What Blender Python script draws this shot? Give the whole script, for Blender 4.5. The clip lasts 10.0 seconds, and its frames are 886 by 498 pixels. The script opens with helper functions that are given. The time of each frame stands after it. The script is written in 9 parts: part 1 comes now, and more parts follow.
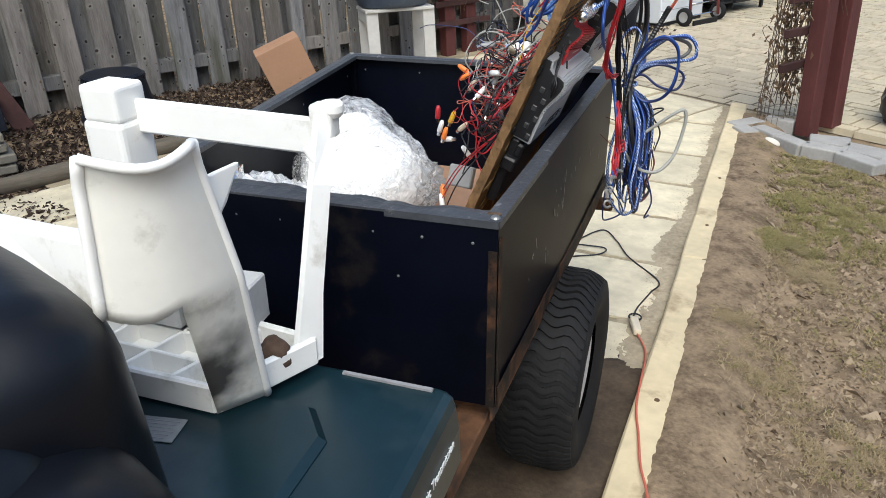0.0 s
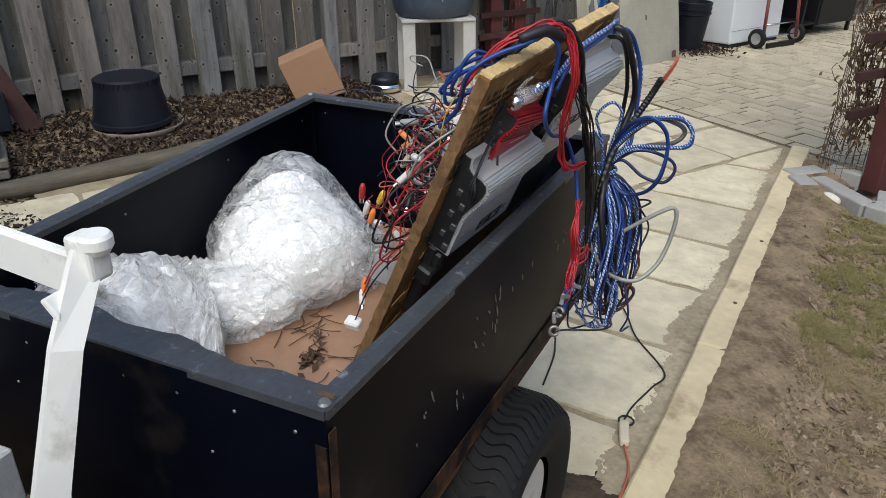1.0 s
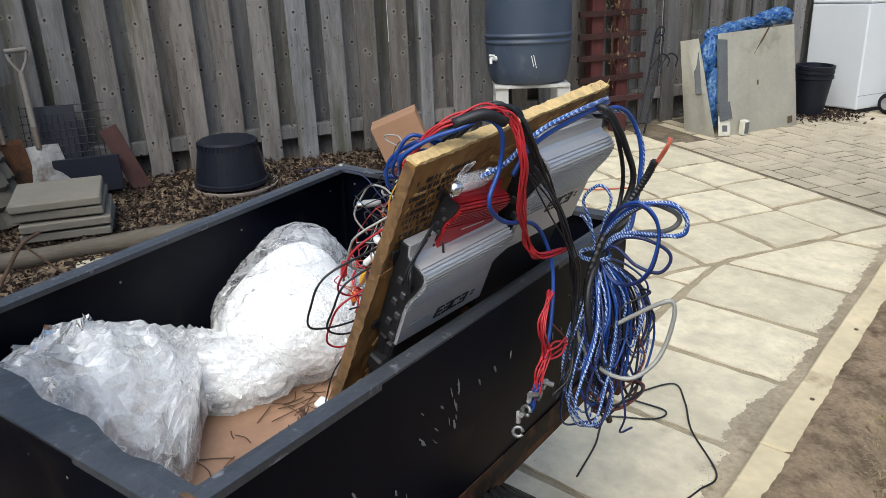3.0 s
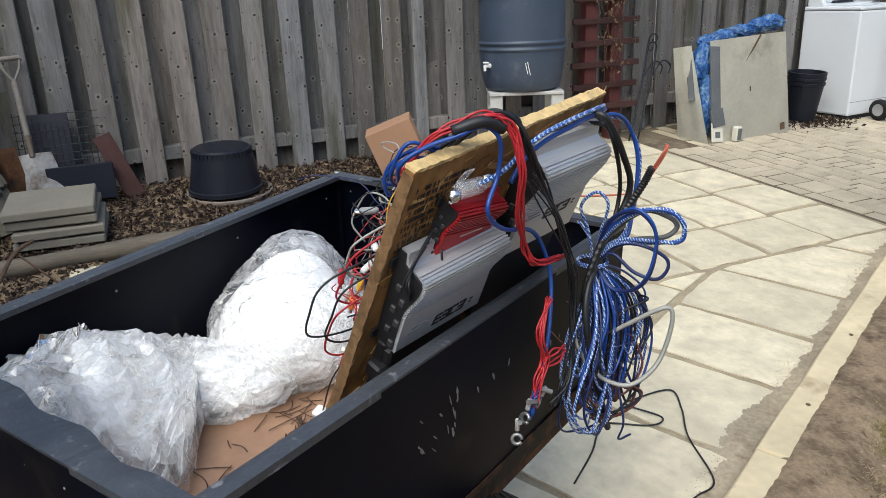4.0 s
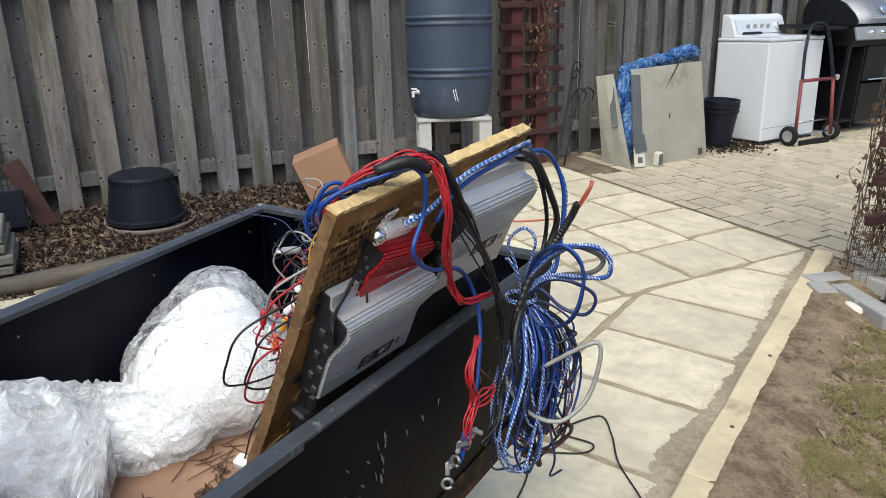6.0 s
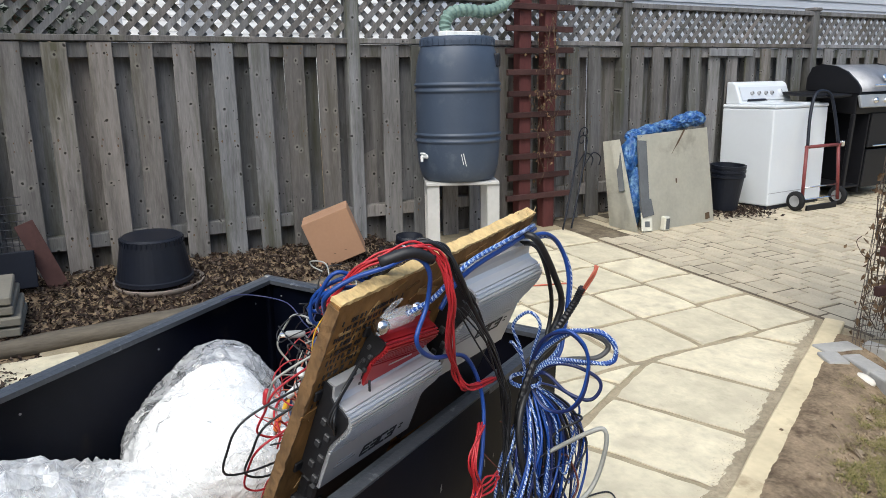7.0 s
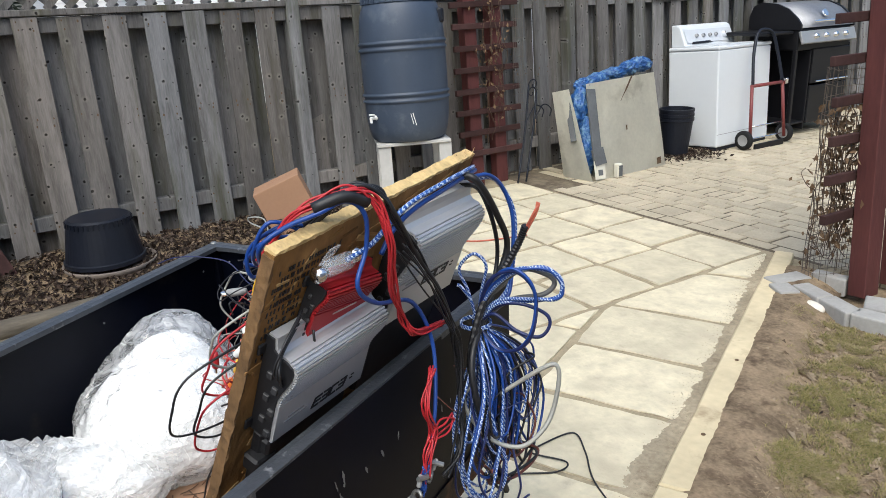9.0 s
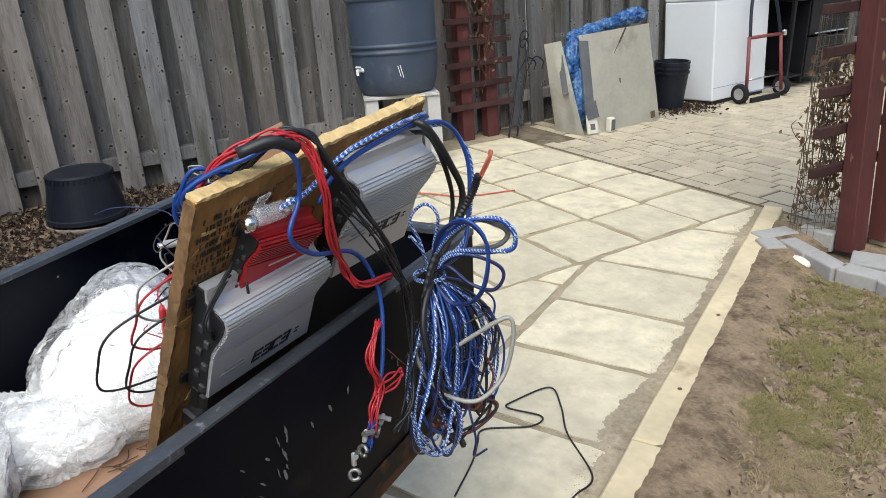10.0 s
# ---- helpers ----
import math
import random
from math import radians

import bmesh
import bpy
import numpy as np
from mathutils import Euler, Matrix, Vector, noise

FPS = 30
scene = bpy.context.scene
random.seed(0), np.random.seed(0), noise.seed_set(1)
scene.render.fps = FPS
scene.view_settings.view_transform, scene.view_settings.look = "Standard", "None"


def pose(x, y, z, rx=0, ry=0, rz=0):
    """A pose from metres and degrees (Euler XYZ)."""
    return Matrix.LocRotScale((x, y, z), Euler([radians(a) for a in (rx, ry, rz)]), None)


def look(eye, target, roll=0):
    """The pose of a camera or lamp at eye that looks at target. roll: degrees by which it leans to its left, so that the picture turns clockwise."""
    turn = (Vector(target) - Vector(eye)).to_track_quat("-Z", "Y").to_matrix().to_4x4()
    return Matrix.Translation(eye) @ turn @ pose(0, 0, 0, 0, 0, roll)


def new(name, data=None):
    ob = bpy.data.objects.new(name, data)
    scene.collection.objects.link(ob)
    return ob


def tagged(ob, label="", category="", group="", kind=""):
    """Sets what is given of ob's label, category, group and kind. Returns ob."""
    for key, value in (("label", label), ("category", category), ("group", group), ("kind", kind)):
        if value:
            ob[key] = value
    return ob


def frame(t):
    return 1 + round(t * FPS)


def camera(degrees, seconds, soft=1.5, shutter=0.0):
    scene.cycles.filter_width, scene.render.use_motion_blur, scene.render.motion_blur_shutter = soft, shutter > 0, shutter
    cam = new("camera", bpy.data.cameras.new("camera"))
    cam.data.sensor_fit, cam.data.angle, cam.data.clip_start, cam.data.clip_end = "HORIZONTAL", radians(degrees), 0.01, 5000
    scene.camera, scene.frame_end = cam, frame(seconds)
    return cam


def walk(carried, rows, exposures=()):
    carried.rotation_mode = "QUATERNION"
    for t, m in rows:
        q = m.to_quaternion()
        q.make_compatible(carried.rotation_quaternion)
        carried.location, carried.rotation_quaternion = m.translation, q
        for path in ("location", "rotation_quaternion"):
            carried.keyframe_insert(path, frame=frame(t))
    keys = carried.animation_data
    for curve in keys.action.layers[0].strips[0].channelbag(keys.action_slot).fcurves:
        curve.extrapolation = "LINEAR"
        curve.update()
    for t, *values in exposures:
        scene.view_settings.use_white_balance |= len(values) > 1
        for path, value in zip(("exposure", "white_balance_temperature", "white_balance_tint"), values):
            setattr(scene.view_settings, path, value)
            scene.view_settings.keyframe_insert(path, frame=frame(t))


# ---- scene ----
cam = camera(62.1, 10.0, soft=0.8)
PATH = [
    (0, (4.854, -2.705, 1.268), (3.479, -1.557, 0.377), -0.6),
    (0.2, (4.888, -2.622, 1.305), (3.415, -1.633, 0.382), -0.8),
    (0.5, (4.801, -2.489, 1.281), (3.31, -1.543, 0.343), -0.5),
    (0.7, (4.750, -2.387, 1.284), (3.241, -1.428, 0.387), 0.3),
    (1, (4.717, -2.247, 1.322), (3.243, -1.242, 0.419), 1.2),
    (1.2, (4.735, -2.174, 1.336), (3.169, -1.227, 0.530), -1.8),
    (1.5, (4.756, -2.07, 1.334), (3.022, -1.402, 0.595), -1.0),
    (1.8, (4.774, -2.007, 1.339), (3.011, -1.408, 0.610), -1.5),
    (2, (4.784, -1.994, 1.343), (3.03, -1.36, 0.62), -1.5),
    (2.5, (4.779, -1.974, 1.349), (3.048, -1.275, 0.632), -1.3),
    (2.7, (4.779, -1.981, 1.341), (3.075, -1.261, 0.580), -1.2),
    (3.8, (4.779, -1.991, 1.336), (3.091, -1.207, 0.604), -0.5),
    (4, (4.775, -1.992, 1.338), (3.081, -1.232, 0.594), -0.9),
    (4.3, (4.763, -1.985, 1.336), (3.075, -1.204, 0.602), -1.6),
    (4.5, (4.771, -1.988, 1.34), (3.08, -1.203, 0.618), -1.2),
    (5, (4.757, -1.982, 1.341), (3.071, -1.159, 0.647), -0.8),
    (6.3, (4.742, -1.960, 1.366), (3.124, -0.982, 0.713), 0.8),
    (6.5, (4.714, -1.954, 1.393), (3.066, -0.976, 0.818), 0.8),
    (6.8, (4.734, -1.958, 1.394), (3.035, -1.023, 0.904), 0.7),
    (7, (4.742, -1.96, 1.394), (3.061, -1.022, 0.851), 0.7),
    (7.5, (4.748, -1.955, 1.388), (3.057, -1.031, 0.852), -1.3),
    (8, (4.751, -1.927, 1.371), (3.116, -0.946, 0.768), -3.3),
    (8.5, (4.766, -1.917, 1.366), (3.198, -0.835, 0.757), -2.9),
    (9, (4.755, -1.931, 1.361), (3.15, -0.921, 0.724), -2.4),
    (9.5, (4.769, -1.923, 1.365), (3.159, -0.926, 0.721), -2.8),
    (9.8, (4.763, -1.875, 1.346), (3.178, -0.869, 0.658), -2.8),
    (10, (4.768, -1.848, 1.335), (3.195, -0.864, 0.589), -2.5),
]
walk(cam, [(t, look(eye, target, roll)) for t, eye, target, roll in PATH],
     exposures=[(0.0, 0.66, 6100, 4), (0.5, 0.26, 6100, 4), (1.0, 0.18, 6100, 4), (1.5, 0.19, 6100, 4), (2.5, 0.46, 6100, 4), (4.5, 0.55, 6100, 4), (6.5, 0.53, 6100, 4), (7.5, 0.75, 6100, 4), (8.5, 0.71, 6100, 4), (9.3, 0.62, 6100, 4), (10.0, 0.60, 6100, 4)])

# ---- light ----
world = bpy.data.worlds.new("sky")
scene.world = world
world.use_nodes = True
wn = world.node_tree
sky = wn.nodes.new("ShaderNodeTexSky")
sky.sky_type = "NISHITA"
sky.sun_disc = False
sky.sun_elevation = radians(54)
sky.sun_rotation = radians(135)
sky.dust_density = 4.0
wn.links.new(sky.outputs[0], wn.nodes["Background"].inputs[0])
wn.nodes["Background"].inputs[1].default_value = 0.15
sun_data = bpy.data.lights.new("sun", "SUN")
sun_data.energy = 1.15
sun_data.angle = radians(45)
sun_data.color = (1.0, 0.965, 0.90)
sun = new("sun", sun_data)
sun.matrix_world = look((4.0, -4.0, 8.0), (0, 0, 0))
scene.view_settings.exposure = 0.0


# ---- materials ----
def material(name, colour, rough=0.6, metal=0.0, var=0.25, scale=8.0, grain=60.0, bump=0.15, spec=0.5,
             stain=None, stain_amount=0.0, stain_scale=3.0, stretch=(1, 1, 1), per_object=0.0, ao=False, bump_distance=0.01):
    """A painted or natural surface: base colour varied at two scales, optional stains, fine relief."""
    m = bpy.data.materials.new(name)
    m.use_nodes = True
    nt = m.node_tree
    N, L = nt.nodes, nt.links
    b = N["Principled BSDF"]
    tc = N.new("ShaderNodeTexCoord")
    mp = N.new("ShaderNodeMapping")
    mp.inputs["Scale"].default_value = stretch
    L.new(tc.outputs["Object"], mp.inputs[0])
    src = mp.outputs[0]
    if per_object:
        oi = N.new("ShaderNodeObjectInfo")
        sh = N.new("ShaderNodeVectorMath")
        sh.operation = "MULTIPLY_ADD"
        cx = N.new("ShaderNodeCombineXYZ")
        for k in range(3):
            L.new(oi.outputs["Random"], cx.inputs[k])
        sh.inputs[1].default_value = (37, 23, 11)
        L.new(cx.outputs[0], sh.inputs[0])
        L.new(src, sh.inputs[2])
        src = sh.outputs[0]
    n1 = N.new("ShaderNodeTexNoise")
    n1.inputs["Scale"].default_value = scale
    n1.inputs["Detail"].default_value = 6
    n1.inputs["Roughness"].default_value = 0.6
    L.new(src, n1.inputs[0])
    n2 = N.new("ShaderNodeTexNoise")
    n2.inputs["Scale"].default_value = grain
    n2.inputs["Detail"].default_value = 4
    L.new(src, n2.inputs[0])
    add = N.new("ShaderNodeMath")
    add.operation = "MULTIPLY_ADD"
    add.inputs[1].default_value = 0.45
    L.new(n2.outputs[0], add.inputs[0])
    L.new(n1.outputs[0], add.inputs[2])
    ramp = N.new("ShaderNodeMapRange")
    ramp.inputs[1].default_value, ramp.inputs[2].default_value = 0.4, 1.05
    ramp.inputs[3].default_value, ramp.inputs[4].default_value = 1 - var, 1 + var
    L.new(add.outputs[0], ramp.inputs[0])
    val = ramp.outputs[0]
    if per_object:
        po = N.new("ShaderNodeMapRange")
        po.inputs[3].default_value, po.inputs[4].default_value = 1 - per_object, 1 + per_object
        L.new(oi.outputs["Random"], po.inputs[0])
        mu = N.new("ShaderNodeMath")
        mu.operation = "MULTIPLY"
        L.new(val, mu.inputs[0])
        L.new(po.outputs[0], mu.inputs[1])
        val = mu.outputs[0]
    mul = N.new("ShaderNodeVectorMath")
    mul.operation = "SCALE"
    mul.inputs[0].default_value = colour
    L.new(val, mul.inputs["Scale"])
    col = mul.outputs[0]
    if stain is not None:
        n3 = N.new("ShaderNodeTexNoise")
        n3.inputs["Scale"].default_value = stain_scale
        n3.inputs["Detail"].default_value = 8
        n3.inputs["Roughness"].default_value = 0.65
        L.new(src, n3.inputs[0])
        mr = N.new("ShaderNodeMapRange")
        mr.inputs[1].default_value, mr.inputs[2].default_value = 0.62 - 0.25 * stain_amount, 0.72 - 0.1 * stain_amount
        mr.inputs[3].default_value, mr.inputs[4].default_value = 0.0, 0.9
        L.new(n3.outputs[0], mr.inputs[0])
        mix = N.new("ShaderNodeMix")
        mix.data_type = "RGBA"
        L.new(mr.outputs[0], mix.inputs["Factor"])
        L.new(col, mix.inputs["A"])
        mix.inputs["B"].default_value = (*stain, 1)
        col = mix.outputs["Result"]
    L.new(col, b.inputs["Base Color"])
    b.inputs["Roughness"].default_value = rough
    b.inputs["Metallic"].default_value = metal
    b.inputs["Specular IOR Level"].default_value = spec
    if bump:
        bp = N.new("ShaderNodeBump")
        bp.inputs["Strength"].default_value = bump
        bp.inputs["Distance"].default_value = bump_distance
        L.new(add.outputs[0], bp.inputs["Height"])
        L.new(bp.outputs[0], b.inputs["Normal"])
    return m


M_FENCE = material("weathered_fence_wood", (0.160, 0.160, 0.164), 0.85, var=0.5, scale=5, grain=46, stretch=(3, 3, 0.30), bump=0.5, stain=(0.070, 0.072, 0.046), stain_amount=0.45, stain_scale=2.0, per_object=0.32, spec=0.2)


def add_knots(m):
    """Small dark knots with a pale ring, dark streaks and board-to-board tone in weathered wood."""
    N, L = m.node_tree.nodes, m.node_tree.links
    b = N["Principled BSDF"]
    old = b.inputs["Base Color"].links[0].from_socket
    src = N["Vector Math"].outputs[0]
    own = N.new("ShaderNodeVectorMath")           # board coordinates in true proportion, each board its own
    own.operation = "MULTIPLY_ADD"
    own.inputs[1].default_value = (37, 23, 11)
    L.new(N["Combine XYZ"].outputs[0], own.inputs[0])
    L.new(N["Texture Coordinate"].outputs["Object"], own.inputs[2])
    wob = N.new("ShaderNodeTexNoise")
    wob.inputs["Scale"].default_value = 14
    L.new(own.outputs[0], wob.inputs[0])
    add = N.new("ShaderNodeVectorMath")
    add.operation = "MULTIPLY_ADD"
    add.inputs[1].default_value = (0.03, 0.03, 0.03)
    L.new(wob.outputs["Color"], add.inputs[0])
    L.new(own.outputs[0], add.inputs[2])
    sep = N.new("ShaderNodeSeparateXYZ")
    L.new(add.outputs[0], sep.inputs[0])
    flat = N.new("ShaderNodeCombineXYZ")
    L.new(sep.outputs["Y"], flat.inputs[0])
    L.new(sep.outputs["Z"], flat.inputs[1])
    col = old
    for scale, lo, hi, amount, tint in ((6.2, 0.045, 0.15, 0.6, (0.24, 0.24, 0.235)), (6.2, 0.03, 0.062, 0.95, (0.014, 0.012, 0.011)), (7.3, 0.015, 0.040, 0.8, (0.022, 0.018, 0.016))):
        vo = N.new("ShaderNodeTexVoronoi")
        vo.voronoi_dimensions = "2D"
        vo.inputs["Scale"].default_value = scale
        L.new(flat.outputs[0], vo.inputs["Vector"])
        mr = N.new("ShaderNodeMapRange")
        mr.inputs[1].default_value, mr.inputs[2].default_value = lo, hi
        mr.inputs[3].default_value, mr.inputs[4].default_value = amount, 0.0
        L.new(vo.outputs["Distance"], mr.inputs[0])
        mix = N.new("ShaderNodeMix")
        mix.data_type = "RGBA"
        L.new(mr.outputs[0], mix.inputs["Factor"])
        L.new(col, mix.inputs["A"])
        mix.inputs["B"].default_value = (*tint, 1)
        col = mix.outputs["Result"]
    st = N.new("ShaderNodeTexNoise")              # long dark weather streaks
    st.inputs["Scale"].default_value = 16
    st.inputs["Detail"].default_value = 5
    st.inputs["Roughness"].default_value = 0.7
    ms = N.new("ShaderNodeMapping")
    ms.inputs["Scale"].default_value = (1.0, 1.0, 0.16)
    L.new(own.outputs[0], ms.inputs[0])
    L.new(ms.outputs[0], st.inputs[0])
    sr = N.new("ShaderNodeMapRange")
    sr.inputs[1].default_value, sr.inputs[2].default_value = 0.52, 0.72
    sr.inputs[3].default_value, sr.inputs[4].default_value = 0.0, 0.5
    L.new(st.outputs[0], sr.inputs[0])
    dark = N.new("ShaderNodeMix")
    dark.data_type = "RGBA"
    L.new(sr.outputs[0], dark.inputs["Factor"])
    L.new(col, dark.inputs["A"])
    dark.inputs["B"].default_value = (0.042, 0.038, 0.036, 1)
    oi = N.new("ShaderNodeObjectInfo")
    tone = N.new("ShaderNodeMix")
    tone.data_type = "RGBA"
    tone.blend_type = "MULTIPLY"
    ra = N.new("ShaderNodeMath")
    ra.operation = "FRACT"
    k = N.new("ShaderNodeMath")
    k.operation = "MULTIPLY"
    k.inputs[1].default_value = 7.31
    L.new(oi.outputs["Random"], k.inputs[0])
    L.new(k.outputs[0], ra.inputs[0])
    L.new(ra.outputs[0], tone.inputs["Factor"])
    L.new(dark.outputs["Result"], tone.inputs["A"])
    tone.inputs["B"].default_value = (1.0, 0.90, 0.80, 1)
    L.new(tone.outputs["Result"], b.inputs["Base Color"])


add_knots(M_FENCE)
M_SLAB = material("sandstone_slab", (0.60, 0.535, 0.385), 0.85, var=0.24, scale=7, grain=40, bump=0.6, stain=(0.47, 0.41, 0.30), stain_amount=0.45, stain_scale=10, per_object=0.13, spec=0.3)
M_JOINT = material("sandy_joint", (0.33, 0.275, 0.185), 0.95, var=0.35, scale=10, grain=120, bump=0.4, spec=0.1)
M_PAVER = material("concrete_paver", (0.45, 0.39, 0.285), 0.9, var=0.26, scale=4, grain=80, bump=0.3, per_object=0.07, spec=0.25)
M_KERB = material("new_timber_kerb", (0.58, 0.49, 0.32), 0.8, var=0.22, scale=4, grain=30, stretch=(1, 1, 1), bump=0.2, stain=(0.34, 0.26, 0.16), stain_amount=0.3, stain_scale=6, spec=0.25)
M_SOIL = material("dry_soil", (0.225, 0.168, 0.110), 0.97, var=0.75, scale=6, grain=80, bump=0.7, bump_distance=0.014, stain=(0.085, 0.06, 0.04), stain_amount=0.5, stain_scale=11, spec=0.1)
M_BLACKSHEET = material("black_painted_steel", (0.002, 0.0028, 0.007), 0.38, var=0.4, scale=4, grain=25, bump=0.04, stain=(0.018, 0.015, 0.013), stain_amount=0.12, stain_scale=6, spec=0.10)
M_RUBBER = material("tyre_rubber", (0.009, 0.009, 0.010), 0.75, var=0.3, scale=20, grain=90, bump=0.1, spec=0.3, stain=(0.035, 0.032, 0.028), stain_amount=0.15, stain_scale=8)
M_GREEN = material("dark_green_paint", (0.005, 0.019, 0.026), 0.3, var=0.3, scale=4, grain=40, bump=0.03, stain=(0.02, 0.035, 0.040), stain_amount=0.3, stain_scale=5)
M_BARREL = material("blue_grey_plastic", (0.042, 0.058, 0.090), 0.5, var=0.12, scale=6, grain=60, bump=0.03, stain=(0.09, 0.11, 0.14), stain_amount=0.2, stain_scale=4)
M_WHITE = material("white_enamel", (0.66, 0.685, 0.71), 0.3, var=0.03, scale=3, grain=30, bump=0.0)
M_WHITEPL = material("white_plastic", (0.88, 0.875, 0.84), 0.45, var=0.04, scale=6, grain=40, bump=0.04, stain=(0.55, 0.53, 0.46), stain_amount=0.2, stain_scale=9)
M_CARD = material("brown_cardboard", (0.33, 0.19, 0.115), 0.9, var=0.1, scale=3, grain=60, bump=0.03)
M_TUB = material("black_plastic_tub", (0.008, 0.010, 0.017), 0.45, spec=0.3, var=0.3, scale=6, grain=50, bump=0.03)
M_REDPAINT = material("red_brown_stained_wood", (0.085, 0.027, 0.025), 0.7, var=0.3, scale=5, grain=35, stretch=(3, 3, 0.5), bump=0.2, per_object=0.15, spec=0.3)
M_OSB = material("strand_board", (0.24, 0.128, 0.045), 0.8, var=0.55, scale=22, grain=60, stretch=(1, 1, 0.4), bump=0.5, spec=0.2)
M_ALU = material("brushed_aluminium", (0.52, 0.52, 0.53), 0.42, metal=0.45, var=0.05, scale=5, grain=50, bump=0.02)
M_FLOORRUST = material("rust_brown_board", (0.35, 0.21, 0.135), 0.85, var=0.25, scale=5, grain=50, bump=0.15)
M_GREYPL = material("grey_stone", (0.175, 0.162, 0.132), 0.9, var=0.15, scale=6, grain=60, bump=0.15, per_object=0.1)


# ---- mesh helpers ----
def finish(name, bm, mat, parent=None, label="", smooth=False):
    me = bpy.data.meshes.new(name)
    bmesh.ops.recalc_face_normals(bm, faces=bm.faces)
    bm.to_mesh(me)
    bm.free()
    if mat is not None:
        me.materials.append(mat)
    if smooth:
        for p in me.polygons:
            p.use_smooth = True
    ob = new(name, me)
    if parent is not None:
        ob.parent = parent
    if label:
        ob["label"] = label
    return ob


def part(name, bm, mat, parent, label="", smooth=False):
    return finish(name, bm, mat, parent, label, smooth)


def empty(name, m=None):
    ob = new(name)
    if m is not None:
        ob.matrix_world = m
    return ob


def add_box(bm, size, m=None, bevel=0.0, seg=1):
    r = bmesh.ops.create_cube(bm, size=1.0)
    bmesh.ops.scale(bm, vec=size, verts=r["verts"])
    if bevel:
        edges = list({e for v in r["verts"] for e in v.link_edges})
        rb = bmesh.ops.bevel(bm, geom=edges, offset=bevel, segments=seg, affect="EDGES", profile=0.5)
        verts = list({v for f in rb["faces"] for v in f.verts} | {v for v in r["verts"] if v.is_valid})
    else:
        verts = r["verts"]
    if m is not None:
        bmesh.ops.transform(bm, matrix=m, verts=verts)
    return verts


def box(size, m=None, bevel=0.0, seg=1):
    bm = bmesh.new()
    add_box(bm, size, m, bevel, seg)
    return bm


def lathe(profile, seg=32, m=None):
    """A body of revolution round z from (radius, z) pairs."""
    bm = bmesh.new()
    rings = []
    for r, z in profile:
        if r < 1e-5:
            rings.append([bm.verts.new((0, 0, z))])
        else:
            rings.append([bm.verts.new((r * math.cos(2 * math.pi * k / seg), r * math.sin(2 * math.pi * k / seg), z)) for k in range(seg)])
    for a, b in zip(rings, rings[1:]):
        for k in range(seg):
            j = (k + 1) % seg
            if len(a) == 1 and len(b) == 1:
                continue
            if len(a) == 1:
                bm.faces.new((a[0], b[k], b[j]))
            elif len(b) == 1:
                bm.faces.new((a[k], a[j], b[0]))
            else:
                bm.faces.new((a[k], a[j], b[j], b[k]))
    if m is not None:
        bmesh.ops.transform(bm, matrix=m, verts=bm.verts)
    return bm


def spline(points, n=8):
    """Catmull-Rom through the points, n steps a piece."""
    P = [Vector(p) for p in points]
    P = [P[0] * 2 - P[1]] + P + [P[-1] * 2 - P[-2]]
    out = []
    for i in range(1, len(P) - 2):
        a, b, c, d = P[i - 1:i + 3]
        for k in range(n):
            t = k / n
            out.append(0.5 * ((2 * b) + (c - a) * t + (2 * a - 5 * b + 4 * c - d) * t * t + (3 * b - a - 3 * c + d) * t ** 3))
    out.append(P[-2].copy())
    return out


def add_tube(bm, pts, r, seg=6, closed=False):
    """A round tube along a polyline; r: a radius, or one for each point."""
    pts = [Vector(p) for p in pts]
    rs = r if isinstance(r, (list, tuple)) else [r] * len(pts)
    rings = []
    up = Vector((0, 0, 1))
    prev = None
    for i, p in enumerate(pts):
        d = (pts[min(i + 1, len(pts) - 1)] - pts[max(i - 1, 0)])
        if d.length < 1e-9:
            d = Vector((0, 0, 1))
        d.normalize()
        if prev is None:
            ref = up if abs(d.z) < 0.9 else Vector((1, 0, 0))
            x = d.cross(ref).normalized()
        else:
            x = (prev - d * prev.dot(d))
            x = x.normalized() if x.length > 1e-6 else d.orthogonal().normalized()
        prev = x
        y = d.cross(x)
        rings.append([bm.verts.new(p + (x * math.cos(2 * math.pi * k / seg) + y * math.sin(2 * math.pi * k / seg)) * rs[i]) for k in range(seg)])
    for a, b in zip(rings, rings[1:]):
        for k in range(seg):
            j = (k + 1) % seg
            bm.faces.new((a[k], a[j], b[j], b[k]))
    if not closed:
        bm.faces.new(rings[0][::-1])
        bm.faces.new(rings[-1])
    return rings


def tube(pts, r, seg=6):
    bm = bmesh.new()
    add_tube(bm, pts, r, seg)
    return bm


def prism(poly, z0, z1, bevel=0.0):
    """A flat polygon in x, y drawn up from z0 to z1."""
    bm = bmesh.new()
    lo = [bm.verts.new((x, y, z0)) for x, y in poly]
    hi = [bm.verts.new((x, y, z1)) for x, y in poly]
    n = len(poly)
    bm.faces.new(lo[::-1])
    bm.faces.new(hi)
    for k in range(n):
        j = (k + 1) % n
        bm.faces.new((lo[k], lo[j], hi[j], hi[k]))
    if bevel:
        bmesh.ops.bevel(bm, geom=[e for e in bm.edges if all(v in hi for v in e.verts)], offset=bevel, segments=1, affect="EDGES", profile=0.5)
    return bm


def rot(deg, axis):
    return Matrix.Rotation(radians(deg), 4, axis)


def at(x, y, z):
    return Matrix.Translation((x, y, z))


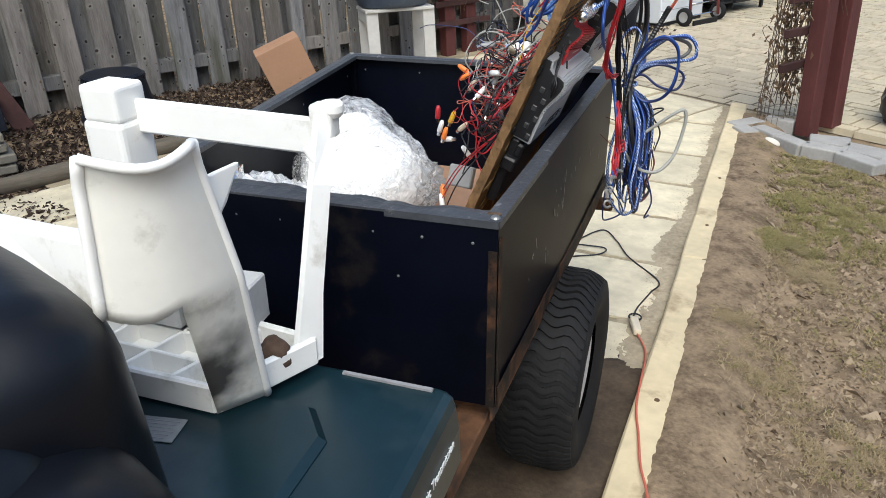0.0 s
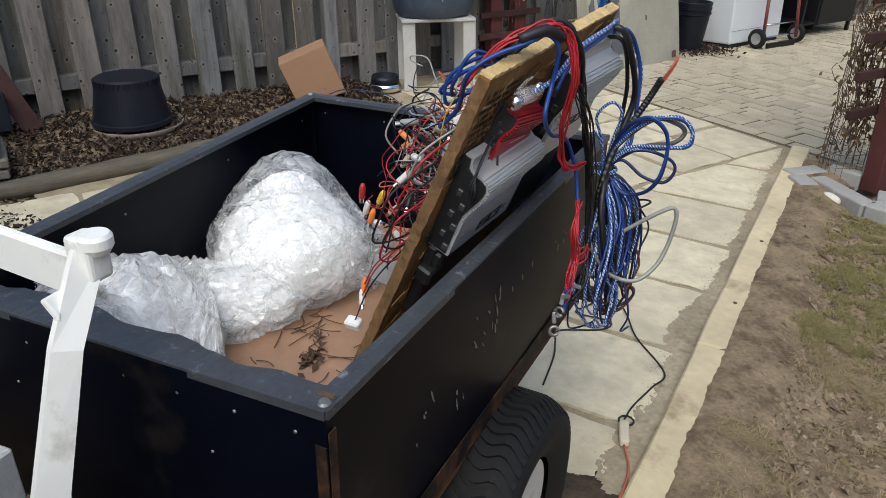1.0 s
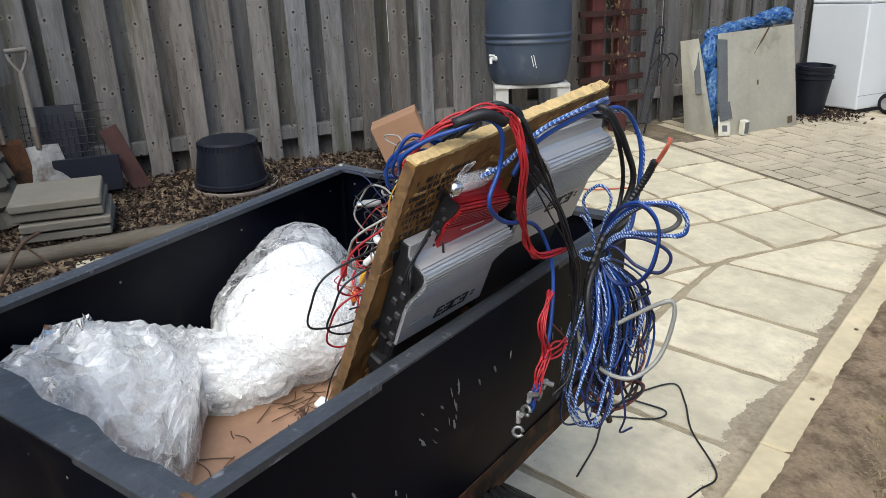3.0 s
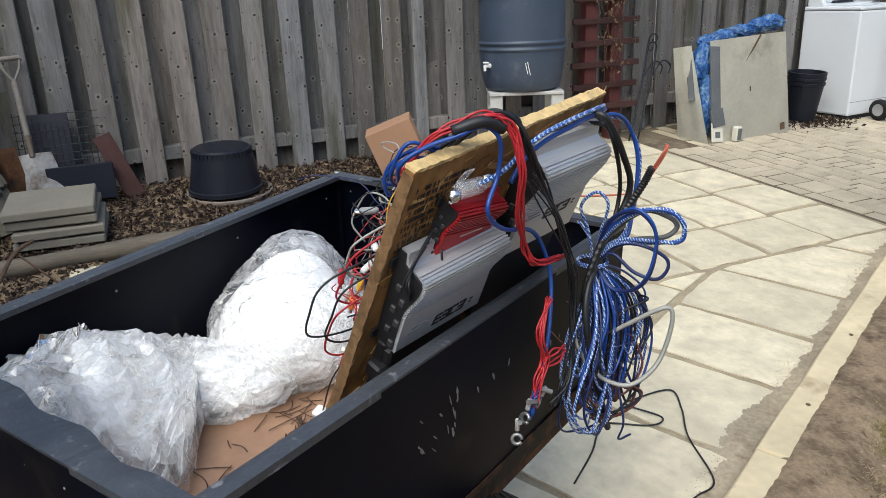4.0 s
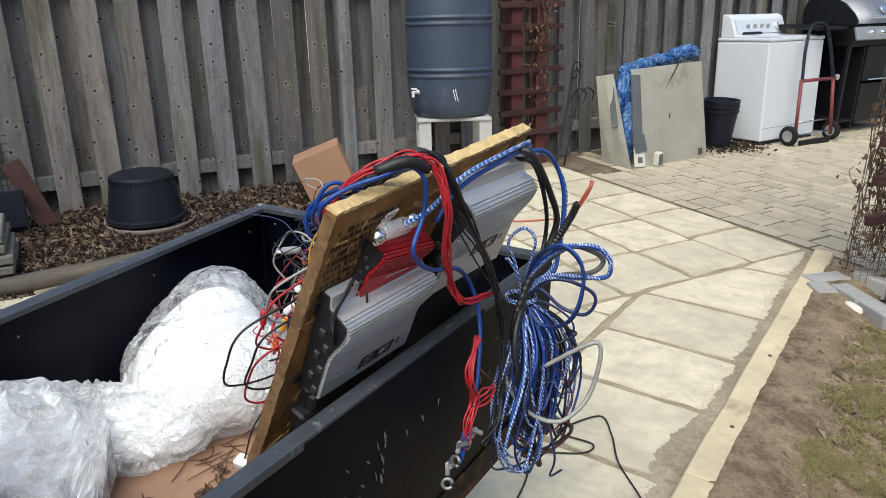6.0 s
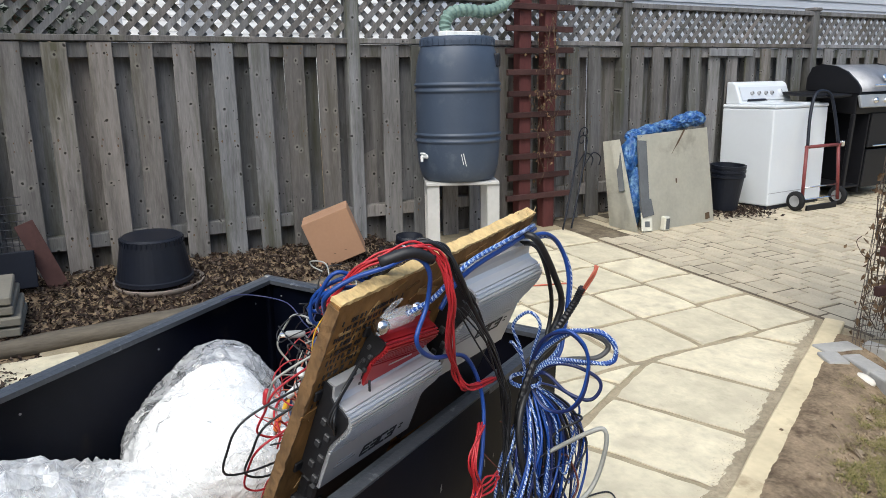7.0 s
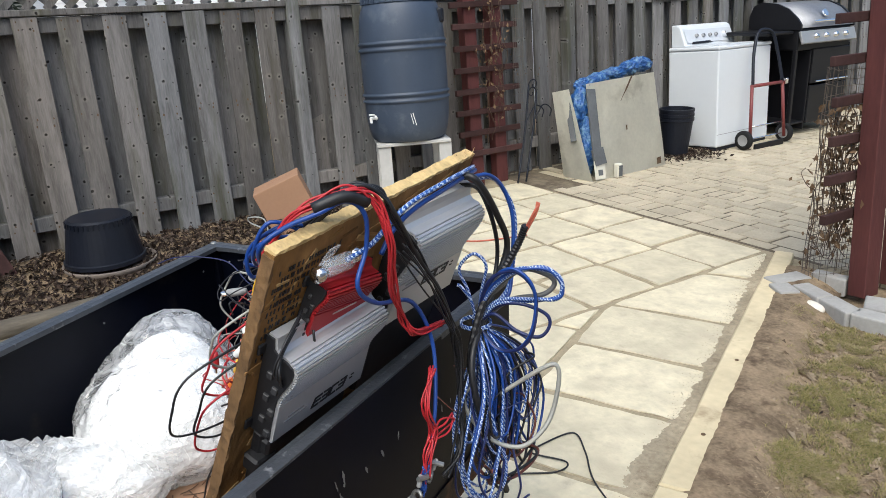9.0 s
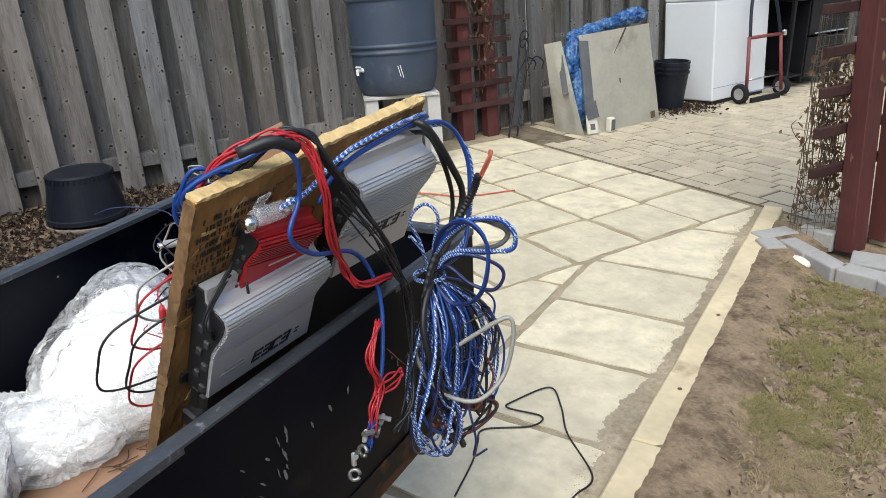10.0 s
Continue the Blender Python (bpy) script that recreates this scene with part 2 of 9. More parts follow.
def frame_of(o, ex, ey):
    """A pose with its x axis along ex and its y axis near ey."""
    ex = Vector(ex).normalized()
    ez = ex.cross(Vector(ey)).normalized()
    ey = ez.cross(ex)
    m = Matrix((ex, ey, ez)).transposed().to_4x4()
    m.translation = o
    return m
M_KNOT = material("dark_knot", (0.10, 0.06, 0.03), 0.8, var=0.3, scale=60, grain=200, bump=0.2)
M_LOG = material("weathered_log", (0.13, 0.112, 0.088), 0.9, var=0.4, scale=6, grain=40, stretch=(3, 0.5, 3), bump=0.5, spec=0.15)
M_PAVER_FAR = material("dusty_paver", (0.47, 0.41, 0.295), 0.9, var=0.22, scale=1.5, grain=30, bump=0.15, spec=0.25, stain=(0.30, 0.27, 0.22), stain_amount=0.35, stain_scale=1.3)
M_RIM = material("worn_black_rim", (0.050, 0.054, 0.062), 0.36, var=0.25, scale=30, grain=120, bump=0.12, stain=(0.24, 0.24, 0.25), stain_amount=0.1, stain_scale=45)
M_REDDARK = material("dark_weathered_slat", (0.050, 0.025, 0.023), 0.8, var=0.35, scale=6, grain=40, bump=0.2, per_object=0.2, spec=0.2)
M_RUST = material("rusty_steel", (0.11, 0.055, 0.028), 0.85, var=0.45, scale=14, grain=70, bump=0.35, stain=(0.03, 0.025, 0.025), stain_amount=0.45, stain_scale=9, spec=0.2)
M_RUSTPAINT = material("rusting_black_paint", (0.012, 0.010, 0.009), 0.6, var=0.4, scale=12, grain=60, bump=0.2, stain=(0.11, 0.05, 0.024), stain_amount=0.6, stain_scale=16, spec=0.2)
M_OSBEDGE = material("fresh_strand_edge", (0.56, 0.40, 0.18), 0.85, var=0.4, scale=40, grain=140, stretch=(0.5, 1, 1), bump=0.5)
M_OSBDARK = material("brown_strand_edge", (0.17, 0.095, 0.038), 0.85, var=0.6, scale=40, grain=140, stretch=(1, 1, 0.5), bump=0.5)
M_TERMINAL = material("dull_terminal", (0.04, 0.04, 0.042), 0.4, var=0.2, scale=60, grain=200, bump=0.0)
M_BOLT = material("zinc_bolt", (0.30, 0.30, 0.29), 0.45, metal=0.8, var=0.2, scale=60, grain=200, bump=0.0)
M_RIMWHITE = material("off_white_wheel", (0.62, 0.61, 0.57), 0.5, var=0.1, scale=8, grain=50, bump=0.04, stain=(0.35, 0.31, 0.26), stain_amount=0.2, stain_scale=9)
M_FILL = material("white_filling", (0.97, 0.97, 0.98), 0.8, var=0.01, scale=10, grain=60, bump=0.05)
M_TWIG = material("dark_twig", (0.075, 0.045, 0.028), 0.9, var=0.4, scale=30, grain=120, bump=0.2)
M_OSB2 = material("pale_strand", (0.50, 0.36, 0.18), 0.8, var=0.35, scale=30, grain=90, stretch=(0.4, 1, 1), bump=0.2)
M_AMPBLACK = material("matt_black_plastic", (0.012, 0.012, 0.014), 0.5, var=0.3, scale=20, grain=90, bump=0.05)
M_GREYTEXT = material("grey_print", (0.25, 0.25, 0.26), 0.6, var=0.1, scale=50, grain=90, bump=0.0)
M_PALEMARK = material("pale_print", (0.62, 0.5, 0.48), 0.6, var=0.1, scale=50, grain=90, bump=0.0)
M_WASH = material("dusty_silt", (0.38, 0.32, 0.225), 0.97, var=0.5, scale=6, grain=60, bump=0.6, bump_distance=0.01, stain=(0.20, 0.16, 0.11), stain_amount=0.45, stain_scale=12, spec=0.1)
M_HOOD = material("dulled_stainless_steel", (0.30, 0.30, 0.31), 0.55, metal=0.8, var=0.2, scale=8, grain=60, bump=0.03)
M_REDAMP = material("red_anodised_metal", (0.42, 0.02, 0.025), 0.4, metal=0.3, var=0.12, scale=10, grain=60, bump=0.02)
M_CHROME = material("chrome", (0.75, 0.75, 0.76), 0.18, metal=1.0, var=0.05, scale=30, grain=90, bump=0.0)


def clear_plastic(name, alpha, rough, tint=(0.9, 0.93, 0.97), bump=0.0):
    m = material(name, tint, rough, var=0.04, scale=10, grain=40, bump=bump, bump_distance=0.004)
    m.node_tree.nodes["Principled BSDF"].inputs["Alpha"].default_value = alpha
    return m


def film(name, least, most):
    """Thin crinkled plastic film: mostly clear, glossy, whitened along sharp creases."""
    m = bpy.data.materials.new(name)
    m.use_nodes = True
    N, L = m.node_tree.nodes, m.node_tree.links
    N.remove(N["Principled BSDF"])
    out = N["Material Output"]
    tc = N.new("ShaderNodeTexCoord")
    ns = N.new("ShaderNodeTexNoise")
    ns.inputs["Scale"].default_value = 9
    ns.inputs["Detail"].default_value = 3
    L.new(tc.outputs["Object"], ns.inputs[0])
    warp = N.new("ShaderNodeVectorMath")
    warp.operation = "MULTIPLY_ADD"
    warp.inputs[1].default_value = (0.12, 0.12, 0.12)
    L.new(ns.outputs["Color"], warp.inputs[0])
    L.new(tc.outputs["Object"], warp.inputs[2])
    ridges = []
    for scale, squeeze in ((12.0, (1, 1, 0.45)), (27.0, (0.5, 1, 1)), (60.0, (1, 0.6, 1))):
        mp = N.new("ShaderNodeMapping")
        mp.inputs["Scale"].default_value = squeeze
        L.new(warp.outputs[0], mp.inputs[0])
        nz = N.new("ShaderNodeTexNoise")
        nz.inputs["Scale"].default_value = scale
        nz.inputs["Detail"].default_value = 1.5
        L.new(mp.outputs[0], nz.inputs[0])
        sub = N.new("ShaderNodeMath")
        sub.operation = "SUBTRACT"
        sub.inputs[1].default_value = 0.5
        L.new(nz.outputs[0], sub.inputs[0])
        ab = N.new("ShaderNodeMath")
        ab.operation = "ABSOLUTE"
        L.new(sub.outputs[0], ab.inputs[0])
        ridges.append(ab.outputs[0])
    h = ridges[0]
    for r, w in ((ridges[1], 0.4), (ridges[2], 0.07)):
        ad = N.new("ShaderNodeMath")
        ad.operation = "MULTIPLY_ADD"
        ad.inputs[1].default_value = w
        L.new(r, ad.inputs[0])
        L.new(h, ad.inputs[2])
        h = ad.outputs[0]
    bp = N.new("ShaderNodeBump")
    bp.inputs["Strength"].default_value = 1.0
    bp.inputs["Distance"].default_value = 0.03
    bp.invert = True
    L.new(h, bp.inputs["Height"])
    line = None                                   # the creases themselves, fine and whitened
    for r, wide, top in ((ridges[0], 0.010, 0.85), (ridges[1], 0.010, 0.65), (ridges[2], 0.010, 0.35)):
        mr = N.new("ShaderNodeMapRange")
        mr.inputs[1].default_value, mr.inputs[2].default_value = 0.0, wide
        mr.inputs[3].default_value, mr.inputs[4].default_value = top, 0.0
        L.new(r, mr.inputs[0])
        if line is None:
            line = mr.outputs[0]
        else:
            mx = N.new("ShaderNodeMath")
            mx.operation = "MAXIMUM"
            L.new(line, mx.inputs[0])
            L.new(mr.outputs[0], mx.inputs[1])
            line = mx.outputs[0]
    cl = N.new("ShaderNodeTexNoise")
    cl.inputs["Scale"].default_value = 11
    cl.inputs["Detail"].default_value = 6
    cl.inputs["Roughness"].default_value = 0.7
    L.new(warp.outputs[0], cl.inputs[0])
    veil = N.new("ShaderNodeMapRange")
    veil.inputs[1].default_value, veil.inputs[2].default_value = 0.38, 0.66
    veil.inputs[3].default_value, veil.inputs[4].default_value = least, most
    L.new(cl.outputs[0], veil.inputs[0])
    body = N.new("ShaderNodeMath")
    body.operation = "MAXIMUM"
    L.new(line, body.inputs[0])
    L.new(veil.outputs[0], body.inputs[1])
    tr = N.new("ShaderNodeBsdfTransparent")
    tr.inputs[0].default_value = (0.99, 0.992, 0.995, 1)
    di = N.new("ShaderNodeBsdfDiffuse")
    di.inputs[0].default_value = (0.95, 0.955, 0.97, 1)
    tl = N.new("ShaderNodeBsdfTranslucent")
    tl.inputs[0].default_value = (0.95, 0.96, 0.98, 1)
    both = N.new("ShaderNodeMixShader")
    both.inputs[0].default_value = 0.36
    L.new(di.outputs[0], both.inputs[1])
    L.new(tl.outputs[0], both.inputs[2])
    m1 = N.new("ShaderNodeMixShader")
    L.new(body.outputs[0], m1.inputs[0])
    L.new(tr.outputs[0], m1.inputs[1])
    L.new(both.outputs[0], m1.inputs[2])
    gl = N.new("ShaderNodeBsdfGlossy")
    gl.inputs["Roughness"].default_value = 0.16
    L.new(bp.outputs[0], gl.inputs["Normal"])
    fr_ = N.new("ShaderNodeFresnel")
    fr_.inputs["IOR"].default_value = 1.75
    L.new(bp.outputs[0], fr_.inputs["Normal"])
    m2 = N.new("ShaderNodeMixShader")
    L.new(fr_.outputs[0], m2.inputs[0])
    L.new(m1.outputs[0], m2.inputs[1])
    L.new(gl.outputs[0], m2.inputs[2])
    L.new(m2.outputs[0], out.inputs[0])
    return m


M_BAG = film("clear_bag_film", 0.10, 0.62)
M_BAG2 = film("milky_bag_film", 0.16, 0.95)
M_CLEAR = clear_plastic("clear_hard_plastic", 0.22, 0.08)
M_STEM = M_TWIG
def cable_mat(name, colour, rough=0.4, var=0.12):
    return material(name, colour, rough, var=var, scale=20, grain=200, bump=0.0)


def flecked(name, colour, fleck):
    """Braided cable: slanting pale flecks on a coloured sleeve."""
    m = cable_mat(name, colour, 0.35)
    nt = m.node_tree
    N, L = nt.nodes, nt.links
    b = N["Principled BSDF"]
    old = b.inputs["Base Color"].links[0].from_socket
    tc = N.new("ShaderNodeTexCoord")
    w = N.new("ShaderNodeTexWave")
    w.bands_direction = "DIAGONAL"
    w.inputs["Scale"].default_value = 85
    w.inputs["Distortion"].default_value = 5
    w.inputs["Detail Scale"].default_value = 6
    L.new(tc.outputs["Object"], w.inputs[0])
    mr = N.new("ShaderNodeMapRange")
    mr.inputs[1].default_value, mr.inputs[2].default_value = 0.70, 0.80
    L.new(w.outputs["Fac"], mr.inputs[0])
    mix = N.new("ShaderNodeMix")
    mix.data_type = "RGBA"
    L.new(mr.outputs[0], mix.inputs["Factor"])
    L.new(old, mix.inputs["A"])
    mix.inputs["B"].default_value = (*fleck, 1)
    L.new(mix.outputs["Result"], b.inputs["Base Color"])
    return m


M_BLUECABLE = cable_mat("blue_cable", (0.012, 0.052, 0.25), 0.35)
M_BLUEFLECK = flecked("blue_flecked_cable", (0.012, 0.065, 0.30), (0.55, 0.64, 0.80))
M_NAVY = cable_mat("navy_cable", (0.012, 0.02, 0.09), 0.4)
M_BLACKCABLE = cable_mat("black_cable", (0.012, 0.012, 0.014), 0.45)
M_REDWIRE = cable_mat("red_wire", (0.42, 0.02, 0.028), 0.45)
M_REDDULL = cable_mat("faded_red_wire", (0.50, 0.13, 0.08), 0.5)
M_GREYCABLE = cable_mat("grey_hose", (0.33, 0.33, 0.30), 0.45)
M_GREYDARK = cable_mat("dark_grey_cable", (0.10, 0.10, 0.10), 0.45)
M_BROWNCABLE = cable_mat("brown_cable", (0.12, 0.035, 0.025), 0.5)
M_YELLOW = cable_mat("yellow_plastic", (0.75, 0.45, 0.03), 0.4)
M_ORANGE = cable_mat("orange_plastic", (0.80, 0.22, 0.04), 0.4)
M_WHITEPLUG = cable_mat("white_plug", (0.78, 0.78, 0.76), 0.4)
M_CREAM = cable_mat("cream_plug", (0.62, 0.55, 0.42), 0.5)
M_GREYPLASTIC = cable_mat("grey_plastic", (0.28, 0.28, 0.28), 0.5)
M_STAND = material("pale_grey_painted_wood", (0.46, 0.45, 0.43), 0.7, var=0.12, scale=6, grain=40, bump=0.1)
M_HOSE = material("pale_green_plastic", (0.16, 0.24, 0.20), 0.5, var=0.15, scale=10, grain=60, bump=0.02)
M_DEADLEAF = material("dead_leaf", (0.16, 0.10, 0.055), 0.9, var=0.5, scale=30, grain=90, bump=0.1)
M_WIRE = material("rusty_wire", (0.12, 0.095, 0.075), 0.7, metal=0.3, var=0.3, scale=40, grain=90, bump=0.0)
M_WHITESTONE = material("pale_cobble", (0.62, 0.58, 0.50), 0.8, var=0.12, scale=20, grain=90, bump=0.1)
M_CARD2 = material("packing_tape", (0.30, 0.17, 0.10), 0.5, var=0.1, scale=8, grain=50, bump=0.0)
M_SAUCER = material("grey_brown_plastic", (0.20, 0.165, 0.14), 0.6, var=0.2, scale=8, grain=50, bump=0.03)
M_HANDLE = material("worn_tool_wood", (0.155, 0.14, 0.125), 0.8, var=0.3, scale=10, grain=60, bump=0.1)
M_STEELWORN = material("worn_steel", (0.40, 0.40, 0.40), 0.6, metal=0.4, var=0.3, scale=15, grain=70, bump=0.1, stain=(0.16, 0.12, 0.09), stain_amount=0.5, stain_scale=12)
M_BEIGE = material("stained_beige_plastic", (0.62, 0.595, 0.50), 0.6, var=0.12, scale=5, grain=40, bump=0.05, stain=(0.44, 0.41, 0.33), stain_amount=0.22, stain_scale=4)
# the tarp's pale streaks are highlights of its folds, put into the colour
M_TARP = material("blue_tarp", (0.016, 0.078, 0.26), 0.36, var=0.4, scale=22, grain=80, bump=0.5, stain=(0.20, 0.34, 0.46), stain_amount=0.6, stain_scale=20)
M_FASCIA = material("pale_grey_fascia", (0.55, 0.57, 0.60), 0.4, var=0.04, scale=8, grain=50, bump=0.0)
M_REDMETAL = material("red_painted_steel", (0.17, 0.032, 0.030), 0.5, var=0.2, scale=12, grain=60, bump=0.05)
M_GRILL = material("black_grill_paint", (0.009, 0.009, 0.011), 0.45, spec=0.25, var=0.2, scale=8, grain=60, bump=0.03)
M_STEEL = material("stainless_steel", (0.36, 0.36, 0.36), 0.5, metal=0.6, var=0.08, scale=6, grain=60, stretch=(1, 0.1, 1), bump=0.02)
M_SEAT = material("black_vinyl", (0.004, 0.005, 0.008), 0.36, var=0.2, scale=10, grain=90, bump=0.05, spec=0.3)
M_LABEL = material("worn_grey_label", (0.22, 0.23, 0.23), 0.6, var=0.2, scale=40, grain=120, bump=0.0)
M_LETTER = material("white_lettering", (0.72, 0.75, 0.75), 0.5, var=0.05, scale=40, grain=120, bump=0.0)


def scorched():
    """White plastic with one sooty burn mark on the leg."""
    m = material("scorched_white_plastic", (0.80, 0.785, 0.72), 0.5, var=0.06, scale=6, grain=40, bump=0.04, stain=(0.5, 0.48, 0.42), stain_amount=0.2, stain_scale=9)
    N, L = m.node_tree.nodes, m.node_tree.links
    b = N["Principled BSDF"]
    old = b.inputs["Base Color"].links[0].from_socket
    tc = N.new("ShaderNodeTexCoord")
    mp = N.new("ShaderNodeMapping")
    mp.inputs["Location"].default_value = (-0.13, 0.09, -0.055)
    mp.inputs["Scale"].default_value = (1.0, 1.0, 0.6)
    L.new(tc.outputs["Object"], mp.inputs[0])
    ln = N.new("ShaderNodeVectorMath")
    ln.operation = "LENGTH"
    L.new(mp.outputs[0], ln.inputs[0])
    ns = N.new("ShaderNodeTexNoise")
    ns.inputs["Scale"].default_value = 16
    ns.inputs["Detail"].default_value = 5
    L.new(tc.outputs["Object"], ns.inputs[0])
    ma = N.new("ShaderNodeMath")
    ma.operation = "MULTIPLY_ADD"
    ma.inputs[1].default_value = 0.11
    L.new(ns.outputs[0], ma.inputs[0])
    L.new(ln.outputs["Value"], ma.inputs[2])
    mr = N.new("ShaderNodeMapRange")
    mr.inputs[1].default_value, mr.inputs[2].default_value = 0.075, 0.125
    mr.inputs[3].default_value, mr.inputs[4].default_value = 0.95, 0.0
    L.new(ma.outputs[0], mr.inputs[0])
    mix = N.new("ShaderNodeMix")
    mix.data_type = "RGBA"
    L.new(mr.outputs[0], mix.inputs["Factor"])
    L.new(old, mix.inputs["A"])
    mix.inputs["B"].default_value = (0.03, 0.027, 0.027, 1)
    L.new(mix.outputs["Result"], b.inputs["Base Color"])
    return m


M_SCORCH = scorched()
M_EDGE = material("weathered_edging_block", (0.33, 0.32, 0.30), 0.9, var=0.2, scale=8, grain=70, bump=0.3)
M_BLOCK = material("light_concrete", (0.48, 0.48, 0.47), 0.9, var=0.1, scale=10, grain=90, bump=0.3)
M_SIDEWHITE = material("white_siding", (0.80, 0.80, 0.80), 0.5, var=0.03, scale=2, grain=20, bump=0.0)
M_SIDEGREY = material("grey_siding", (0.42, 0.44, 0.48), 0.6, var=0.05, scale=2, grain=20, bump=0.0)
M_CONIFER = material("dark_conifer", (0.022, 0.035, 0.022), 0.8, var=0.5, scale=3, grain=20, bump=0.0)


def island_mix(name, colours, rough=0.9):
    """Loose small pieces, each with one of a few colours."""
    m = bpy.data.materials.new(name)
    m.use_nodes = True
    N, L = m.node_tree.nodes, m.node_tree.links
    b = N["Principled BSDF"]
    g = N.new("ShaderNodeNewGeometry")
    r = N.new("ShaderNodeValToRGB")
    r.color_ramp.elements[0].color = (*colours[0], 1)
    r.color_ramp.elements[1].color = (*colours[-1], 1)
    for i, c in enumerate(colours[1:-1], 1):
        e = r.color_ramp.elements.new(i / (len(colours) - 1))
        e.color = (*c, 1)
    L.new(g.outputs["Random Per Island"], r.inputs[0])
    L.new(r.outputs[0], b.inputs["Base Color"])
    b.inputs["Roughness"].default_value = rough
    b.inputs["Specular IOR Level"].default_value = 0.2
    return m


M_SCRAPE = material("scraped_bare_metal", (0.17, 0.165, 0.16), 0.6, var=0.4, scale=80, grain=300, bump=0.1)
M_STRANDS = island_mix("wood_strands", [(0.36, 0.20, 0.075), (0.16, 0.08, 0.03), (0.46, 0.30, 0.13), (0.24, 0.13, 0.045), (0.32, 0.175, 0.06)])
M_LITTER = island_mix("leaf_litter", [(0.013, 0.009, 0.007), (0.032, 0.020, 0.014), (0.055, 0.036, 0.026), (0.024, 0.015, 0.011), (0.12, 0.09, 0.07), (0.016, 0.011, 0.009), (0.036, 0.024, 0.018)])
M_CLOD = island_mix("soil_clods", [(0.09, 0.064, 0.042), (0.24, 0.185, 0.125), (0.33, 0.26, 0.18), (0.15, 0.11, 0.07), (0.27, 0.205, 0.14)])
M_DUST = island_mix("sandy_crumbs", [(0.40, 0.34, 0.24), (0.28, 0.23, 0.16), (0.34, 0.285, 0.20), (0.24, 0.195, 0.135)])
M_STRAW = island_mix("dry_straw", [(0.20, 0.15, 0.09), (0.38, 0.30, 0.18), (0.28, 0.20, 0.12)])
M_GRASS = island_mix("yard_grass", [(0.12, 0.125, 0.035), (0.22, 0.20, 0.07), (0.32, 0.26, 0.11), (0.075, 0.080, 0.025), (0.36, 0.29, 0.14), (0.17, 0.16, 0.05)])


def thing(name, loc, label, category, group="", kind="", rz=0.0):
    ob = new(name)
    ob.matrix_world = pose(*loc, 0, 0, rz)
    return tagged(ob, label, category, group, kind)


def wpart(name, bm, mat, parent, label="", smooth=False):
    """A part drawn in world coordinates, hung under its thing."""
    up = parent.matrix_basis.copy()
    if parent.parent is not None:
        up = parent.parent.matrix_basis @ up
    bmesh.ops.transform(bm, matrix=up.inverted(), verts=bm.verts)
    return finish(name, bm, mat, parent, label, smooth)


def shared(name, me, m, parent):
    """One more piece on a mesh that other pieces use; m is in the parent's own coordinates."""
    ob = new(name, me)
    ob.parent = parent
    ob.matrix_basis = m
    return ob


def mesh_of(name, bm, mat):
    me = bpy.data.meshes.new(name)
    bmesh.ops.recalc_face_normals(bm, faces=bm.faces)
    bm.to_mesh(me)
    bm.free()
    me.materials.append(mat)
    return me


def clip(poly, px, py, nx, ny):
    """The part of a convex polygon on the side of the line through p that n points to."""
    out = []
    n = len(poly)
    for i in range(n):
        a, b = poly[i], poly[(i + 1) % n]
        da = (a[0] - px) * nx + (a[1] - py) * ny
        db = (b[0] - px) * nx + (b[1] - py) * ny
        if da >= 0:
            out.append(a)
        if (da >= 0) != (db >= 0):
            k = da / (da - db)
            out.append((a[0] + k * (b[0] - a[0]), a[1] + k * (b[1] - a[1])))
    return out


def shrink(poly, d):
    """Draws a convex polygon in by d on every side."""
    cx = sum(p[0] for p in poly) / len(poly)
    cy = sum(p[1] for p in poly) / len(poly)
    out = list(poly)
    n = len(poly)
    for i in range(n):
        a, b = poly[i], poly[(i + 1) % n]
        ex, ey = b[0] - a[0], b[1] - a[1]
        ln = math.hypot(ex, ey)
        if ln < 1e-6:
            continue
        nx, ny = -ey / ln, ex / ln
        if (cx - a[0]) * nx + (cy - a[1]) * ny < 0:
            nx, ny = -nx, -ny
        out = clip(out, a[0] + nx * d, a[1] + ny * d, nx, ny)
        if len(out) < 3:
            return []
    return out


def area(poly):
    return abs(sum(a[0] * b[1] - b[0] * a[1] for a, b in zip(poly, poly[1:] + poly[:1]))) / 2


rng = random.Random(7)

# ---- ground ----
KX, KY = -0.4415, 0.897          # along the kerb
K0 = (3.453, -0.255)             # a point on its paved edge


def ground_height(x, y):
    side = (x - K0[0]) * 0.897 + (y - K0[1]) * 0.4415
    h = -0.045
    if side > 0.05 and y < 1.25:
        h = -0.006 + 0.016 * noise.noise((x * 1.7, y * 1.7, 0)) + 0.009 * noise.noise((x * 9, y * 9, 3)) + 0.006 * noise.noise((x * 23, y * 23, 5))
        if y < 0.95:                              # soil rises towards the kerb
            k = max(0.0, 1 - max(0.0, side - 0.20) / 0.30) * max(0.0, min(1.0, (side - 0.09) / 0.06))
            h += k * k * (0.036 - h)
    elif x < 1.02 and y < 0.1:
        h = 0.012 + 0.03 * max(0.0, min(1.0, (0.9 - x) / 0.6)) + 0.02 * noise.noise((x * 4, y * 4, 1)) + 0.012 * noise.noise((x * 15, y * 15, 1))
    elif y < -2.05 and x < 3.3:
        h = -0.01 + 0.02 * noise.noise((x * 5, y * 5, 1))
    return h


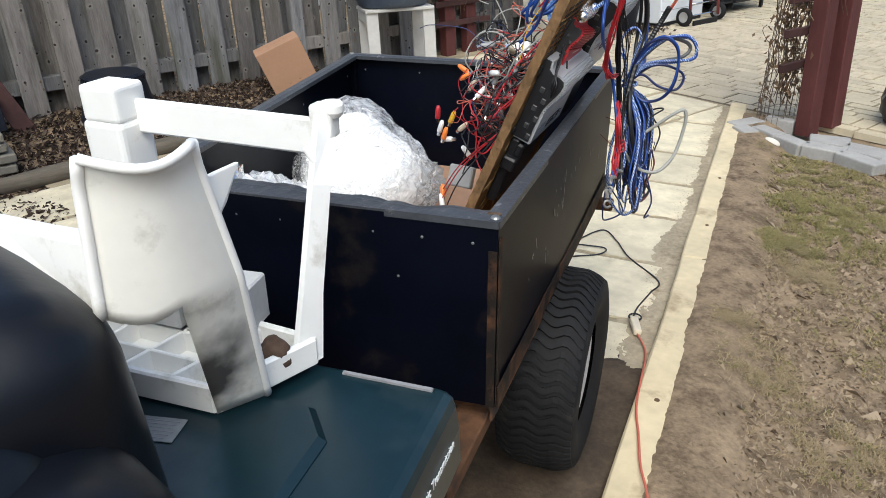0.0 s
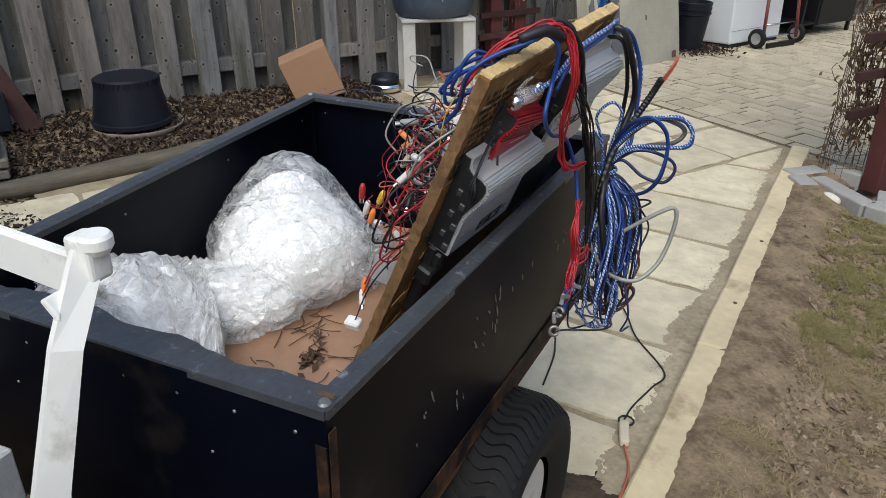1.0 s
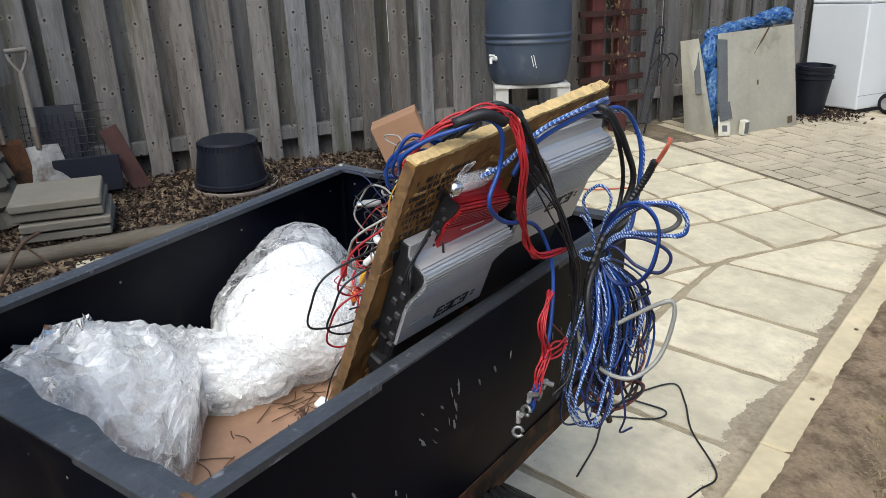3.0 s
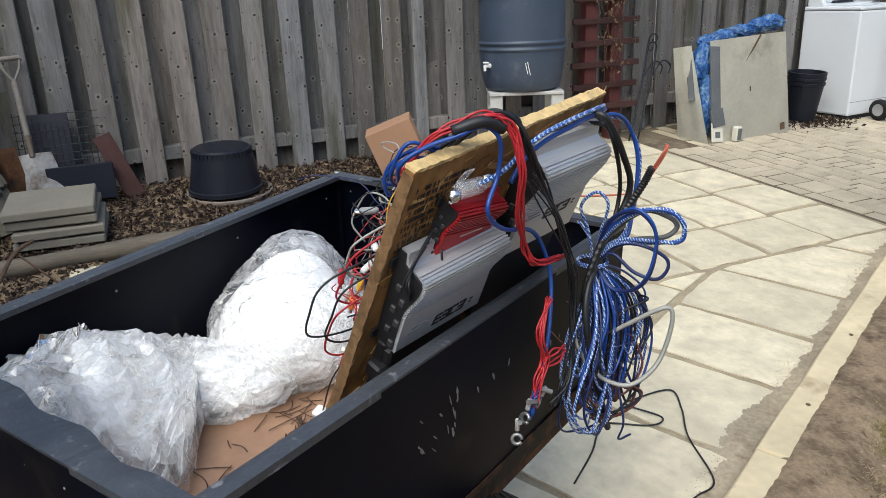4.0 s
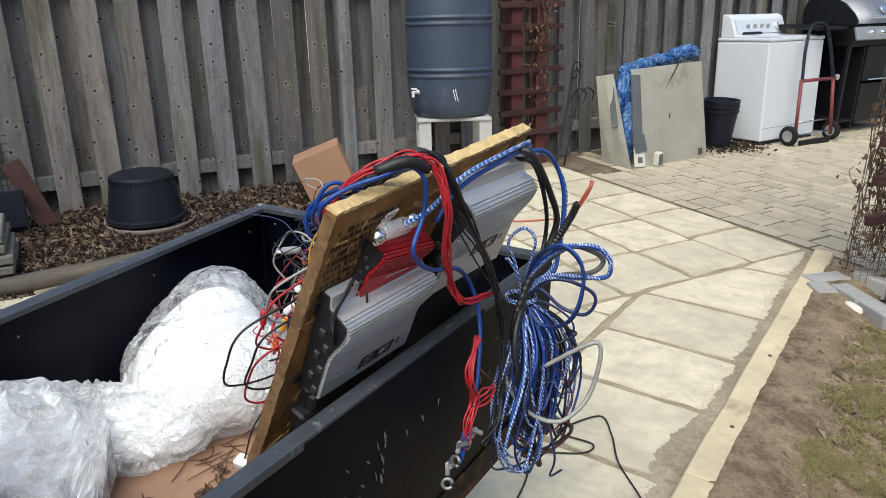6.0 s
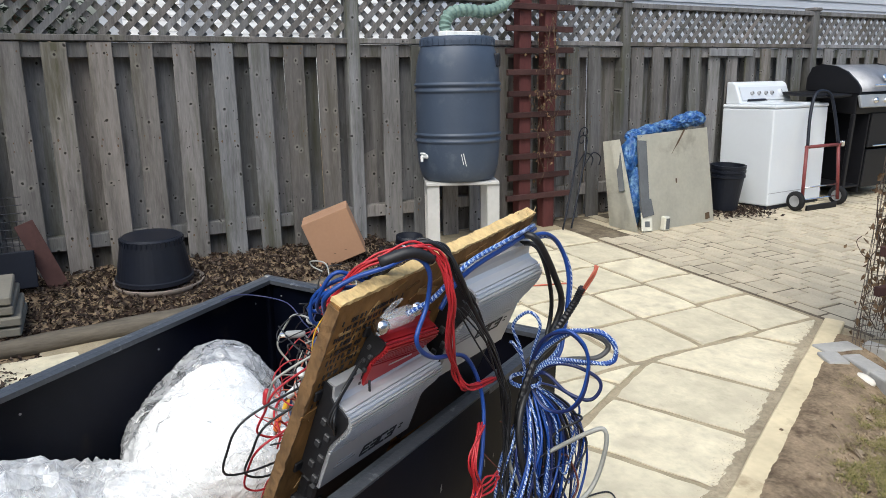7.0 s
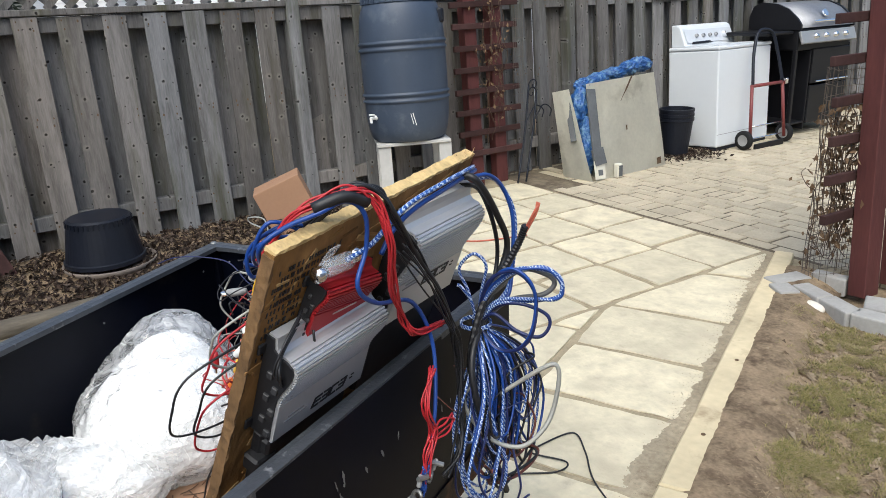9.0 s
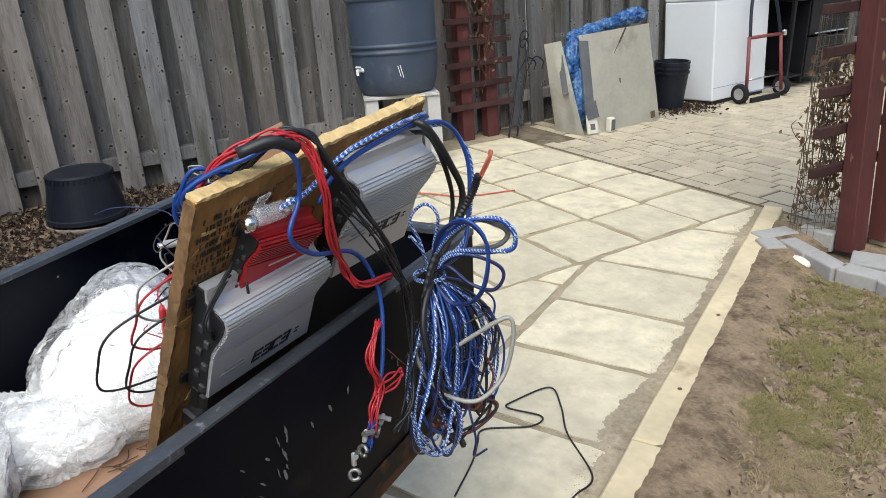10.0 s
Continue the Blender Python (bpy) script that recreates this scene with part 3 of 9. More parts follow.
def build_ground():
    xs = [-900, -200, -60, -20, -8, -3] + [-1 + 0.06 * k for k in range(57)] + [2.42 + 0.028 * k for k in range(105)] + [5.38 + 0.09 * k for k in range(13)] + [8, 14, 30, 80, 250, 900]
    ys = [-900, -200, -60, -20, -9, -6] + [-4 + 0.06 * k for k in range(22)] + [-2.68 + 0.028 * k for k in range(140)] + [1.26 + 0.1 * k for k in range(23)] + [5, 8, 14, 30, 80, 250, 900]
    bm = bmesh.new()
    grid = [[bm.verts.new((x, y, ground_height(x, y))) for y in ys] for x in xs]
    for i in range(len(xs) - 1):
        for j in range(len(ys) - 1):
            bm.faces.new((grid[i][j], grid[i + 1][j], grid[i + 1][j + 1], grid[i][j + 1]))
    g = finish("ground", bm, M_SOIL, smooth=True)
    return tagged(g, "bare dry brown soil of a back yard", "soil ground", kind="structure")


build_ground()
bed = finish("joint_bed", prism([(0.30, 0.05), (0.7, -0.3), (1.05, -1.2), (1.05, -2.05), (2.75, -2.15), (3.45, -1.75), (3.94, -1.26), (2.6, 1.50), (2.9, 1.5), (2.9, 12), (0.02, 12), (0.02, 0.3)], -0.06, -0.007), M_JOINT)
tagged(bed, "sandy dirt bed showing between paving slabs", "paving bed", kind="structure")

# ---- fence ----
fence = thing("fence", (0, 2, 0), "weathered grey wooden shadowbox fence with lattice top", "wooden fence", kind="structure")
FENCE_TOP = 1.37
PITCH = 0.2275


def board_mesh(h, w, seed):
    r = random.Random(seed)
    bm = bmesh.new()
    add_box(bm, (0.018, w, h), at(0, 0, h / 2), 0.002)
    for v in bm.verts:
        t = v.co.z / h
        v.co.x += 0.006 * math.sin(t * 2.1 + seed) + (r.random() - 0.5) * 0.001
        v.co.y += 0.004 * math.sin(t * 3.0 + seed * 1.7)
    return mesh_of("board", bm, M_FENCE)


front_boards = [board_mesh(FENCE_TOP + 0.0, 0.130, s) for s in range(5)]
back_boards = [board_mesh(FENCE_TOP, 0.162, s + 9) for s in range(4)]
wide_boards = [board_mesh(FENCE_TOP, 0.225, s + 20) for s in range(4)]
k = 0
y = -1.794 - PITCH * 10
post_ys = [-4.83, -2.415, -0.015, 2.39, 4.80, 7.20, 9.60]
while y < 10.6:
    near_post = any(abs(y - p) < 0.095 for p in post_ys)
    lean = rng.uniform(-0.35, 0.35)
    if not near_post:
        shared("board", front_boards[k % 5], pose(0.032, y - 2 + rng.uniform(-0.006, 0.006), 0.0 + rng.uniform(-0.012, 0.0), lean, 0, rng.uniform(-1.5, 1.5)), fence)
    shared("board", (back_boards if y < 0.3 else wide_boards)[k % 4], pose(-0.072, y - 2 + PITCH / 2 + rng.uniform(-0.012, 0.012), rng.uniform(-0.01, 0), rng.uniform(-0.4, 0.4), 0, rng.uniform(-1.5, 1.5)), fence)
    y += PITCH
    k += 1
for a, b in zip(post_ys, post_ys[1:]):
    mid, ln = (a + b) / 2, b - a - 0.09
    for z, h in ((0.225, 0.085), (1.325, 0.085)):
        wpart("rail", box((0.084, ln, h), at(-0.0195, mid, z) @ rot(rng.uniform(-0.3, 0.3), "X"), 0.004), M_FENCE, fence)
    wpart("cap_rail", box((0.10, ln, 0.036), at(0.0, mid, 1.39), 0.004), M_FENCE, fence)
    wpart("top_rail", box((0.075, ln, 0.04), at(0.0, mid, 1.695), 0.004), M_FENCE, fence)
    # diagonal lattice, two layers
    z0, z1 = 1.408, 1.676
    for layer, sgn in ((0.008, 1), (-0.008, -1)):
        bm_y = a + 0.05 - 0.27
        while bm_y < b - 0.05:
            p0, p1 = Vector((layer, bm_y, z0)), Vector((layer, bm_y + (z1 - z0), z1))
            if sgn < 0:
                p0.z, p1.z = z1, z0
            lo, hi = a + 0.045, b - 0.045
            d = p1 - p0
            t0 = max(0.0, (lo - p0.y) / d.y)
            t1 = min(1.0, (hi - p0.y) / d.y)
            if t1 - t0 > 0.08:
                q0, q1 = p0 + d * t0, p0 + d * t1
                m = frame_of((q0 + q1) / 2, q1 - q0, (1, 0, 0))
                wpart("lattice_slat", box(((q1 - q0).length, 0.007, 0.036), m), M_FENCE, fence)
            bm_y += 0.108
for y in post_ys:
    wpart("post", box((0.09, 0.09, 1.80), at(0.0, y, 0.82), 0.004), M_FENCE, fence)
    for dy in (-0.105, 0.105):
        shared("board", back_boards[int(abs(y) * 10) % 4], pose(-0.072, y - 2 + dy, -0.004, rng.uniform(-0.3, 0.3), 0, 0), fence)
    wpart("post_cap", box((0.115, 0.115, 0.03), at(0.0, y, 1.735), 0.006), M_FENCE, fence)
# nail heads where the boards cross the rails
nails = bmesh.new()
yy = -1.794 - PITCH * 10
while yy < 10.6:
    if not any(abs(yy - p) < 0.095 for p in post_ys):
        for z in (0.205, 0.245, 0.78, 0.82, 1.305, 1.345):
            for dy in (-0.042, 0.042):
                if rng.random() < 0.85:
                    c = Vector((0.0445, yy + dy + rng.uniform(-0.008, 0.008), z + rng.uniform(-0.01, 0.01)))
                    r_ = rng.uniform(0.0035, 0.006)
                    q = [nails.verts.new(c + Vector((0.0, r_ * math.cos(a), r_ * math.sin(a) * 1.5))) for a in (0, 1.05, 2.1, 3.14, 4.19, 5.24)]
                    nails.faces.new(q)
    yy += PITCH
tagged(wpart("nail_heads", nails, M_KNOT, fence, "dark rusted nail heads"), kind="stuff")
wpart("patch_board", box((0.02, 0.55, 0.07), at(0.055, 3.62, 1.33), 0.003), M_FENCE, fence, "short grey repair board nailed across")

# ---- paving ----
patio = thing("patio", (2.2, 0.2, 0), "pale sandstone slab patio with sandy joints", "stone patio", kind="structure")


def slab(poly, gap=0.015):
    p = shrink(poly, gap)
    if len(p) < 3 or area(p) < 0.004:
        return
    q = []
    for i in range(len(p)):                      # slightly uneven, hand-cut sides
        a, b = p[i], p[(i + 1) % len(p)]
        ln = math.hypot(b[0] - a[0], b[1] - a[1])
        n = max(1, int(ln / 0.06))
        for j in range(n):
            t = j / n
            jit = 0.006 if j else 0.003
            q.append((a[0] + t * (b[0] - a[0]) + rng.uniform(-jit, jit), a[1] + t * (b[1] - a[1]) + rng.uniform(-jit, jit)))
    top = rng.uniform(-0.004, 0.002)
    wpart("slab", prism(q, -0.05, top, 0.006), M_SLAB, patio)


xs = [0.33, 0.76, 1.19, 1.62, 2.05, 2.485]
ys = [1.585, 1.165, 0.74, 0.305, -0.13, -0.57, -1.0, -1.44, -1.88, -2.30]
for j in range(len(ys) - 1):
    for i in range(len(xs) - 1):
        if ys[j] < 0.5 and xs[i] < 0.6 or ys[j] < -0.3 and xs[i] < 1.0:
            continue
        s = 0.03 * math.sin(j * 1.3)
        slab([(xs[i] + s, ys[j + 1] + rng.uniform(-0.008, 0.008)), (xs[i + 1] + (s if i < 4 else 0), ys[j + 1]), (xs[i + 1] + (s if i < 4 else 0), ys[j]), (xs[i] + s, ys[j])])
cuts = [2.03, 1.60, 1.01, 0.56, 0.14, -0.30, -0.74, -1.18, -1.62, -2.06]
for j in range(len(cuts) - 1):
    for n0, n1, off in ((0.028, 0.585, 0.0), (0.585, 1.13, 0.12), (1.13, 1.70, -0.08)):
        s0, s1 = cuts[j + 1] + off, cuts[j] + off
        if j == 0 and n0 < 0.1:
            s1 = 2.06
        quad = [(K0[0] + KX * s - 0.897 * n, K0[1] + KY * s - 0.4415 * n) for s, n in ((s0, n0), (s1, n0), (s1, n1), (s0, n1))]
        quad = clip(quad, 2.485, 0, 1, 0) if quad else []
        if len(quad) > 2:
            quad = clip(quad, 0, 1.56, 0, -1)
        if len(quad) > 2:
            quad = clip(quad, 0, -2.3, 0, 1)
        if len(quad) > 2:
            slab(quad, 0.016)

# ---- kerb ----
for s0, s1 in ((-0.27, 1.98), (-2.72, -0.276)):
    pts = [(K0[0] + KX * s + 0.897 * n, K0[1] + KY * s + 0.4415 * n) for s, n in ((s0, 0.0), (s1, 0.0), (s1, 0.093), (s0, 0.093))]
    bm = prism(pts, -0.05, 0.04, 0.006)
    bmesh.ops.subdivide_edges(bm, edges=[e for e in bm.edges if e.calc_length() > 1], cuts=30)
    for v in bm.verts:
        v.co.x += 0.006 * noise.noise((v.co.y * 3, v.co.z * 9, 1))
        v.co.z += 0.003 * noise.noise((v.co.y * 5, v.co.x * 9, 1))
    kb = finish("timber_kerb", bm, M_KERB)
    tagged(kb, "new pale yellow timber kerb set along paving edge", "timber kerb", "timber kerb lengths", "structure")
    r = random.Random(int(s1 * 100))
    for _ in range(2 if s1 > 1 else 1):
        s, n = r.uniform(s0 + 0.1, s1 - 0.1), r.uniform(0.02, 0.07)
        if s1 > 1:
            s = (0.60 if _ == 0 else s)
        kn = lathe([(0, 0.0425), (0.007, 0.042), (0.0085, 0.038)], 10, at(K0[0] + KX * s + 0.897 * n, K0[1] + KY * s + 0.4415 * n, 0))
        part("knot", kn, M_KNOT, kb, "dark knot")

# soil washed over the paving along the kerb
def wash_height(s, n):
    w = 0.042 + 0.055 * max(0.0, noise.noise((s * 2.6, 1.7, 0))) + 0.024 * noise.noise((s * 9, 4, 0)) + 0.012 * noise.noise((s * 31, n * 31, 8)) + 0.006 * noise.noise((s * 90, n * 90, 3)) + 0.05 * math.exp(-((s + 0.25) / 0.22) ** 2) + 0.05 * math.exp(-((s + 0.85) / 0.25) ** 2)
    w += 0.62 * max(0.0, min(1.0, (-0.95 - s) / 0.25))
    w = max(w, 0.012)
    return 0.011 * max(-1.0, (w - n) / min(w, 0.09)) * (0.6 if n < w else 1.2) + 0.002 * noise.noise((s * 22, n * 22, 0)) + 0.0016 * noise.noise((s * 75, n * 75, 2)) + 0.001 * noise.noise((s * 170, n * 170, 5))


M_MUD = material("damp_dark_soil", (0.075, 0.055, 0.037), 0.9, var=0.6, scale=9, grain=70, bump=0.6, bump_distance=0.012, stain=(0.030, 0.023, 0.017), stain_amount=0.55, stain_scale=5, spec=0.25)
bm = bmesh.new()
verts = {}
ss = [-2.35 + 0.008 * k for k in range(543)]
nn = [0.002 + 0.007 * k for k in range(28)] + [0.205 + 0.016 * k for k in range(36)]
for i, s in enumerate(ss):
    for j, n in enumerate(nn):
        z = min(0.014, wash_height(s, n))
        if z > -0.009:
            verts[i, j] = bm.verts.new((K0[0] + KX * s - 0.897 * n, K0[1] + KY * s - 0.4415 * n, z))
for (i, j) in list(verts):
    q = [(i, j), (i + 1, j), (i + 1, j + 1), (i, j + 1)]
    if all(k in verts for k in q):
        bm.faces.new([verts[k] for k in q])
loose = [v for v in bm.verts if not v.link_faces]
bmesh.ops.delete(bm, geom=loose, context="VERTS")
washed = finish("washed_soil", bm, M_WASH, smooth=True)
washed.data.materials.append(M_MUD)               # damp and dark where the paving ends
for p in washed.data.polygons:
    along = (p.center.x - K0[0]) * KX + (p.center.y - K0[1]) * KY
    p.material_index = 1 if along < -0.98 + 0.10 * noise.noise(p.center * 6) + 0.04 * noise.noise(p.center * 25) else 0
tagged(washed, "crumbly soil washed over the slabs beside the kerb", "soil", kind="structure")

# soil banked against the kerb's yard side, spilling onto it here and there
bm = bmesh.new()
rows_ = []
for i in range(620):
    s = -2.70 + 0.0072 * i
    spill = 0.090 - 0.010 * max(0.0, noise.noise((s * 1.3, 7.0, 0)) + 0.1) - 0.005 * max(0.0, noise.noise((s * 11, 3.0, 0)))
    col = []
    for j in range(34):
        n = 0.062 + 0.0085 * j
        z = 0.0415 + max(-0.03, min(0.004, (n - spill) * 0.35)) + 0.0022 * noise.noise((s * 45, n * 45, 0)) + 0.0012 * noise.noise((s * 12, n * 12, 6))
        k = max(0.0, min(1.0, (n - 0.16) / 0.17))
        z -= 0.055 * k * k
        col.append(bm.verts.new((K0[0] + KX * s + 0.897 * n, K0[1] + KY * s + 0.4415 * n, z)))
    rows_.append(col)
for c, e in zip(rows_, rows_[1:]):
    for k in range(33):
        bm.faces.new((c[k], c[k + 1], e[k + 1], e[k]))
tagged(finish("soil_bank", bm, M_SOIL, smooth=True), "crumbly soil banked against the timber kerb", "soil", kind="structure")

# log edging along the leaf bed
LOG = [(1.16, -3.3), (1.13, -2.7), (1.08, -2.1), (1.00, -1.4), (0.90, -0.75), (0.80, -0.15)]
bm = bmesh.new()
rings = add_tube(bm, spline([(x, y, 0.022) for x, y in LOG], 8), 0.05, 8)
for v in bm.verts:
    v.co.z = max(-0.03, min(0.062, v.co.z)) + 0.008 * noise.noise((v.co.x * 12, v.co.y * 4, 0))
    v.co.x += 0.012 * noise.noise((v.co.x * 3, v.co.y * 6, 5))
tagged(finish("timber_edging", bm, M_LOG, smooth=True), "weathered grey timber edging beside the leaf bed", "garden edging", kind="structure")

# ---- pavers past the slabs ----
M_JOINTDARK = material("damp_joint_dirt", (0.13, 0.105, 0.075), 0.95, var=0.5, scale=3, grain=60, bump=0.4, spec=0.1, stain=(0.30, 0.25, 0.175), stain_amount=0.5, stain_scale=2.5)
pb = finish("paver_bed", prism([(0.06, 1.60), (2.80, 1.60), (2.60, 2.15), (1.9, 2.45), (1.2, 2.9), (0.7, 3.6), (0.06, 4.2)], -0.05, -0.0055), M_JOINTDARK)
tagged(pb, "dark damp dirt bed under the first rows of pavers", "paving bed", kind="structure")
paving = thing("paver_paving", (2.5, 4.5, 0), "pale grey-beige concrete paver driveway", "paver paving", kind="structure")
pave_mesh = {}
for sx, sy in ((0.192, 0.092), (0.092, 0.192), (0.192, 0.192)):
    hx, hy = sx / 2 - 0.002, sy / 2 - 0.002
    b2 = prism([(-hx, -hy), (hx, -hy), (hx, hy), (-hx, hy)], -0.05, 0.0, 0.004)
    pave_mesh[sx, sy] = mesh_of("paver", b2, M_PAVER)
far_v, far_f = [], []
count = 0
row = 0
y = 1.62
while y < 11.8:
    tall = 0.2 if row % 5 == 1 else 0.1
    x = 0.08 + (0.0, 0.13, 0.06)[row % 3]
    while x < 7.8:
        w = 0.2 if tall == 0.1 or rng.random() < 0.5 else 0.1
        cx, cy = x + w / 2, y + tall / 2
        key = (round(w - 0.008, 3), round(tall - 0.008, 3))
        if cy > 1.56 and not (cx < 0.75 and cy < 1.9):
            dz = rng.uniform(-0.004, 0.002)
            if count < 300 and 0.6 < cx < 2.75 and cy < 4.4:
                shared("paver", pave_mesh[key if key in pave_mesh else (0.092, 0.192)], pose(cx - 2.5 + rng.uniform(-0.003, 0.003), cy - 4.5, dz, 0, 0, rng.uniform(-1, 1)), paving)
                count += 1
            else:
                i0 = len(far_v)
                hx, hy = key[0] / 2, key[1] / 2
                far_v += [(cx - 2.5 + a * hx, cy - 4.5 + b * hy, -0.04) for a, b in ((-1, -1), (1, -1), (1, 1), (-1, 1))]
                far_v += [(cx - 2.5 + a * (hx - 0.003), cy - 4.5 + b * (hy - 0.003), dz) for a, b in ((-1, -1), (1, -1), (1, 1), (-1, 1))]
                far_f += [(i0 + 4, i0 + 5, i0 + 6, i0 + 7)] + [(i0 + a, i0 + (a + 1) % 4, i0 + 4 + (a + 1) % 4, i0 + 4 + a) for a in range(4)]
        x += w
    y += tall
    row += 1
me = bpy.data.meshes.new("far_pavers")
me.from_pydata(far_v, [], far_f)
me.materials.append(M_PAVER_FAR)
fp = new("far_pavers", me)
fp.parent = paving
tagged(fp, kind="stuff")

# ---- the trailer cart ----
FL, FR, NR, NL = Vector((2.965, -1.478, 0)), Vector((3.615, -1.055, 0)), Vector((4.14, -2.0, 0)), Vector((3.592, -2.352, 0))
CART_TOP, CART_FLOOR = 0.815, 0.49
UP = Vector((0, 0, 1))
cart = thing("trailer_cart", (3.58, -1.72, 0), "black steel garden trailer cart with rusty edges", "trailer cart")


def sheet(a, b, z0, z1, t=0.006, inset=0.0, bow=0.0, n=1):
    """An upright sheet between two plan points; its outer side lies on the line."""
    d = (b - a).normalized()
    inn = Vector((-d.y, d.x, 0))
    mid = (FL + FR + NR + NL) / 4
    if (mid - a).dot(inn) < 0:
        inn = -inn
    bm = bmesh.new()
    cols = []
    for i in range(n + 1):
        p = a.lerp(b, i / n) + inn * (inset - bow * math.sin(math.pi * i / n))
        cols.append([bm.verts.new(p + UP * z0), bm.verts.new(p + UP * z1), bm.verts.new(p + UP * z1 + inn * t), bm.verts.new(p + UP * z0 + inn * t)])
    for c, e in zip(cols, cols[1:]):
        for k in range(4):
            j = (k + 1) % 4
            bm.faces.new((c[k], c[j], e[j], e[k]))
    bm.faces.new(cols[0])
    bm.faces.new(cols[-1][::-1])
    return bm


def rim(a, b, w=0.024, t=0.004, dented=False, n=12):
    """The folded flange on top of a side, with a short lip turned down inside."""
    d = (b - a).normalized()
    inn = Vector((-d.y, d.x, 0))
    mid = (FL + FR + NR + NL) / 4
    if (mid - a).dot(inn) < 0:
        inn = -inn
    bm = bmesh.new()
    rows_ = []
    for i in range(n + 1):
        s = i / n
        p = a.lerp(b, s)
        wob = 0.0
        wide = w
        if dented:
            wob = 0.010 * noise.noise((s * 9, 1.3, 0)) + 0.004 * noise.noise((s * 25, 4, 0))
            wide = w + 0.012 * noise.noise((s * 7, 8, 0)) + 0.016 * math.sin(math.pi * min(1, s * 1.3))
        z = CART_TOP
        rows_.append([bm.verts.new(p - inn * 0.003 + UP * (z - 0.012)), bm.verts.new(p - inn * 0.003 + UP * z), bm.verts.new(p + inn * wide * 0.55 + UP * (z + 0.001 + wob * 0.6)),
                      bm.verts.new(p + inn * wide + UP * (z - 0.002 + wob)), bm.verts.new(p + inn * wide + UP * (z - 0.012 + wob)), bm.verts.new(p + inn * (wide * 0.5) + UP * (z - 0.006))])
    for c, e in zip(rows_, rows_[1:]):
        for k in range(6):
            j = (k + 1) % 6
            bm.faces.new((c[k], c[j], e[j], e[k]))
    bm.faces.new(rows_[0])
    bm.faces.new(rows_[-1][::-1])
    return bm


for nm, a, b in (("side_panel", FL, NL), ("tail_panel", FL, FR), ("side_panel", FR, NR), ("front_panel", NR, NL)):
    wpart(nm, sheet(a, b, CART_FLOOR - 0.02, CART_TOP - 0.004, 0.006, 0.0, 0.004, 6), M_BLACKSHEET, cart)
for a, b, dent in ((FL, NL, False), (FL, FR, False), (FR, NR, False), (NL, NR, True)):
    wpart("rim", rim(a, b, 0.040 if dent else 0.026, dented=dent, n=40 if dent else 12), M_RIM, cart, "worn grey-edged folded rim")
wpart("bed", prism([(p.x, p.y) for p in (FL.lerp(NR, 0.01), FR.lerp(NL, 0.01), NR.lerp(FL, 0.01), NL.lerp(FR, 0.01))], CART_FLOOR - 0.016, CART_FLOOR, 0.0), M_FLOORRUST, cart, "rust-brown board bed")
# rusty angle iron along the lower edge and at the front corner
side_d = (NR - FR).normalized()
wpart("angle_iron", sheet(FR, NR, CART_FLOOR - 0.052, CART_FLOOR - 0.018, 0.005, 0.002), M_RUST, cart, "rusty steel angle under the side")
wpart("angle_iron", sheet(NR, NL, CART_FLOOR - 0.055, CART_FLOOR - 0.018, 0.005, 0.03), M_RUST, cart, "rusty steel angle under the front")
wpart("corner_strip", sheet(NR, NR.lerp(NL, 0.022), CART_FLOOR - 0.02, CART_TOP - 0.05, 0.002, -0.003), M_RUSTPAINT, cart, "rust-stained corner seam")
wpart("corner_strip", sheet(NR, NR.lerp(FR, 0.012), CART_FLOOR - 0.02, CART_TOP - 0.03, 0.002, -0.0035), M_RUSTPAINT, cart, "rust-stained corner seam")
wpart("rust_strip", sheet(NR, FR, CART_FLOOR - 0.02, CART_FLOOR + 0.022, 0.002, -0.0065), M_RUSTPAINT, cart, "rust creeping along the lower edge")
wpart("drawbar", box((0.32, 0.035, 0.06), frame_of(NR + side_d * 0.02 + Vector((-0.04, -0.02, 0.42)), side_d, (0, 0, 1)) @ rot(0, "X"), 0.004), M_RUST, cart, "rusty steel frame end")
bolt = mesh_of("bolt", lathe([(0, 0.002), (0.0017, 0.0018), (0.0025, 0.0008), (0.0025, 0)], 10), M_BOLT)


def bolts(a, b, z, n, out=True, margin=0.06):
    d = (b - a).normalized()
    inn = Vector((-d.y, d.x, 0))
    mid = (FL + FR + NR + NL) / 4
    if (mid - a).dot(inn) < 0:
        inn = -inn
    nrm = -inn if out else inn
    for i in range(n):
        p = a.lerp(b, margin + (1 - 2 * margin) * i / max(1, n - 1)) + nrm * (0.0065 if not out else 0.002) + (inn * 0.0065 if not out else Vector((0, 0, 0))) * 0 + UP * z
        if not out:
            p = a.lerp(b, margin + (1 - 2 * margin) * i / max(1, n - 1)) + inn * 0.008 + UP * z
        m = frame_of(p, UP.cross(nrm), UP)
        ob = new("bolt", bolt)
        ob.parent = cart
        ob.matrix_basis = cart.matrix_basis.inverted() @ m


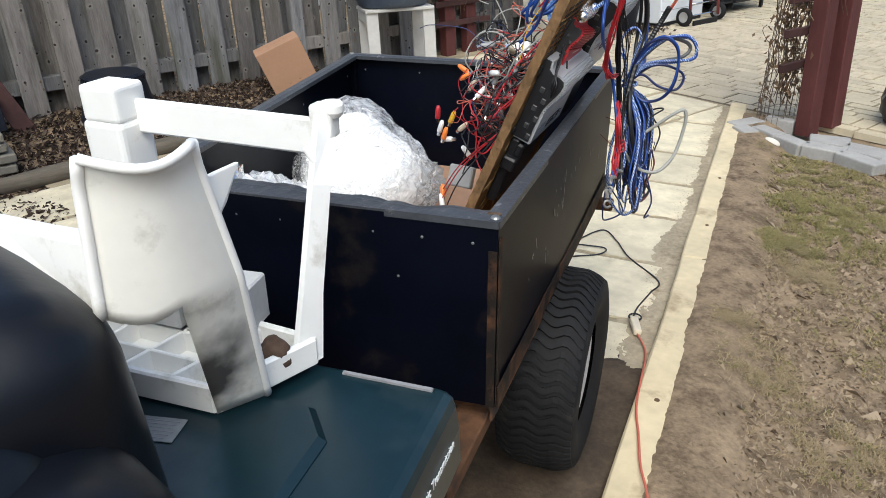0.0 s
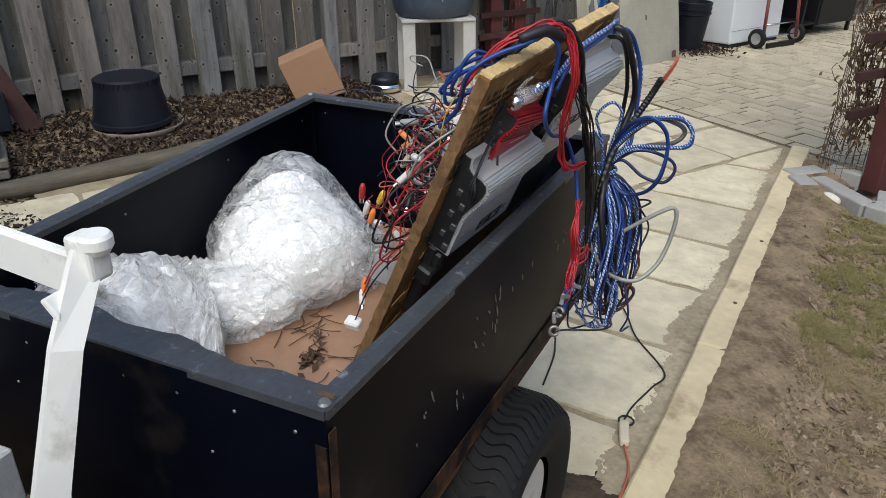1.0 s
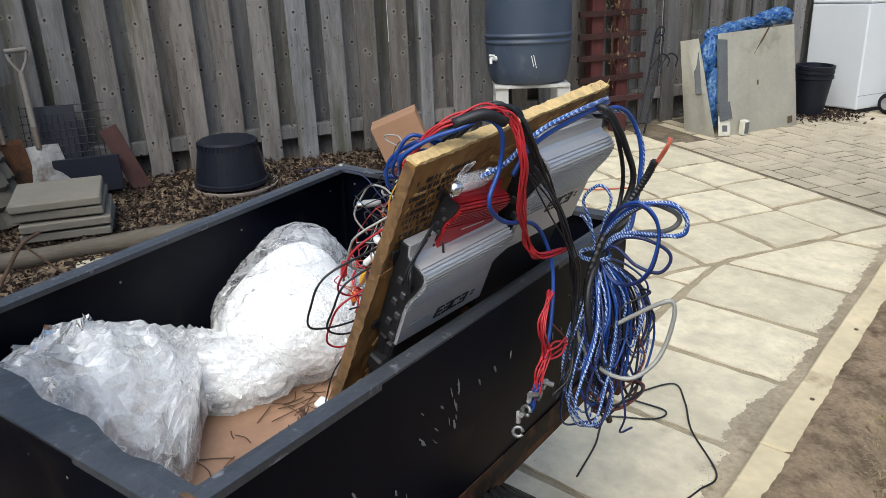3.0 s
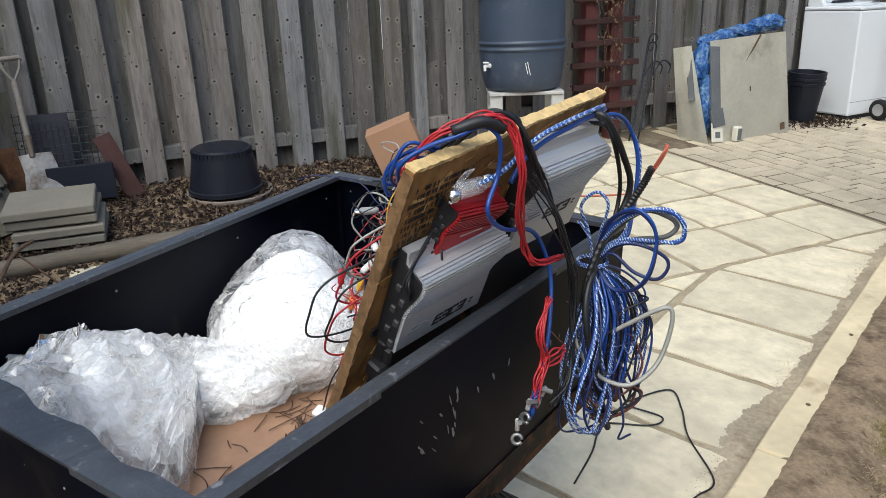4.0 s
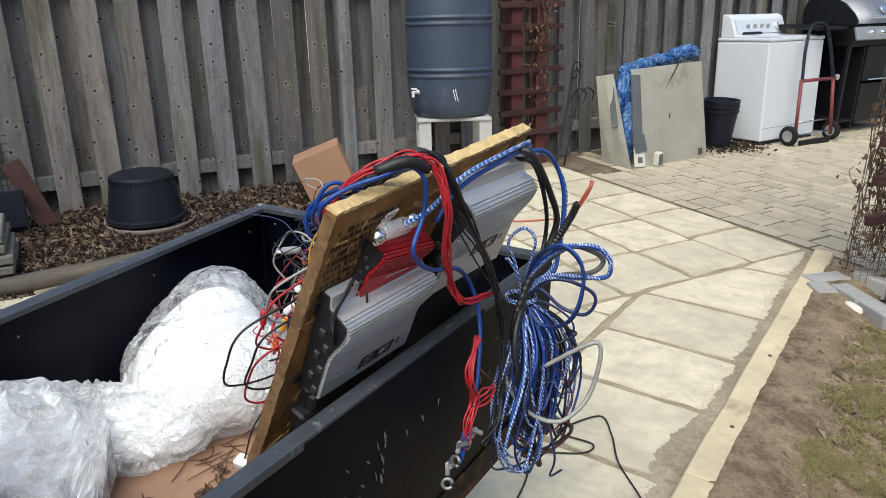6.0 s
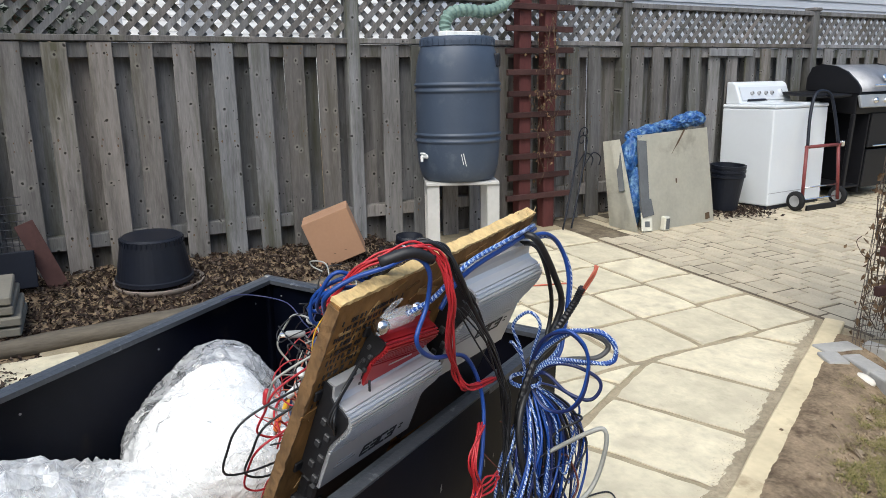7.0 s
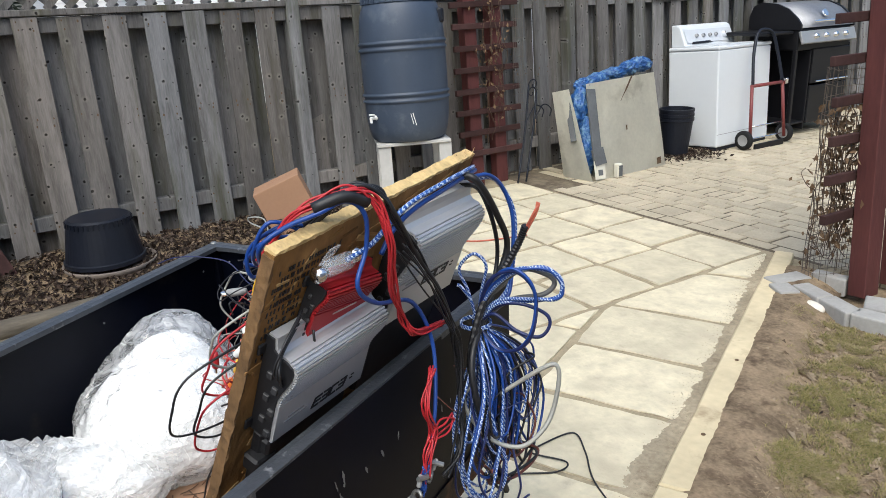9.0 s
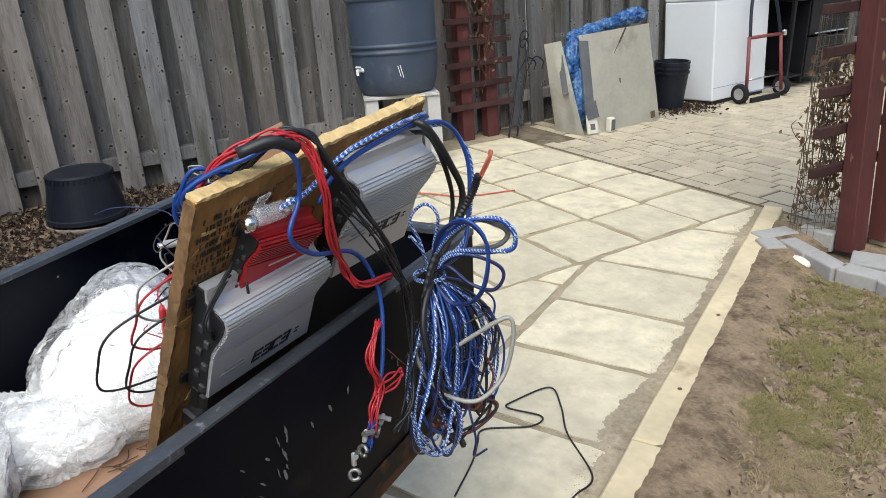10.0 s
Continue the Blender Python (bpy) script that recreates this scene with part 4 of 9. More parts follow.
bolts(NR, NL, 0.775, 8)
bolts(FL, NL, 0.76, 4, False)
bolts(FL, FR, 0.77, 5, False)
bolts(NR, NL, 0.70, 2, True, 0.25)
nrm = Vector((side_d.y, -side_d.x, 0))
nrm = -nrm if nrm.x < 0 else nrm
for cu, cz, cn, slant in ((0.57, 0.70, 9, 0.25), (0.62, 0.68, 7, 0.7), (0.46, 0.69, 3, 0.1), (0.80, 0.66, 4, 0.3), (0.30, 0.68, 3, 0.0), (0.70, 0.60, 3, 0.2), (0.15, 0.62, 2, 0.1)):
    for i in range(cn):                          # clusters of pale scrapes down the outer side
        u, z = cu + rng.gauss(0, 0.018), cz + rng.gauss(0, 0.022)
        p = FR.lerp(NR, u)
        bm = bmesh.new()
        n_ = 5
        wd, hgt, lean = rng.uniform(0.0007, 0.0028), rng.uniform(0.005, 0.028), slant + rng.gauss(0, 0.12)
        base = p + nrm * (0.004 * math.sin(math.pi * u) + 0.0008) + UP * z
        L_, R_ = [], []
        for k in range(n_ + 1):
            t_ = k / n_
            ww = wd * math.sin(math.pi * (0.08 + 0.84 * t_)) * rng.uniform(0.5, 1.3)
            c = base + UP * hgt * (t_ - 0.5) + side_d * (lean * hgt * (t_ - 0.5) + rng.uniform(-0.0008, 0.0008))
            L_.append([bm.verts.new(c - side_d * ww), bm.verts.new(c - side_d * ww + nrm * 0.0006)])
            R_.append([bm.verts.new(c + side_d * ww), bm.verts.new(c + side_d * ww + nrm * 0.0006)])
        for k in range(n_):
            bm.faces.new((L_[k][1], R_[k][1], R_[k + 1][1], L_[k + 1][1]))
            bm.faces.new((L_[k][0], L_[k][1], L_[k + 1][1], L_[k + 1][0]))
            bm.faces.new((R_[k][1], R_[k][0], R_[k + 1][0], R_[k + 1][1]))
        wpart("scrape", bm, M_SCRAPE, cart)
for p in (FL, NR):
    wpart("rim_rivet", lathe([(0, 0.004), (0.006, 0.003), (0.008, 0)], 12, at(*(p.lerp((FL + NR) / 2 + (NL - FR) * 0.02, 0.02)).xy, CART_TOP + 0.001)), M_BOLT, cart)
wpart("slot", box((0.020, 0.007, 0.002), frame_of(NR + Vector((-0.022, 0.012, CART_TOP + 0.0022)), (-0.84, -0.54, 0), UP.cross(Vector((0.84, 0.54, 0)))), 0.0), M_KNOT, cart)
# inner corner posts
for c in (FL, FR):
    q = c.lerp((FL + FR + NR + NL) / 4, 0.028)
    wpart("corner_post", box((0.018, 0.018, CART_TOP - CART_FLOOR - 0.01), at(q.x, q.y, (CART_TOP + CART_FLOOR) / 2 - 0.01) @ rot(33, "Z"), 0.003), M_BLACKSHEET, cart)


def make_wheel(centre, axis, r=0.237, w=0.175):
    wheel = new("wheel")
    wheel.parent = cart
    m = frame_of(centre, axis.cross(UP), UP)      # local z along the axle, away from the cart
    wheel.matrix_basis = cart.matrix_basis.inverted() @ m
    prof = [(0.125, -w * 0.40), (0.15, -w * 0.47), (r * 0.80, -w * 0.52), (r * 0.90, -w * 0.49), (r * 0.95, -w * 0.40), (r * 0.978, -w * 0.24), (r * 0.982, 0), (r * 0.978, w * 0.24), (r * 0.95, w * 0.40), (r * 0.90, w * 0.49), (r * 0.80, w * 0.52), (0.15, w * 0.47), (0.125, w * 0.40)]
    part("tyre", lathe(prof, 48), M_RUBBER, wheel, smooth=True)
    bm = bmesh.new()                             # fine wavy lugs across the tread, running down onto the shoulders
    n = 62
    step = 2 * math.pi / n
    for i in range(n):
        lo, hi = [], []
        for k in range(17):
            z = -0.084 + 0.168 * k / 16
            q = abs(z) / 0.084
            rr = r * (0.992 - 0.085 * max(0.0, q - 0.45) ** 1.6 / 0.4)
            a = step * (i + 0.32 * math.sin(z * 95) + 0.9 * (q * q) * (1 if z > 0 else -1) * 0.5)
            for row_, da in ((lo, -0.29), (hi, 0.29)):
                t = a + step * da
                row_.append([bm.verts.new((c * math.cos(t), c * math.sin(t), z)) for c in (rr - 0.006, rr + 0.0035)])
        for k in range(16):
            bm.faces.new((lo[k][1], hi[k][1], hi[k + 1][1], lo[k + 1][1]))
            bm.faces.new((lo[k][0], lo[k][1], lo[k + 1][1], lo[k + 1][0]))
            bm.faces.new((hi[k][1], hi[k][0], hi[k + 1][0], hi[k + 1][1]))
        for k in (0, 16):
            bm.faces.new((lo[k][0], hi[k][0], hi[k][1], lo[k][1]))
    part("tread", bm, M_RUBBER, wheel)
    part("rim_disc", lathe([(0.0, w * 0.20), (0.03, w * 0.20), (0.035, w * 0.16), (0.085, w * 0.16), (0.11, w * 0.30), (0.122, w * 0.42), (0.130, w * 0.42), (0.127, w * 0.36), (0.118, w * 0.1), (0.118, -w * 0.36), (0, -w * 0.36)], 40), M_RIMWHITE, wheel, "off-white painted steel rim", smooth=False)
    part("hub", lathe([(0, w * 0.34), (0.018, w * 0.34), (0.022, w * 0.30), (0.022, w * 0.15)], 20), M_RUST, wheel)
    return wheel


axle_dir = Vector((0.874, 0.485, 0))
wc = Vector((3.915, -1.575, 0.237))
make_wheel(wc, axle_dir)
make_wheel(wc - axle_dir * 0.93, -axle_dir)
wpart("axle", tube([wc, wc - axle_dir * 0.93], 0.013, 10), M_RUST, cart)
for k in (0.18, 0.76):
    q = wc - axle_dir * k * 0.93
    wpart("axle_bracket", box((0.05, 0.02, 0.24), at(q.x, q.y, 0.355) @ rot(29, "Z"), 0.003), M_RUST, cart)
wpart("rear_bracket", box((0.05, 0.035, 0.03), at(FR.x + 0.03, FR.y - 0.03, CART_FLOOR - 0.06) @ rot(30, "Z"), 0.004), M_RUST, cart)

# ---- plastic bags in the cart ----


def crumple(v, amp, sc, seed):
    p = Vector(v) * sc + Vector((seed * 3.1, seed * 1.7, seed))
    r1 = 1 - abs(noise.noise(p)) * 2
    r2 = 1 - abs(noise.noise(p * 2.3 + Vector((5, 1, 2)))) * 2
    r3 = 1 - abs(noise.noise(p * 5.1 + Vector((2, 8, 2)))) * 2
    return amp * (0.55 * r1 + 0.35 * r2 + 0.22 * r3)


def crease(v, amp, sc, seed, grain=None):
    """Sharp ridges round hollow facets, as in crushed film; grain: a direction along which the folds run."""
    p = Vector(v)
    if grain is not None:
        p = p - Vector(grain) * (0.68 * p.dot(Vector(grain)))
    p = p + Vector((seed * 1.3, seed * 0.7, seed * 0.4))
    p += Vector((noise.noise(p * 9), noise.noise(p * 9 + Vector((3, 3, 3))), noise.noise(p * 9 + Vector((7, 1, 5))))) * 0.03
    h = 0.0
    for k, w in ((1.0, 0.5), (2.1, 0.32), (4.6, 0.2)):
        d = noise.voronoi(p * sc * k)[0]
        h += w * (0.45 - (d[1] - d[0]))
    return amp * h * 2


def blob(lobes, sub=5, amp=0.02, sc=9.0, seed=1, floor=CART_FLOOR + 0.003, grow=0.0, film_skin=False, peak=None, grain=None, sharp=5, facets=False):
    """A crumpled skin round an ellipsoid: centre, radii, turn about z. peak: a point drawn up out of it."""
    bm = bmesh.new()
    bmesh.ops.create_icosphere(bm, subdivisions=sub, radius=1.0)
    (c, rad, rz) = lobes[0]
    m = at(*c) @ rot(rz, "Z")
    if peak is not None:
        pd = (Vector(peak) - Vector(c))
        plen = pd.length
        pd.normalize()
    for v in bm.verts:
        d = v.co.normalized()
        p = Vector((d.x * (rad[0] + grow), d.y * (rad[1] + grow), d.z * (rad[2] + grow)))
        p = m @ p
        out = (p - Vector(c)).normalized()
        if peak is not None:
            k = max(0.0, out.dot(pd)) ** sharp
            p = Vector(c) + out * ((p - Vector(c)).length * (1 - k) + plen * k)
        p += out * (crease(p, amp, sc, seed, grain) if film_skin else crumple(p, amp, sc, seed))
        if p.z < floor:
            p.z = floor + 0.004 * noise.noise(p * 20)
        v.co = p
    for f in bm.faces:
        f.smooth = not facets
    return bm


bag = thing("plastic_bag", (3.28, -1.66, CART_FLOOR), "full clear plastic bag, crumpled and shiny, with white filling", "plastic bag")
wpart("filling", blob([((3.338, -1.712, 0.592), (0.160, 0.148, 0.110), 10)], 6, 0.004, 9, 1, peak=(3.205, -1.652, 0.695), sharp=4), M_FILL, bag, "white stuffing", True)
wpart("skin", blob([((3.332, -1.708, 0.592), (0.179, 0.165, 0.120), 10)], 6, 0.017, 13, 1, film_skin=True, facets=True, peak=(3.18, -1.642, 0.726), sharp=4), M_BAG, bag, "clear crinkled plastic", False)
wpart("skin", blob([((3.35, -1.60, 0.545), (0.11, 0.10, 0.062), 20)], 5, 0.030, 16, 3, film_skin=True, facets=True), M_BAG, bag, "loose clear plastic fold", False)
wpart("neck", blob([((3.415, -1.895, 0.545), (0.075, 0.150, 0.062), -32)], 5, 0.030, 15, 4, film_skin=True, facets=True, grain=(0.45, -0.88, 0.1)), M_BAG2, bag, "gathered clear plastic neck")
wpart("filling", blob([((3.41, -1.885, 0.540), (0.066, 0.135, 0.052), -32)], 5, 0.008, 12, 4), M_FILL, bag, "white stuffing", True)
bag2 = thing("plastic_bag", (3.60, -2.02, CART_FLOOR), "half-empty clear plastic bag slumped over the cart bed", "plastic bag")
# slack film fanned out from the neck: hem from the bed, along the front panel, up to the standing mouth
HEM = spline([(3.45, -1.90, 0.50), (3.565, -1.945, 0.50), (3.675, -1.975, 0.50), (3.78, -2.06, 0.50), (3.80, -2.15, 0.58), (3.745, -2.20, 0.69), (3.665, -2.225, 0.735), (3.56, -2.215, 0.715), (3.46, -2.14, 0.70), (3.415, -2.06, 0.645), (3.385, -1.96, 0.61), (3.365, -1.89, 0.60)], 14)
NECK = Vector((3.435, -1.915, 0.585))


def slack_film(lift, amp_, seed, near, far, folds, step=1, nr=44):
    """A fan of film from the neck to the hem, drawn into radial folds that break into flat facets."""
    bm = bmesh.new()
    rows_ = []
    hems = HEM[::step] + [HEM[-1]]
    for i, hem in enumerate(hems):
        a = i / (len(hems) - 1)
        prev, nxt = hems[max(0, i - 1)], hems[min(len(hems) - 1, i + 1)]
        d = (nxt - prev).normalized()
        col = []
        for j in range(nr + 1):
            r = near + (far - near) * j / nr
            p = NECK.lerp(hem, r + (0.05 * noise.noise((a * 17, seed, 2)) + 0.03 * noise.noise((a * 43, seed, 5))) * r * r)
            p.z += lift * math.sin(math.pi * min(1.0, r * 0.92 + 0.06)) * (0.35 + 0.65 * math.sin(math.pi * a))
            w = a * folds + 1.3 * noise.noise((a * 5, r * 1.4, seed)) + 0.8 * noise.noise((a * 11, r * 3.2, seed + 4))
            fold = 1.0 - 2.0 * abs((w % 1.0) * 2 - 1)
            depth = amp_ * (0.25 + 0.9 * r) * (0.6 + 0.6 * noise.noise((a * 7, r * 2, seed + 9)))
            p += UP * (fold * depth * 0.6) + d * (0.4 * depth * noise.noise((a * 30, r * 5, seed)))
            p += UP * (crease(p, 0.030, 6, seed) + crease(p, 0.010, 15, seed + 6)) + d * crease(p, 0.016, 9, seed + 2)
            p.z = max(p.z, CART_FLOOR + 0.003)
            col.append(bm.verts.new(p))
        rows_.append(col)
    for c, e in zip(rows_, rows_[1:]):
        for k in range(nr):
            bm.faces.new((c[k], c[k + 1], e[k + 1]))
            bm.faces.new((c[k], e[k + 1], e[k]))
    return bm


wpart("skin", slack_film(0.046, 0.040, 5, 0.02, 1.0, 9, 3, 26), M_BAG2, bag2, "clear crinkled plastic")
wpart("skin", slack_film(0.020, 0.034, 11, 0.02, 0.93, 7, 4, 18), M_BAG2, bag2, "clear crinkled plastic, the bag's under side")
wpart("filling", slack_film(0.022, 0.018, 5, 0.0, 0.66, 8), M_FILL, bag2, "white stuffing", True)


def petal(base, tip, wide, seed):
    """A limp flap of film standing up from the bag's mouth, creased lengthwise and curling at its end."""
    bm = bmesh.new()
    base, tip, wide = Vector(base), Vector(tip), Vector(wide)
    nrm = wide.cross(tip - base).normalized()
    g = []
    for i in range(15):
        u = i / 14 - 0.5
        row_ = []
        for j in range(15):
            v = j / 14
            p = base.lerp(tip, v) + wide * u * (1 - 0.45 * v * v + 0.15 * noise.noise((u * 4, v * 3, seed)))
            p += nrm * (0.014 * abs(math.sin(u * 9 + seed + v * 1.5)) + 0.03 * v * v * math.sin(seed * 2.1 + u * 3)) + UP * crease(p, 0.008, 18, seed)
            p.z += 0.014 * noise.noise((u * 7, seed, 1)) * v
            row_.append(bm.verts.new(p))
        g.append(row_)
    for c, e in zip(g, g[1:]):
        for k in range(14):
            bm.faces.new((c[k], c[k + 1], e[k + 1], e[k]))
    return bm


for k, (p, q, wd) in enumerate((((3.53, -2.125, 0.645), (3.487, -2.12, 0.748), (0.20, -0.14, 0.075)), ((3.52, -2.16, 0.64), (3.50, -2.15, 0.725), (0.19, -0.10, 0.05)), ((3.43, -2.055, 0.60), (3.425, -2.06, 0.665), (0.06, -0.11, 0.02)), ((3.65, -2.18, 0.66), (3.655, -2.215, 0.735), (0.13, -0.04, 0.0)))):
    wpart("mouth_flap", petal(p, q, wd, k + 2), M_BAG2 if k > 1 else M_BAG, bag2, "ruffled clear flap of the bag's open mouth")
for holder in (bag, bag2):                        # clear film lets the daylight through
    for ob in holder.children:
        if not ob.name.startswith("filling"):
            ob.visible_shadow = False

# twigs and a leaf clump on the bed
for i in range(38):
    a, l = rng.uniform(0, 6.28), rng.uniform(0.03, 0.10)
    u, w = rng.uniform(0.40, 0.74), rng.uniform(0.34, 0.66)
    p = FL.lerp(NL, u).lerp(FR.lerp(NR, u), w)
    q = [p + Vector((math.cos(a) * l * t + rng.uniform(-0.004, 0.004), math.sin(a) * l * t + rng.uniform(-0.009, 0.009), CART_FLOOR + 0.003 + 0.004 * rng.random())) for t in (-0.5, 0, 0.5)]
    tagged(finish("twig", tube(spline(q, 4), 0.0011, 4), M_TWIG), "dry brown twig lying on the cart bed", "twig", "twigs in the cart")
rc = random.Random(61)
for u, w, n, size in ((0.585, 0.50, 26, 0.017), (0.68, 0.60, 14, 0.011), (0.52, 0.46, 9, 0.010)):
    p = FL.lerp(NL, u).lerp(FR.lerp(NR, u), w)
    bm = bmesh.new()
    for _ in range(n):
        l = rc.uniform(0.4, 1.0) * size
        m = at(p.x + rc.gauss(0, size), p.y + rc.gauss(0, size * 0.8), CART_FLOOR + rc.uniform(0.003, 0.013)) @ Euler((rc.gauss(0, 0.5), rc.gauss(0, 0.5), rc.uniform(0, 6.28))).to_matrix().to_4x4()
        q = [bm.verts.new(m @ Vector(c)) for c in ((-l, 0, 0), (-0.2 * l, -0.5 * l, 0.2 * l), (l, 0, 0.1 * l), (0.1 * l, 0.45 * l, 0.25 * l))]
        bm.faces.new((q[0], q[1], q[2]))
        bm.faces.new((q[0], q[2], q[3]))
    tagged(finish("dead_leaf_clump", bm, M_TWIG), "dark clump of wet dead leaves on the bed", "leaf clump")

# ---- the board with its amplifiers ----
BO = Vector((3.7243, -1.718, 0.492))
E1 = Vector((-0.3977, 0.9142, 0.0777)).normalized()
E2 = Vector((0.3731, 0.0838, 0.924))
E2 = (E2 - E1 * E2.dot(E1)).normalized()
BL, BH = 0.445, 0.645
SKEW = Matrix(((1, 0.126, 0, -0.126 * BH), (0, 1, 0, 0), (0, 0, 1, 0), (0, 0, 0, 1)))   # cut out of square
BM = frame_of(BO, E1, E2) @ SKEW                 # local x along, y up the slope, z out


def bpart(name, bm, mat, parent, label="", smooth=False):
    """A part drawn in the board's own coordinates."""
    bmesh.ops.transform(bm, matrix=BM, verts=bm.verts)
    return wpart(name, bm, mat, parent, label, smooth)


def bpt(x, y, z):
    return BM @ Vector((x, y, z))


osb = thing("strand_board", tuple(BO), "splintery strand board leaning on the cart side", "wooden board")
bm = bmesh.new()
nx, ny = 26, 34
fr = [[bm.verts.new((BL * i / nx, BH * j / ny, 0.0)) for j in range(ny + 1)] for i in range(nx + 1)]
bk = [[bm.verts.new((BL * i / nx, BH * j / ny, -0.017)) for j in range(ny + 1)] for i in range(nx + 1)]
for i in range(nx):
    for j in range(ny):
        bm.faces.new((fr[i][j], fr[i + 1][j], fr[i + 1][j + 1], fr[i][j + 1]))
        bm.faces.new((bk[i][j], bk[i][j + 1], bk[i + 1][j + 1], bk[i + 1][j]))
for i in range(nx):
    bm.faces.new((fr[i][0], bk[i][0], bk[i + 1][0], fr[i + 1][0]))
    bm.faces.new((fr[i][ny], fr[i + 1][ny], bk[i + 1][ny], bk[i][ny]))
for j in range(ny):
    bm.faces.new((fr[0][j], fr[0][j + 1], bk[0][j + 1], bk[0][j]))
    bm.faces.new((fr[nx][j], bk[nx][j], bk[nx][j + 1], fr[nx][j + 1]))
r8 = random.Random(8)
for grid in (fr, bk):
    for i in range(nx + 1):
        for j in range(ny + 1):
            v = grid[i][j]
            if j == ny:
                v.co.y += r8.uniform(-0.0012, 0.0012)
            if i in (0, nx):
                v.co.x += r8.uniform(-0.003, 0.003)
            v.co.z += 0.0012 * noise.noise((v.co.x * 60, v.co.y * 25, 0))
bpart("panel", bm, M_OSB, osb)
bm = bmesh.new()
for i in range(60, 420):                         # loose strands on the faces
    x, y = r8.uniform(0.01, BL - 0.01), r8.uniform(0.02, BH - 0.01)
    z = 0.0008 if r8.random() < 0.6 else -0.0178
    ln_ = r8.uniform(0.015, 0.05)
    add_box(bm, (ln_, r8.uniform(0.003, 0.010), 0.0014), at(x, y, z) @ rot(r8.gauss(0, 28), "Z"))
tagged(bpart("strand", bm, M_STRANDS, osb, "raised pale and brown wood strands"), kind="stuff")
for i in range(46):                              # splinters at the broken far top corner
    x = BL - r8.random() ** 2 * 0.4
    p = Vector((x, BH - 0.002, r8.uniform(-0.016, 0)))
    q = p + Vector((r8.uniform(-0.006, 0.012), r8.uniform(0.004, 0.013 if x > BL - 0.04 else 0.006), r8.uniform(-0.003, 0.003)))
    bpart("splinter", tube([p, q], [0.0014, 0.0003], 4), M_OSB2, osb)
bm = bmesh.new()                                  # printed lines on the board: unreadable, as bars
for row_ in range(12):
    x = 0.008 + 0.003 * (row_ % 3)
    while x < (0.064 if row_ < 8 else 0.125):
        w_ = r8.choice((0.0015, 0.002, 0.003))
        if r8.random() < 0.88:
            add_box(bm, (w_, r8.uniform(0.0055, 0.0075), 0.0008), at(x, 0.485 + row_ * 0.0118, 0.0020) @ rot(r8.uniform(-5, 5), "Z"))
        x += w_ + r8.choice((0.0012, 0.0016, 0.0045))
tagged(bpart("printed_mark", bm, M_AMPBLACK, osb, "faded dark printed marks"), kind="stuff")
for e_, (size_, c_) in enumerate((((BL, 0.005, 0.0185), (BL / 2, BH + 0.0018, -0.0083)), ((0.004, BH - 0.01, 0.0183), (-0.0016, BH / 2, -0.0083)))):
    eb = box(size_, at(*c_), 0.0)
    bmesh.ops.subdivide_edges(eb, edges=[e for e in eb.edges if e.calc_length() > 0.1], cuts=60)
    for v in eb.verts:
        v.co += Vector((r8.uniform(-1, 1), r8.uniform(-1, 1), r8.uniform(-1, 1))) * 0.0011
    # the side edge takes a darker brown than the top edge
    bpart("sawn_edge", eb, M_OSBDARK if e_ else M_OSBEDGE, osb, "brown side edge" if e_ else "pale splintery sawn edge")


BU = frame_of(BO, E1, E2)                        # the board's plane, square


LOWER = 0.72                                     # depth of an amplifier's lower face against its shoulder


